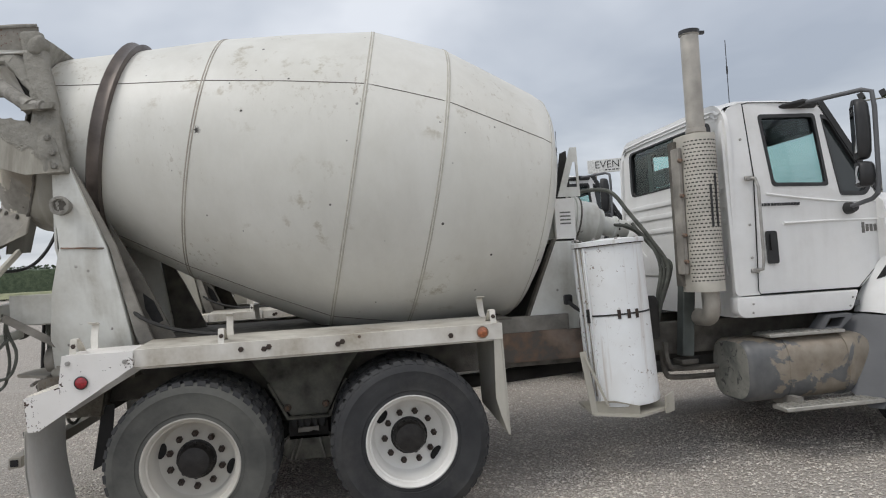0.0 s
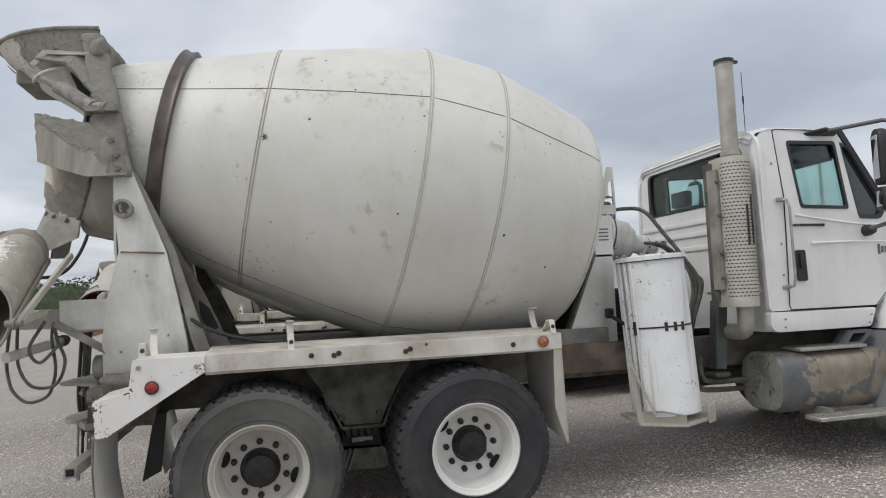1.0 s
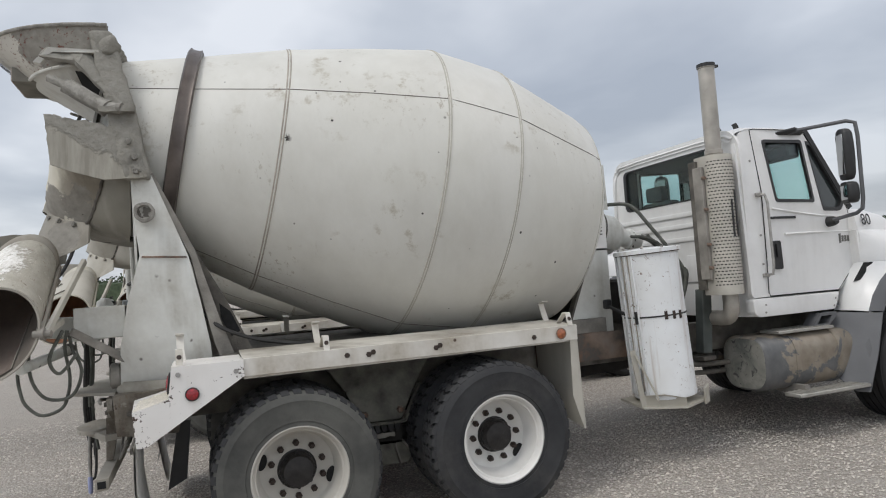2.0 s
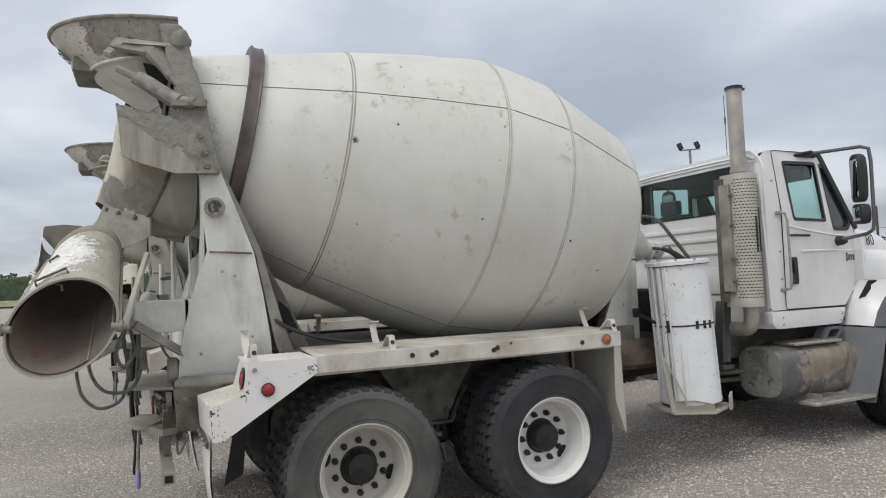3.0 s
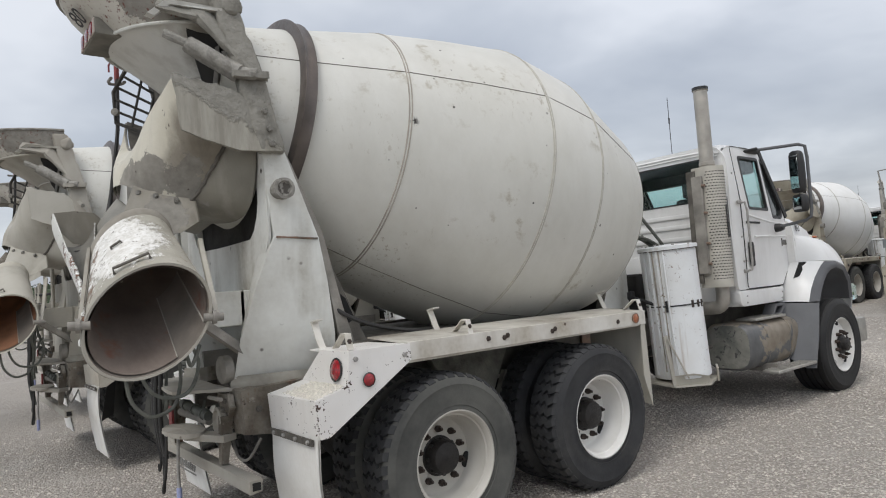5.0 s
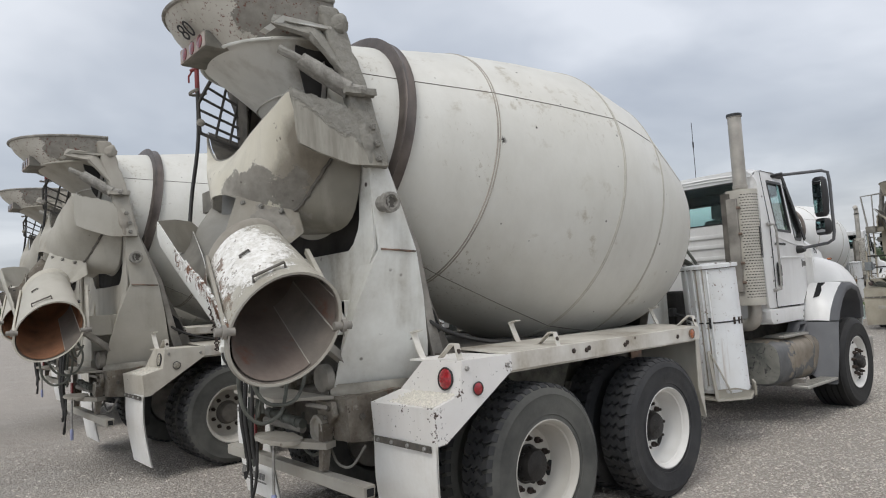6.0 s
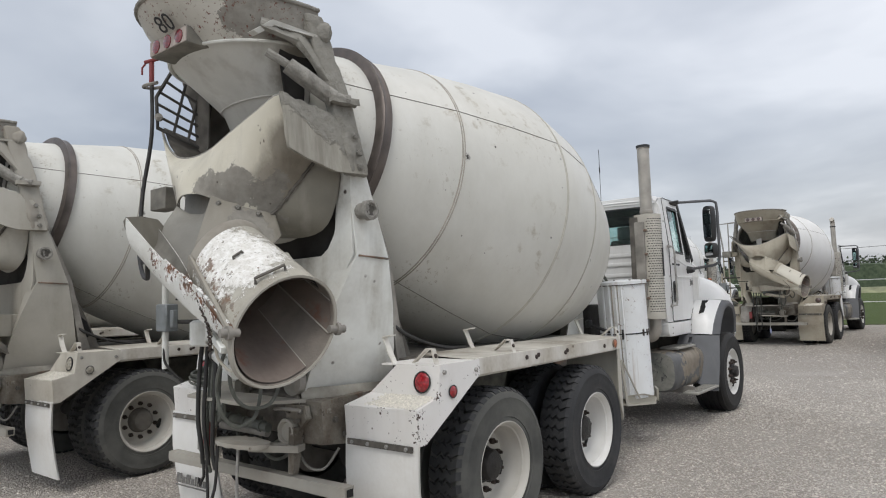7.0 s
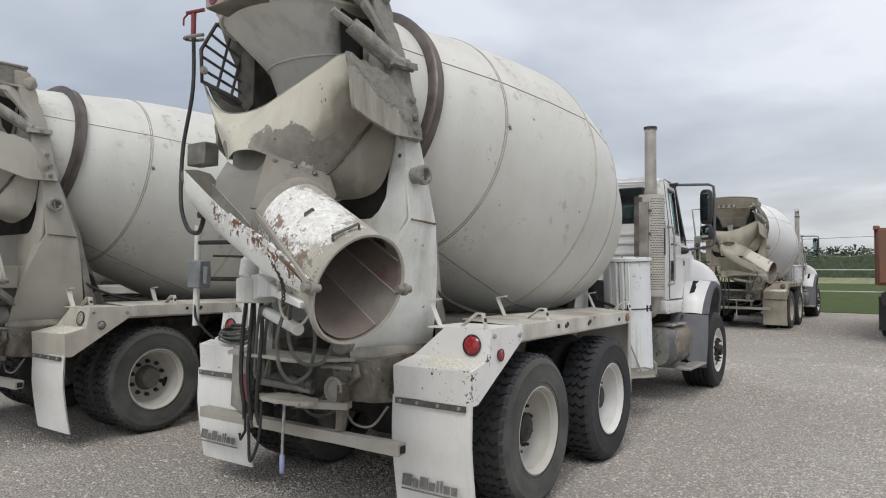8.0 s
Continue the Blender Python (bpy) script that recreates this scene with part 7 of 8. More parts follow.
            bm.faces.new([bm.verts.new((p + e * a * 0.0095 + Vector((0, 0, z + b * 0.0045)))) for a, b in ((-1, -1), (1, -1), (1, 1), (-1, 1))])
    tagged(part("perforation", bm, M["dark"], gd, smooth=0), kind="stuff")
    for q, za, zb in ((total * 0.50, 1.80, 2.12), (total * 0.57, 1.80, 2.20)):
        p, e = along(q)
        nrm = Vector((e.y, -e.x, 0))
        if nrm.dot(p - Vector((3.73, -0.85, 0))) < 0:
            nrm = -nrm
        p = p + nrm * 0.003
        part("guard_slit", slab([p + e * a * 0.008 + Vector((0, 0, z)) for a, z in ((-1, za), (1, za), (1, zb), (-1, zb))], nrm * 0.006), M["black"], gd)
    part("guard_mount", box(3.56, 3.595, -0.87, -0.76, 1.45, 2.42), M["dirtysteel"], truck, "rusty muffler mounting channel", bevel=0.006)
    # added dark strip for the shadow between guard and mounting channel
    part("mount_shade", box(3.575, 3.625, -0.79, -0.70, 1.36, 2.48), M["grime"], truck)
    for z in (1.55, 1.75, 2.05, 2.32):
        bolt(truck, (3.57, -0.87, z), (0, -1, 0), 0.018, 0.03, "frame")
    part("exhaust_elbow", pipe([(3.745, -0.88, 1.34), (3.748, -0.88, 1.22), (3.752, -0.865, 1.155), (3.757, -0.82, 1.115), (3.765, -0.74, 1.105), (3.775, -0.60, 1.105)], 0.066, 20, None, 5), M["stack"], truck, "dull exhaust elbow pipe")
    part("muffler_leg", beam((3.71, -0.60, 1.36), (3.66, -0.60, 0.80), 0.10, 0.10, (0, 1, 0)), M["slate"], truck, bevel=0.006)
    part("rail_flange", box(2.05, 2.95, -0.505, -0.478, 0.84, 1.07), M["frame"], truck)


def build_cab(truck, v):
    ys = 0.962
    cab = empty("cab")
    cab.parent = truck
    tagged(cab, "white conventional truck cab")
    # side skins with window openings
    side = rounded([(3.905, 1.265), (3.905, 2.60), (4.02, 2.755), (4.84, 2.772), (5.31, 2.03), (5.36, 1.70), (5.31, 1.45), (5.06, 1.265)], [0.05, 0.12, 0.10, 0.10, 0.06, 0.10, 0.10, 0.02])
    win = rounded([(4.23, 2.655), (4.785, 2.672), (4.825, 2.080), (4.28, 2.085)], 0.035)
    vent = rounded([(4.840, 2.665), (4.895, 2.655), (5.255, 2.075), (5.185, 1.995), (4.925, 2.0)], [0.01, 0.03, 0.04, 0.05, 0.03])

    def yat(x, z):
        """The side leans in a little above the belt and towards the front."""
        return ys - max(0.0, z - 2.0) * 0.10 - max(0.0, x - 4.25) * 0.13

    for s in (-1, 1):
        def P(pts, off=0.0):
            return [(x, s * (yat(x, z) + off), z) for x, z in pts]
        part("side_panel", holed(P(side), [P(win), P(vent)], (0, -s * 0.035, 0)), v["cab"], cab, "white cab side with the door")
        part("door_glass", slab(P(win, -0.022), (0, -s * 0.005, 0)), M["glass"], cab)
        part("vent_glass", slab(P(vent, -0.022), (0, -s * 0.005, 0)), M["tinted"], cab)
        for w, d in ((win, 0.030), (vent, 0.030)):
            part("window_seal", holed(P(w, 0.004), [P(shrink(w, d), 0.004)], (0, -s * 0.03, 0)), M["black"], cab)
        # door cut line, belt crease, sill, lettering
        cut = [(4.115, 2.74), (4.133, 2.18), (4.105, 1.60), (4.094, 1.30), (4.11, 1.270), (5.04, 1.262)]
        part("door_gap", pipe(P(cut, 0.0005), 0.0045, 5), M["dark"], cab)
        cut = [(4.115, 2.74), (4.16, 2.752), (4.82, 2.764), (5.285, 2.02), (5.335, 1.70), (5.285, 1.46), (5.04, 1.262)]
        part("door_gap", pipe(P(cut, 0.0005), 0.0035, 5), M["dark"], cab)
        part("belt_crease", pipe(P([(4.36, 1.80), (4.8, 1.805), (5.30, 1.80)], -0.005), 0.012, 6), v["cab"], cab)
        part("belt_crease", pipe(P([(4.22, 2.03), (4.5, 1.995), (4.9, 1.955), (5.30, 1.945)], -0.006), 0.011, 6), v["cab"], cab)
        sill = rounded([(3.905, 1.257), (3.905, 1.14), (3.95, 1.098), (4.95, 1.090), (5.03, 1.247)], 0.03)
        part("cab_sill", slab(P(sill, 0.012), (0, -s * 0.10, 0)), v["cab"], cab, bevel=0.012, seg=2)
        for x, z in ((4.035, 1.20), (4.03, 1.135), (4.96, 1.19), (4.93, 1.125)):
            bolt(cab, (x, s * (yat(x, z) + 0.012), z), (0, s, 0), 0.009, 0.007, "zinc", "rivet")
        for z in (2.46, 1.55, 1.80):
            bolt(cab, (4.06, s * yat(4.06, z), z), (0, s, 0), 0.011, 0.008, "zinc", "rivet")
        hd = part("door_handle", slab(P(rounded([(4.185, 1.745), (4.283, 1.745), (4.290, 1.495), (4.192, 1.495)], 0.02), 0.004), (0, -s * 0.01, 0)), M["black"], cab, "black recessed door handle")
        part("handle_pull", slab(P(rounded([(4.215, 1.72), (4.262, 1.72), (4.265, 1.60), (4.218, 1.60)], 0.012), 0.006), (0, s * 0.010, 0)), M["black"], hd)
        grab = pipe([(4.08, s * (ys - 0.02), 2.155), (4.105, s * (ys + 0.04), 2.15), (4.12, s * (ys + 0.05), 2.08), (4.12, s * (ys + 0.055), 1.53), (4.11, s * (ys + 0.05), 1.46), (4.085, s * (ys - 0.01), 1.452)], 0.012, 8)
        gr = part("grab_rail", grab, M["zinc"], cab, "grey tubular grab rail")
        for z in (2.155, 1.452):
            part("grab_foot", box(4.045, 4.115, s * ys - 0.014, s * ys + 0.014, z - 0.018, z + 0.018), M["zinc"], gr, bevel=0.006)
        # maker's and model lettering as bars
        bm = bmesh.new()
        x = 4.173
        for i in range(13):
            w = 0.012 if i in (0, 6) else 0.021
            y = s * yat(x, 1.94)
            add_box(bm, x, x + w, y - 0.002, y + 0.002, 1.936, 1.958)
            x += w + 0.0075
        part("maker_lettering", bm, M["blackprint"], cab)
        bm = bmesh.new()
        for i in range(4):
            x = 5.115 + 0.041 * i
            y = s * yat(x + 0.014, 1.7)
            add_box(bm, x, x + 0.028, y - 0.003, y + 0.003, 1.705 - (0.012 if i == 0 else 0), 1.762 + (0.018 if i == 0 else 0))
        part("model_lettering", bm, M["print"], cab)
        # mirrors
        ym = s * 1.30
        arm = [(4.60, s * 0.85, 2.725), (4.66, s * 0.92, 2.740), (4.85, s * 1.25, 2.745), (4.888, ym, 2.72), (4.892, ym + s * 0.01, 2.60), (4.882, ym + s * 0.01, 2.05), (4.875, ym, 1.97), (4.88, s * 1.24, 1.935), (4.97, s * 0.93, 1.905)]
        mr = part("mirror_arm", pipe(arm, 0.017, 10), M["greyplastic"], cab, "dark tubular mirror arm")
        part("arm_base", lathe([(0, 0.05), (0.06, 0.045), (0.10, 0.03)], (4.985, s * 0.855, 1.895), (0, s, 0), 14, None, True, True), M["black"], mr)
        part("arm_roof_base", slab([(4.44, s * 0.86, 2.70), (4.80, s * 0.815, 2.71), (4.80, s * 0.86, 2.735), (4.62, s * 0.93, 2.735)], (0, 0, 0.035)), M["black"], mr, bevel=0.01)
        hm = pose(4.825, s * 1.225, 2.452, 0, 0, s * 28)
        bm = bmesh.new()
        egg = [(math.cos(2 * math.pi * i / 20), math.sin(2 * math.pi * i / 20)) for i in range(20)]
        rows = [[hm @ Vector((max(-0.035, c * 0.075 * k), q * 0.088 * k, z)) for c, q in egg] for z, k in ((-0.222, 0.55), (-0.21, 0.75), (-0.17, 0.92), (-0.05, 1.0), (0.08, 1.0), (0.18, 0.92), (0.21, 0.74), (0.222, 0.5))]
        vs = quad_skin(bm, rows, True)
        bm.faces.new(vs[0][::-1])
        bm.faces.new(vs[-1])
        head = part("mirror_head", bm, M["black"], cab, "tall black oval mirror head", smooth=50)
        part("mirror_face", box(-0.040, -0.036, -0.062, 0.062, -0.175, 0.175, m=hm), M["mirror"], head, bevel=0.001)
        hm = pose(4.825, s * 1.225, 2.118, 0, 0, s * 28)
        bm = bmesh.new()
        rows = [[hm @ Vector((max(-0.035, c * 0.085 * k), q * 0.088 * k, z)) for c, q in egg] for z, k in ((-0.092, 0.55), (-0.085, 0.80), (-0.06, 0.95), (0.0, 1.0), (0.06, 0.95), (0.085, 0.80), (0.092, 0.55))]
        vs = quad_skin(bm, rows, True)
        bm.faces.new(vs[0][::-1])
        bm.faces.new(vs[-1])
        head = part("convex_mirror", bm, M["black"], cab, "small rounded black convex mirror", smooth=50)
        rows = [[hm @ Vector((-0.037 - 0.006 * (1 - (y / 0.062) ** 2) * (1 - (z / 0.062) ** 2), y, z)) for y in (-0.062, -0.04, 0.0, 0.04, 0.062)] for z in (-0.062, -0.04, 0.0, 0.04, 0.062)]
        bm = bmesh.new()
        quad_skin(bm, rows)
        part("mirror_face", bm, M["mirror"], head, smooth=60)
    # rear wall with window and pressed ribs
    yb = 0.945
    rear = rounded([(-yb, 1.10), (-yb, 2.62), (-yb + 0.12, 2.765), (yb - 0.12, 2.765), (yb, 2.62), (yb, 1.10)], [0.05, 0.12, 0.1, 0.1, 0.12, 0.05])
    rwin = rounded([(-0.74, 2.645), (0.74, 2.645), (0.74, 2.20), (-0.74, 2.20)], 0.08)
    part("rear_wall", holed([(3.93, y, z) for y, z in rear], [[(3.93, y, z) for y, z in rwin]], (0.03, 0, 0)), v["cab"], cab, "white ribbed cab back with a wide window")
    part("rear_glass", slab([(3.948, y, z) for y, z in rwin], (0.005, 0, 0)), M["glass"], cab)
    part("window_seal", holed([(3.926, y, z) for y, z in rwin], [[(3.926, y, z) for y, z in shrink(rwin, 0.035)]], (0.03, 0, 0)), M["black"], cab)
    for z, h in ((2.075, 0.022), (1.965, 0.022), (1.835, 0.022)):
        bm = slab([(3.93, -0.90, z - h), (3.93, 0.90, z - h), (3.93, 0.89, z + h), (3.93, -0.89, z + h)], (-0.014, 0, 0))
        part("pressed_rib", bm, v["cab"], cab, bevel=0.009, seg=2)
    for y in (-0.5, 0.5):
        o = [(3.93, y - 0.36, 1.42), (3.93, y - 0.30, 1.68), (3.93, y - 0.12, 1.68), (3.93, y - 0.02, 1.60), (3.93, y + 0.1, 1.68), (3.93, y + 0.32, 1.68), (3.93, y + 0.36, 1.42)]
        part("pressed_panel", slab(o, (-0.014, 0, 0)), v["cab"], cab, bevel=0.009, seg=2)
    # roof, windscreen, cowl, floor
    rows = []
    for x, zc, w in ((3.915, 2.715, 0.85), (3.96, 2.762, 0.862), (4.10, 2.795, 0.862), (4.45, 2.803, 0.845), (4.75, 2.798, 0.805), (4.87, 2.775, 0.785)):
        rows.append([(x, y * w, zc - (0.045 if abs(y) > 0.99 else 0.012 if abs(y) > 0.9 else 0.0)) for y in (-1.035, -1.0, -0.93, -0.5, 0, 0.5, 0.93, 1.0, 1.035)])
    bm = bmesh.new()
    quad_skin(bm, rows)
    quad_skin(bm, [[(p[0], p[1] * 0.97, p[2] - 0.03) for p in r] for r in rows])
    part("cab_roof", bm, v["cab"], cab, "white cab roof", smooth=50)
    part("windscreen", slab([(4.865, -0.77, 2.755), (4.865, 0.77, 2.755), (5.34, 0.79, 2.02), (5.34, -0.79, 2.02)], (0.005, 0, 0.004)), M["glass"], cab)
    for y in (-0.795, 0.795):
        part("windscreen_pillar", beam((4.85, y, 2.775), (5.325, y * 1.02, 2.02), 0.05, 0.05), M["black"], cab)
    part("firewall", box(5.28, 5.31, -0.80, 0.80, 1.15, 2.02), M["interior"], cab)
    part("cab_floor", box(3.96, 5.05, -0.84, 0.84, 1.12, 1.16), M["interior"], cab)
    part("headliner", box(3.97, 4.83, -0.76, 0.76, 2.64, 2.735), M["interior"], cab)
    part("overhead_console", box(4.68, 4.84, -0.76, 0.76, 2.52, 2.68), M["interior"], cab, bevel=0.02)
    for y in (-0.84, 0.84):
        part("rear_pillar_trim", box(3.965, 4.17, y - 0.02, y + 0.02, 1.3, 2.70), M["interior"], cab)
    part("dashboard", box(5.05, 5.27, -0.79, 0.79, 1.72, 2.03), M["interior"], cab, bevel=0.03)
    part("steering_wheel", pipe([(4.93 + 0.07 * math.sin(a), 0.42 + 0.22 * math.cos(a), 2.0 + 0.20 * math.sin(a)) for a in (2 * math.pi * i / 24 for i in range(25))], 0.014, 6), M["black"], cab)
    for y in (-0.45, 0.45):
        part("seat_back", box(4.10, 4.24, y - 0.24, y + 0.24, 1.55, 2.28), M["seat"], cab, "grey cloth cab seat back", bevel=0.05, seg=2)
        part("head_rest", box(4.08, 4.17, y - 0.13, y + 0.13, 2.28, 2.44), M["seat"], cab, bevel=0.03, seg=2)
        part("seat_base", box(4.12, 4.62, y - 0.25, y + 0.25, 1.40, 1.56), M["seat"], cab, bevel=0.05, seg=2)
    part("antenna", rod((4.69, 0.145, 2.79), (4.69, 0.145, 3.60), 0.004, 5), M["black"], truck, "thin black whip antenna")
    part("antenna_coil", rod((4.69, 0.145, 3.28), (4.69, 0.145, 3.35), 0.009, 6), M["black"], truck)

    # hood and front fenders
    rows = []
    for x, w, z in ((5.275, 0.79, 2.04), (5.295, 0.885, 2.04), (5.55, 0.85, 2.025), (5.89, 0.79, 1.965), (6.10, 0.73, 1.90), (6.25, 0.67, 1.81), (6.40, 0.60, 1.68), (6.50, 0.52, 1.50), (6.55, 0.48, 1.30), (6.57, 0.48, 0.80)):
        rows.append([(x, s * w * f, z0) for s, f, z0 in ((-1, 1.04, 0.85), (-1, 1.04, z - 0.30), (-1, 1.0, z - 0.10), (-1, 0.88, z - 0.015), (-1, 0.4, z + 0.01), (1, 0.4, z + 0.01), (1, 0.88, z - 0.015), (1, 1.0, z - 0.10), (1, 1.04, z - 0.30), (1, 1.04, 0.85))])
    bm = bmesh.new()
    quad_skin(bm, rows)
    part("hood", bm, v["cab"], truck, "white sloping engine hood", smooth=50)
    part("bumper", box(6.62, 6.85, -0.98, 0.98, 0.45, 0.75), M["alu"], truck, "steel front bumper", bevel=0.03, seg=2)
    for s in (-1, 1):
        fl = mirror_y if s == 1 else (lambda b: b)
        # fender shell: an edge line over the wheel, rising in bands to the hood
        edge = [(5.285, -0.908, 1.505), (5.370, -1.030, 1.503), (5.470, -1.135, 1.498), (5.70, -1.155, 1.485), (5.93, -1.150, 1.430), (6.13, -1.120, 1.275), (6.29, -1.070, 1.040), (6.38, -1.000, 0.840)]
        crest = [(5.280, -0.905, 1.800), (5.370, -0.900, 1.802), (5.470, -0.890, 1.800), (5.70, -0.870, 1.790), (5.93, -0.845, 1.770), (6.13, -0.805, 1.700), (6.29, -0.740, 1.530), (6.42, -0.66, 1.30)]
        belly = [(0.0, 0.0), (0.045, 0.02), (0.095, 0.055), (0.13, 0.085), (0.13, 0.10), (0.11, 0.10), (0.08, 0.08), (0.06, 0.05)]
        rows = []
        for e, c, (by, bz) in zip(edge, crest, belly):
            e, c = Vector(e), Vector(c)
            mid = (e + c) / 2 + Vector((0, -by * 0.55, bz))
            row = [c + Vector((0, 0.24, 0.035)), c + Vector((0, 0.07, 0.018)), c]
            for f in (0.2, 0.4, 0.6, 0.8):
                row.append(c * (1 - f) ** 2 + mid * 2 * f * (1 - f) + e * f ** 2)
            rows.append(row + [e])
        bm = bmesh.new()
        quad_skin(bm, rows)
        quad_skin(bm, [[p + Vector((0, 0.014, -0.014)) for p in r] for r in rows])
        quad_skin(bm, [[r[-1], r[-1] + Vector((0, 0.014, -0.014))] for r in rows])
        quad_skin(bm, [rows[0], [Vector((5.290, -0.79, p.z)) for p in rows[0]]])
        part("front_fender", fl(bm), v["cab"], truck, "white front fender", smooth=50)
        if s == -1 and v["number"]:
            words("fleet_number", "80", 0.155, M["blackprint"], truck, pose(5.440, -0.887, 1.895, 81.5, 0, 8))
        # white panel behind the wheel, turned to the rear
        inner = [(5.052, -0.825, 1.066), (5.090, -0.835, 1.20), (5.165, -0.860, 1.34), (5.245, -0.885, 1.45), (5.286, -0.902, 1.498)]
        outer = [(5.080, -1.100, 1.060), (5.135, -1.108, 1.195), (5.235, -1.118, 1.325), (5.370, -1.126, 1.435), (5.470, -1.130, 1.490)]
        rows = []
        for a, b in zip(inner, outer):
            a, b = Vector(a), Vector(b)
            n = Vector((-0.7, -0.5, 0.2)) * 0.035
            rows.append([a + Vector((0.0, 0.05, 0)), a] + [a.lerp(b, f) + n * math.sin(math.pi * f) for f in (0.25, 0.5, 0.75)] + [b])
        bm = bmesh.new()
        quad_skin(bm, rows)
        quad_skin(bm, [[p + Vector((0.014, 0.006, 0)) for p in r] for r in rows])
        quad_skin(bm, [[p, p + Vector((0.014, 0.006, 0))] for p in rows[0]])
        panel = part("fender_panel", fl(bm), v["cab"], truck, "white panel behind the steer wheel", smooth=50)
        part("fender_vent", fl(slab([(5.298, -0.930, 1.490), (5.350, -0.988, 1.490), (5.190, -0.968, 1.335), (5.162, -0.915, 1.320)], (-0.020, -0.016, 0.006))), M["dark"], panel)
        part("panel_bead", fl(pipe([(5.050, -0.825, 1.064), (5.058, -0.97, 1.058), (5.080, -1.102, 1.056)], 0.006, 6)), M["dark"], panel)
        # dark flare round the arch, narrowing to the front
        crease = [(5.080, -1.100, 1.060), (5.135, -1.108, 1.195), (5.235, -1.118, 1.325), (5.370, -1.126, 1.435), (5.470, -1.132, 1.488), (5.70, -1.150, 1.478), (5.93, -1.145, 1.420), (6.13, -1.115, 1.268), (6.28, -1.065, 1.035)]
        arch = [(5.180, -1.170, 1.056), (5.235, -1.174, 1.17), (5.325, -1.176, 1.28), (5.440, -1.175, 1.365), (5.540, -1.172, 1.405), (5.70, -1.168, 1.430), (5.91, -1.155, 1.385), (6.10, -1.120, 1.245), (6.24, -1.070, 1.030)]
        rows = []
        for a, b in zip(crease, arch):
            a, b = Vector(a), Vector(b)
            c = Vector((5.60, b.y, 0.56))
            d = (c - b).normalized()
            rows.append([a, a.lerp(b, 0.5) + Vector((-0.006, -0.014, 0.004)), b, b + d * 0.02 + Vector((0, 0.012, 0)), b + d * 0.015 + Vector((0, 0.10, 0)), b - d * 0.01 + Vector((0, 0.55, 0))])
        bm = bmesh.new()
        quad_skin(bm, rows)
        part("fender_flare", fl(bm), M["greyplastic"], truck, "dark grey plastic fender flare", smooth=50)
        # dark splash panel behind the steer wheel
        bm = slab([(4.88, -0.76, 1.05), (5.050, -0.825, 1.055), (5.080, -1.098, 1.050), (5.175, -1.165, 1.050), (5.040, -1.188, 0.70), (4.885, -1.20, 0.375), (4.82, -1.12, 0.38), (4.80, -0.76, 0.60)], (0.02, 0.012, 0))
        part("splash_panel", fl(bm), M["greyplastic"], truck, "dark grey plastic splash panel", bevel=0.004)
        part("turn_lamp", fl(box(5.86, 5.93, -0.90, -0.85, 1.765, 1.795)), M["amber"], truck, "amber fender turn lamp", bevel=0.012)
        part("head_lamp", fl(box(6.55, 6.66, -0.98, -0.62, 0.98, 1.18)), M["glass"], truck, bevel=0.02)
        # fuel tank with straps and steps
        o = rounded([(-0.26, -0.24), (0.26, -0.24), (0.26, 0.24), (-0.26, 0.24)], 0.19, 8)
        cy, cz = -0.76, 0.69
        bm = bmesh.new()
        rows = [[(x, cy + y * q, cz + z * q) for y, z in o] for x, q in ((3.945, 0.90), (3.955, 0.96), (3.98, 1.0), (4.97, 1.0), (5.0, 0.96))]
        vs = quad_skin(bm, rows, True)
        bm.faces.new(vs[-1])
        ft = part("fuel_tank", fl(bm), M["fuel"], truck, "aluminium fuel tank with peeling dark paint", smooth=50)
        part("tank_end", fl(slab([(3.944, cy + y * 0.90, cz + z * 0.90) for y, z in o], (0.003, 0, 0))), M["fuel_end"], ft)
        for x in (4.29, 4.79):
            bm = bmesh.new()
            quad_skin(bm, [[(x + dx, cy + y * q, cz + z * q) for y, z in o] for dx, q in ((-0.025, 1.0), (-0.022, 1.025), (0.022, 1.025), (0.025, 1.0))], True)
            part("tank_strap", fl(bm), M["fuel"], ft)
        top = part("tank_step", fl(box(4.15, 4.79, -0.98, -0.76, 0.935, 0.960)), M["alu"], truck, "weathered aluminium tread step", bevel=0.004)
        bm = bmesh.new()
        for i in range(12):
            add_box(bm, 4.18 + 0.05 * i, 4.20 + 0.05 * i, -0.97, -0.77, 0.960, 0.966)
        part("step_tread", fl(bm), M["alu"], top)
        part("upper_step", fl(holed([(4.60, -0.93, 0.96), (4.70, -0.93, 1.07), (4.90, -0.93, 1.07), (4.90, -0.93, 1.04), (4.80, -0.93, 0.96)], [[(4.655, -0.93, 0.975), (4.71, -0.93, 1.045), (4.84, -0.93, 1.045), (4.79, -0.93, 0.975)]], (0, 0.12, 0))), M["greyplastic"], truck)
        part("tank_cap", fl(lathe([(0, 0.045), (0.05, 0.045), (0.055, 0.03)], (4.86, -0.80, 0.92), (0, 0, 1), 18, None, True, True)), M["zinc"], ft)
        low = part("lower_step", fl(box(4.09, 4.90, -1.20, -1.03, 0.425, 0.455)), M["alu"], truck, "weathered aluminium lower cab step", bevel=0.005)
        bm = bmesh.new()
        for i in range(14):
            add_box(bm, 4.12 + 0.054 * i, 4.14 + 0.054 * i, -1.19, -1.04, 0.455, 0.461)
        part("step_tread", fl(bm), M["alu"], low)
        part("step_hanger", fl(box(4.25, 4.30, -1.10, -0.80, 0.42, 0.50)), M["dirtysteel"], truck)


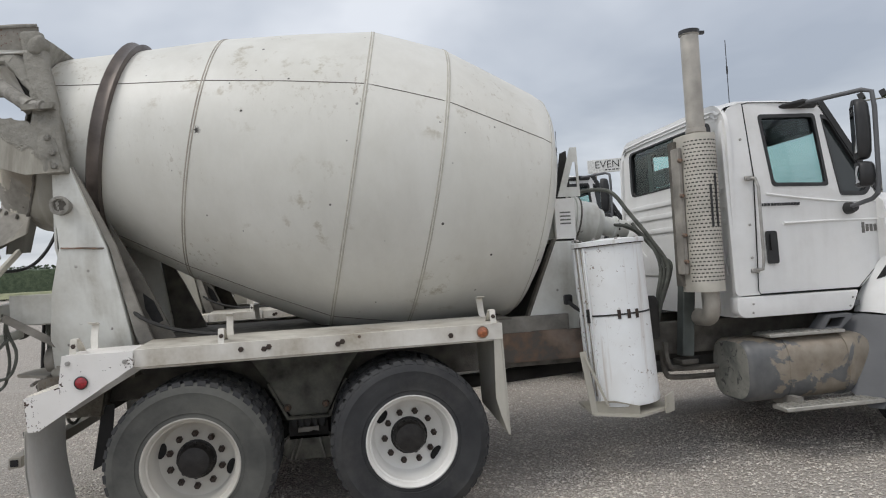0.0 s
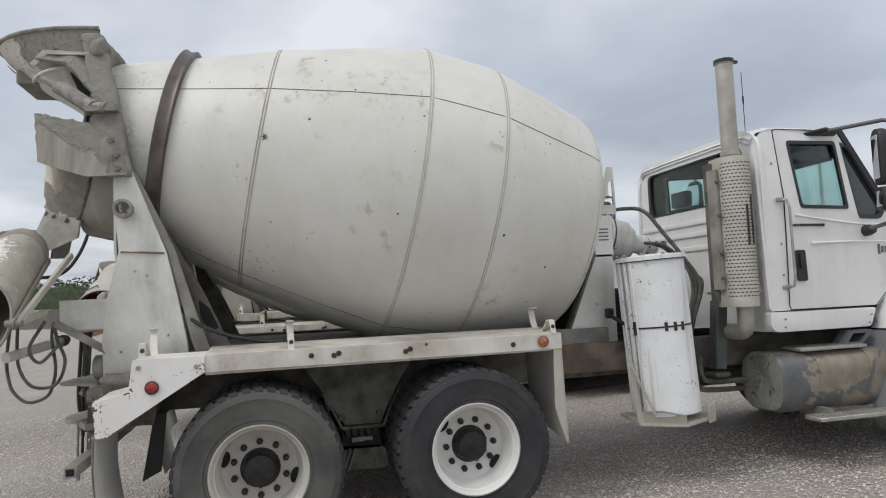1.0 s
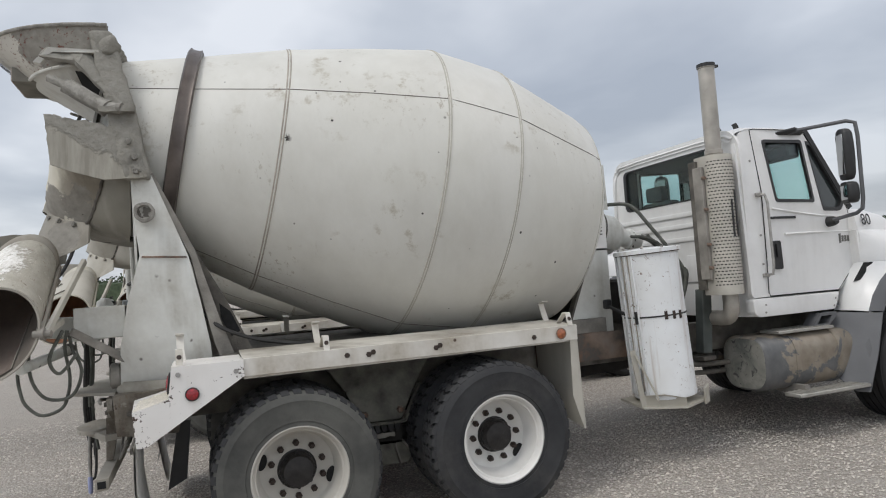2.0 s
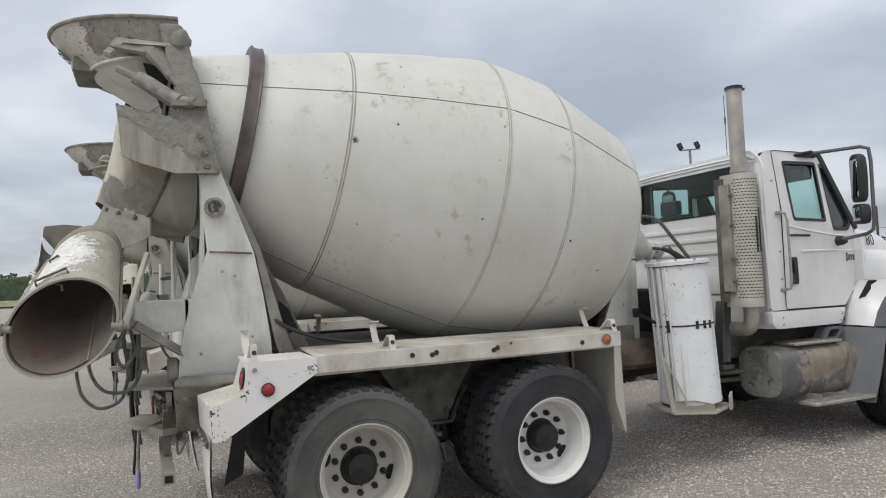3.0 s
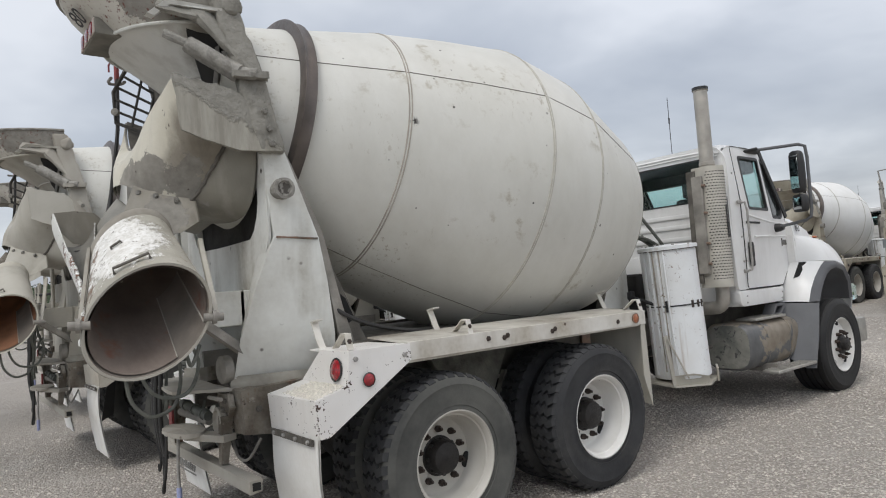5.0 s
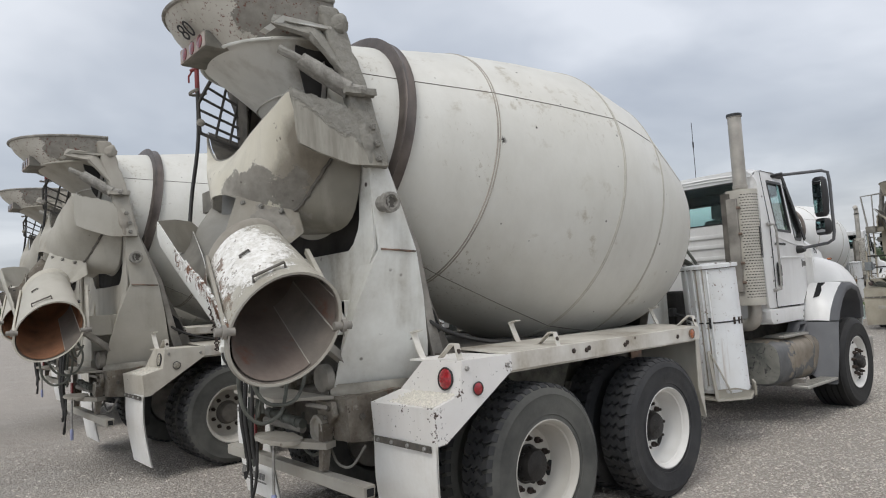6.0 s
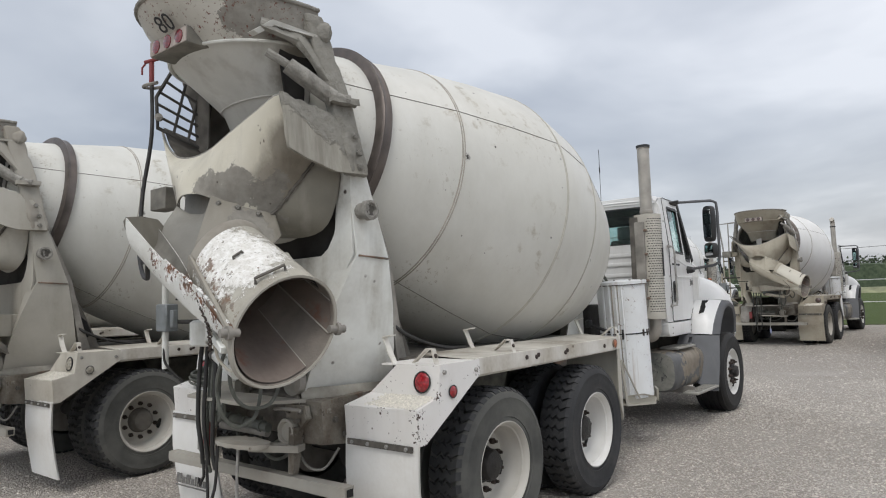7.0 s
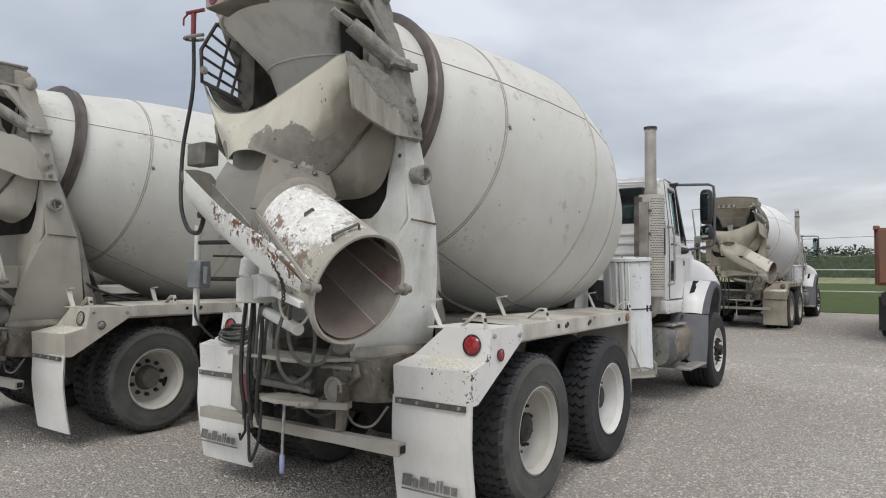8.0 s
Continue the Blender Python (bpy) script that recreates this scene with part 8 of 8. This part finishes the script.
def mixer_truck(m, label, v, group):
    truck = empty("mixer_truck")
    tagged(truck, label, "mixer truck", group)
    build_drum(truck, v)
    build_rear(truck, v)
    build_chute(truck, v)
    build_bed(truck, v)
    build_middle(truck, v)
    build_cab(truck, v)
    for i, x in enumerate((0.0, 1.37)):
        for s in (-1, 1):
            wheel_drive("drive_wheel", truck, x, s, "tyre_dusty" if i == 0 and v["dusty"] else "tyre", (i == 0) or v["dusty"] > 1, 0.35 * i + (0 if s < 0 else 1.0), v["dusty"] > 1)
    for s in (-1, 1):
        wheel_steer("steer_wheel", truck, 5.60, s)
    truck.matrix_basis = m
    return truck


LOOK = {"drum": M["drum"], "post": M["post"], "white": M["white"], "bed": M["bed"], "cab": M["cab"], "tank": M["tank"], "flap": M["flap"],
        "splashed": M["splashed"], "spout": M["spout"], "hopper": M["hopper"], "rimpaint": M["rimpaint"], "chute": M["chute"], "chute_in": M["chute_in"], "bowl": M["bowl"], "trough": M["trough"], "plate": M["plate"], "fender": M["fender"], "wing": M["wing"], "wing_in": M["wingin"], "crust": M["crust"], "wingcrust": M["wingcrust"], "barrel": M["barrel"], "lip": M["liprust"], "lamp": M["reddull"], "number": True, "bent": False, "tail_lamp": M["red"], "lamp_label": "large round red tail lamp", "dusty": 1}
mixer_truck(pose(0, 0, 0), "white concrete mixer truck with cement-caked rear, parked on gravel", LOOK, "mixer trucks in the row")
LOOK2 = dict(LOOK, tail_lamp=M["clearlens"], lamp_label="broken colourless round tail lamp", fender=M["bedworn"], plate=M["dusty"], number=False, post=M["dusty"], wing=M["dusty"], wing_in=M["tail"], flap=M["flap"], crust=M["tailpale"], wingcrust=M["dusty"], barrel=M["dusty"], lip=M["beige"], bowl=M["dusty"], trough=M["tail"], lamp=M["brokenlens"], chute_in=M["rust_in"], chute=M["dusty"], splashed=M["dusty"], spout=M["dusty"], hopper=M["dusty"], rimpaint=M["rimpaint"], white=M["bed"], dusty=2)
second = mixer_truck(pose(-0.29, 4.06, 0), "dusty pale mixer truck parked beside another, rusty chute", LOOK2, "mixer trucks in the row")
third = copy_thing(second, pose(0.1, 7.95, 0.1))
LOOK3 = dict(LOOK, tail_lamp=M["brokenlens"], lamp_label="dirty round tail lamp", fender=M["farbeige"], plate=M["farbeige"], bent=True, number=False, lamp=M["brokenlens"], crust=M["concrete"], wingcrust=M["farbeige"], barrel=M["beige"], lip=M["farbeige"], bowl=M["farbeige"], trough=M["farbeige"], wing=M["farbeige"], chute=M["beige"], spout=M["farbeige"], hopper=M["farbeige"], rimpaint=M["farbeige"], white=M["farbeige"], bed=M["farbeige"], post=M["farbeige"], flap=M["farbeige"], drum=M["fardrum"], dusty=2)
far = mixer_truck(pose(16.27, 0.47, 0.2, 0, 0, -1.7), "dusty beige mixer truck parked across the yard", LOOK3, "mixer trucks across the yard")
copy_thing(far, pose(17.6, 4.4, 0.2, 0, 0, 1.0))

# ---- ground ----
def ground_sheet():
    bm = bmesh.new()
    xs = [-1500, -300, -80, -30] + [-14 + 1.0 * i for i in range(46)] + [40, 60, 100, 300, 1500]
    ys = [-1500, -300, -80, -30] + [-12 + 1.0 * i for i in range(34)] + [30, 60, 100, 300, 1500]
    vs = [[bm.verts.new((x, y, ground_z(x) + (0.012 * noise.noise((x * 0.35, y * 0.35, 0)) if abs(x) < 35 and abs(y) < 35 else 0))) for y in ys] for x in xs]
    for a, b in zip(vs, vs[1:]):
        for i in range(len(ys) - 1):
            bm.faces.new((a[i], b[i], b[i + 1], a[i + 1]))
    return bm


g = part("ground", ground_sheet(), M["gravel"], None)
tagged(g, "grey crushed gravel yard", "ground", kind="structure")


def stones(n, seed, x0, x1, y0, y1, smin, smax):
    """Loose gravel stones as one joined mesh."""
    rng = np.random.default_rng(seed)
    base = np.array([(1, 0, 0), (-1, 0, 0), (0, 1, 0), (0, -1, 0), (0, 0, 0.8), (0, 0, -0.5)], float)
    tri = np.array([(0, 2, 4), (2, 1, 4), (1, 3, 4), (3, 0, 4), (2, 0, 5), (1, 2, 5), (3, 1, 5), (0, 3, 5)])
    p = np.stack([rng.uniform(x0, x1, n), rng.uniform(y0, y1, n), np.zeros(n)], 1)
    s = smin + (smax - smin) * rng.random(n) ** 2.5
    ang = rng.uniform(0, 6.283, n)
    jit = rng.uniform(0.55, 1.25, (n, 6, 1))
    v = base[None] * jit * s[:, None, None] * np.stack([np.ones(n), rng.uniform(0.6, 1, n), rng.uniform(0.4, 0.8, n)], 1)[:, None, :]
    c, sn = np.cos(ang)[:, None], np.sin(ang)[:, None]
    v = np.stack([v[..., 0] * c - v[..., 1] * sn, v[..., 0] * sn + v[..., 1] * c, v[..., 2]], -1) + p[:, None, :]
    v[..., 2] += s[:, None] * 0.15 + (0.0135 * np.clip(p[:, 0], -12, 23) - 0.033)[:, None]
    f = (tri[None] + 6 * np.arange(n)[:, None, None]).reshape(-1, 3)
    me = bpy.data.meshes.new("loose_gravel")
    me.from_pydata(v.reshape(-1, 3).tolist(), [], f.tolist())
    me.materials.append(M["stone"])
    return tagged(new("loose_gravel", me), "loose grey gravel stones on the yard", "gravel", kind="stuff")


stones(80000, 3, -4.5, 9, -3.4, 0.6, 0.006, 0.019)
stones(14000, 4, 5, 20, -4.0, 4.0, 0.010, 0.030)
stones(26000, 5, -5.5, 4, -1.0, 6.0, 0.007, 0.022)

# ---- beyond the yard ----
bm = bmesh.new()
slab([(24.3, -300, 0.262), (400, -600, 0.262), (400, 600, 0.262), (24.3, 300, 0.262)], (0, 0, 0.045), bm)
tagged(part("grass_field", bm, M["grass"], None), "mown green grass field beyond the yard", "grass", kind="structure")


def tree_line():
    """A ragged far wood: a dense hedge face with many small leaf clumps over and behind it, along a wide arc."""
    bm = bmesh.new()
    rng = random.Random(11)
    rows = []
    for i in range(900):
        a = radians(-27 + 154 * i / 899)
        row = []
        for j, f in enumerate((0.0, 0.2, 0.4, 0.6, 0.8, 0.95, 1.0)):
            d = 203.5 + 1.3 * f + 0.15 * noise.noise((i * 0.9, j * 3.1, 2.0)) + (0 if f < 0.99 else 2.5)
            row.append((d * math.cos(a), d * math.sin(a), 0.3 + (7.6 + 0.7 * noise.noise((a * 30, 1, 0)) + 0.25 * noise.noise((i * 0.7, 0, 4))) * f))
        rows.append(row)
    quad_skin(bm, rows)
    for i in range(1500):
        a = radians(-25 + 150 * rng.random())
        d = 205 + 55 * rng.random()
        x, y = d * math.cos(a), d * math.sin(a)
        h = 8.0 + 2.0 * noise.noise((a * 9, 0, 0)) + 2.5 * rng.random()
        if noise.noise((a * 7, 3, 0)) < -0.45:
            h *= 0.75
        for j in range(80):
            f = rng.random() ** 1.25
            c = Vector((x + rng.gauss(0, 2.0) * (1.2 - f * 0.6), y + rng.gauss(0, 2.6) * (1.2 - f * 0.6), h * f))
            r = 0.28 + 0.36 * rng.random()
            vs = [bm.verts.new(c + Vector((rng.gauss(0, 1), rng.gauss(0, 1), rng.gauss(0, 0.8))).normalized() * r * (0.7 + 0.6 * rng.random())) for _ in range(5)]
            for p, q, w in ((0, 1, 2), (1, 2, 3), (2, 3, 4), (3, 4, 0), (0, 2, 4)):
                bm.faces.new((vs[p], vs[q], vs[w]))
    return bm


tagged(part("far_trees", tree_line(), M["leaves"], None, smooth=0), "dark green line of trees on the horizon", "trees", kind="stuff")
bm = bmesh.new()
quad_skin(bm, [[(d * math.cos(a), d * math.sin(a), z) for d, z in ((194, 0.3), (197, 1.35), (199, 1.75), (202, 1.8))] for a in (radians(-27 + 154 * i / 120) for i in range(121))])
tagged(part("field_bank", bm, M["drygrass"], None), "pale strip of dry grass below the trees", "grass", kind="structure")

# ---- things beyond the row ----
def wheel_plain(parent, x, y, side, r=0.52):
    hub = empty("wheel")
    hub.parent = parent
    hub.matrix_basis = pose(x, y, r)
    k = r / 0.52
    part("tyre", lathe([(0, 0.30 * k), (0, 0.44 * k), (0.03, 0.505 * k), (0.05, 0.52 * k), (0.24, 0.52 * k), (0.27, 0.49 * k), (0.27, 0.3 * k)], (0, 0, 0), (0, -side, 0), 40), M["tyre"], hub)
    part("rim", lathe([(0.0, 0.305 * k), (0.02, 0.29 * k), (0.08, 0.27 * k), (0.09, 0.12 * k), (0.02, 0.10 * k), (0.015, 0.0)], (0, 0, 0), (0, -side, 0), 32), M["dirtysteel"], hub)
    return hub


def dump_truck(m):
    t = empty("dump_truck")
    tagged(t, "faded orange dump truck with a ribbed steel bed", "dump truck")
    bed = part("dump_bed", slab([(-1.6, -1.22, 1.20), (3.0, -1.22, 1.20), (3.1, -1.22, 2.45), (-1.5, -1.22, 2.45)], (0, 2.44, 0)), M["orange"], t, "faded orange steel dump bed", bevel=0.03)
    for s in (-1, 1):
        for i in range(7):
            part("side_rib", box(-1.35 + 0.72 * i, -1.25 + 0.72 * i, s * 1.22 - 0.05, s * 1.22 + 0.05, 1.21, 2.44), M["orange"], bed, bevel=0.01)
        part("top_rail", box(-1.55, 3.2, s * 1.22 - 0.06, s * 1.22 + 0.06, 2.40, 2.50), M["orange"], bed, bevel=0.02)
    part("tail_gate", box(-1.68, -1.58, -1.18, 1.18, 1.25, 2.42), M["orange"], t, bevel=0.02)
    for y in (-0.9, 0.9):
        part("gate_rib", box(-1.75, -1.68, y - 0.06, y + 0.06, 1.25, 2.42), M["orange"], t, bevel=0.01)
    part("tail_bar", box(-1.60, -1.45, -1.15, 1.15, 0.75, 1.05), M["under"], t, bevel=0.02)
    for s in (-1, 1):
        part("chassis_rail", box(-1.5, 5.2, s * 0.42 - 0.05, s * 0.42 + 0.05, 0.85, 1.15), M["under"], t)
        part("tail_lamp", lathe([(0, 0.06), (0.02, 0.05), (0.024, 0)], (-1.61, s * 0.95, 0.90), (-1, 0, 0), 16), M["red"], t)
        part("mud_flap", box(-0.95, -0.93, s * 0.95 - 0.27, s * 0.95 + 0.27, 0.20, 0.95), M["black"], t)
        for x in (0.0, 1.35):
            wheel_plain(t, x, s * 1.20, s)
        wheel_plain(t, 5.0, s * 1.18, s)
    part("cab_shell", slab([(3.5, -1.0, 1.0), (4.9, -1.0, 1.0), (4.9, -1.0, 1.9), (4.5, -1.0, 2.7), (3.5, -1.0, 2.75)], (0, 2.0, 0)), M["orange"], t, bevel=0.05, seg=2)
    part("engine_hood", slab([(4.9, -0.7, 0.9), (6.2, -0.7, 0.9), (6.2, -0.7, 1.6), (4.9, -0.7, 1.9)], (0, 1.4, 0)), M["orange"], t, bevel=0.05, seg=2)
    part("cab_window", slab([(3.7, -1.004, 1.95), (4.6, -1.004, 1.95), (4.4, -1.004, 2.55), (3.7, -1.004, 2.55)], (0, -0.004, 0)), M["black"], t)
    t.matrix_basis = m


dump_truck(pose(14.6, -4.06, 0.2, 0, 0, -0.6))


# white pipe fence along the grass
fence = empty("field_fence")
tagged(fence, "thin white pipe fence along the grass", "fence")
for i in range(16):
    part("fence_post", rod((38, -45 + 6 * i, 0), (38, -45 + 6 * i, 2.25), 0.035, 8), M["sign"], fence)
for z in (0.85, 2.02):
    part("fence_rail", rod((38, -45, z), (38, 45, z), 0.022, 8), M["sign"], fence)

# sign on posts beyond the trucks
sign = empty("road_sign")
tagged(sign, "white board sign on posts behind the trucks", "sign")
sm = pose(24.9, 46.85, 1.06, 0, 0, -22)
part("sign_board", box(-2.6, 2.6, -0.08, 0.08, 7.75, 8.85), M["sign"], sign, bevel=0.02)
for x in (-2.0, 2.0):
    part("sign_post", box(x - 0.12, x + 0.12, -0.07, 0.07, -0.85, 7.75), M["dirtysteel"], sign)
words("sign_lettering", "EVENT", 0.86, M["blackprint"], sign, pose(-0.72, -0.085, 8.38, 90))
bm = bmesh.new()
for i in range(9):
    add_box(bm, -1.2 + 0.30 * i, -0.98 + 0.30 * i, -0.084, -0.081, 7.90, 8.0)
part("small_lettering", bm, M["blackprint"], sign)
sign.matrix_basis = sm

# utility line
line = empty("utility_line")
tagged(line, "thin utility wires on wooden poles far off", "power line")
for y in (-60, -8, 44):
    part("utility_pole", rod((75, y, 0), (75, y, 8.5), 0.14, 8), M["bark"], line)
for z in (6.0,):
    pts = [(75, -60 + 104 * i / 40, z - 0.5 * math.sin(math.pi * ((i % 20) / 20))) for i in range(41)]
    part("utility_wire", pipe(pts, 0.022, 5), M["black"], line)

# flood light mast far behind
mast = empty("flood_light_mast")
tagged(mast, "tall light mast with two flood lights", "light mast")
part("mast_pole", rod((36.3, 32.6, 0.2), (36.3, 32.6, 11.0), 0.09, 10), M["dirtysteel"], mast)
part("mast_bar", rod((35.75, 33.1, 10.95), (36.85, 32.1, 10.95), 0.05, 8), M["dirtysteel"], mast)
for p in ((35.85, 33.0), (36.75, 32.2)):
    part("flood_light", box(-0.25, 0.25, -0.18, 0.18, 0, 0.45, m=pose(p[0], p[1], 11.05, -20, 0, 40)), M["black"], mast, "dark boxy flood light", bevel=0.03)
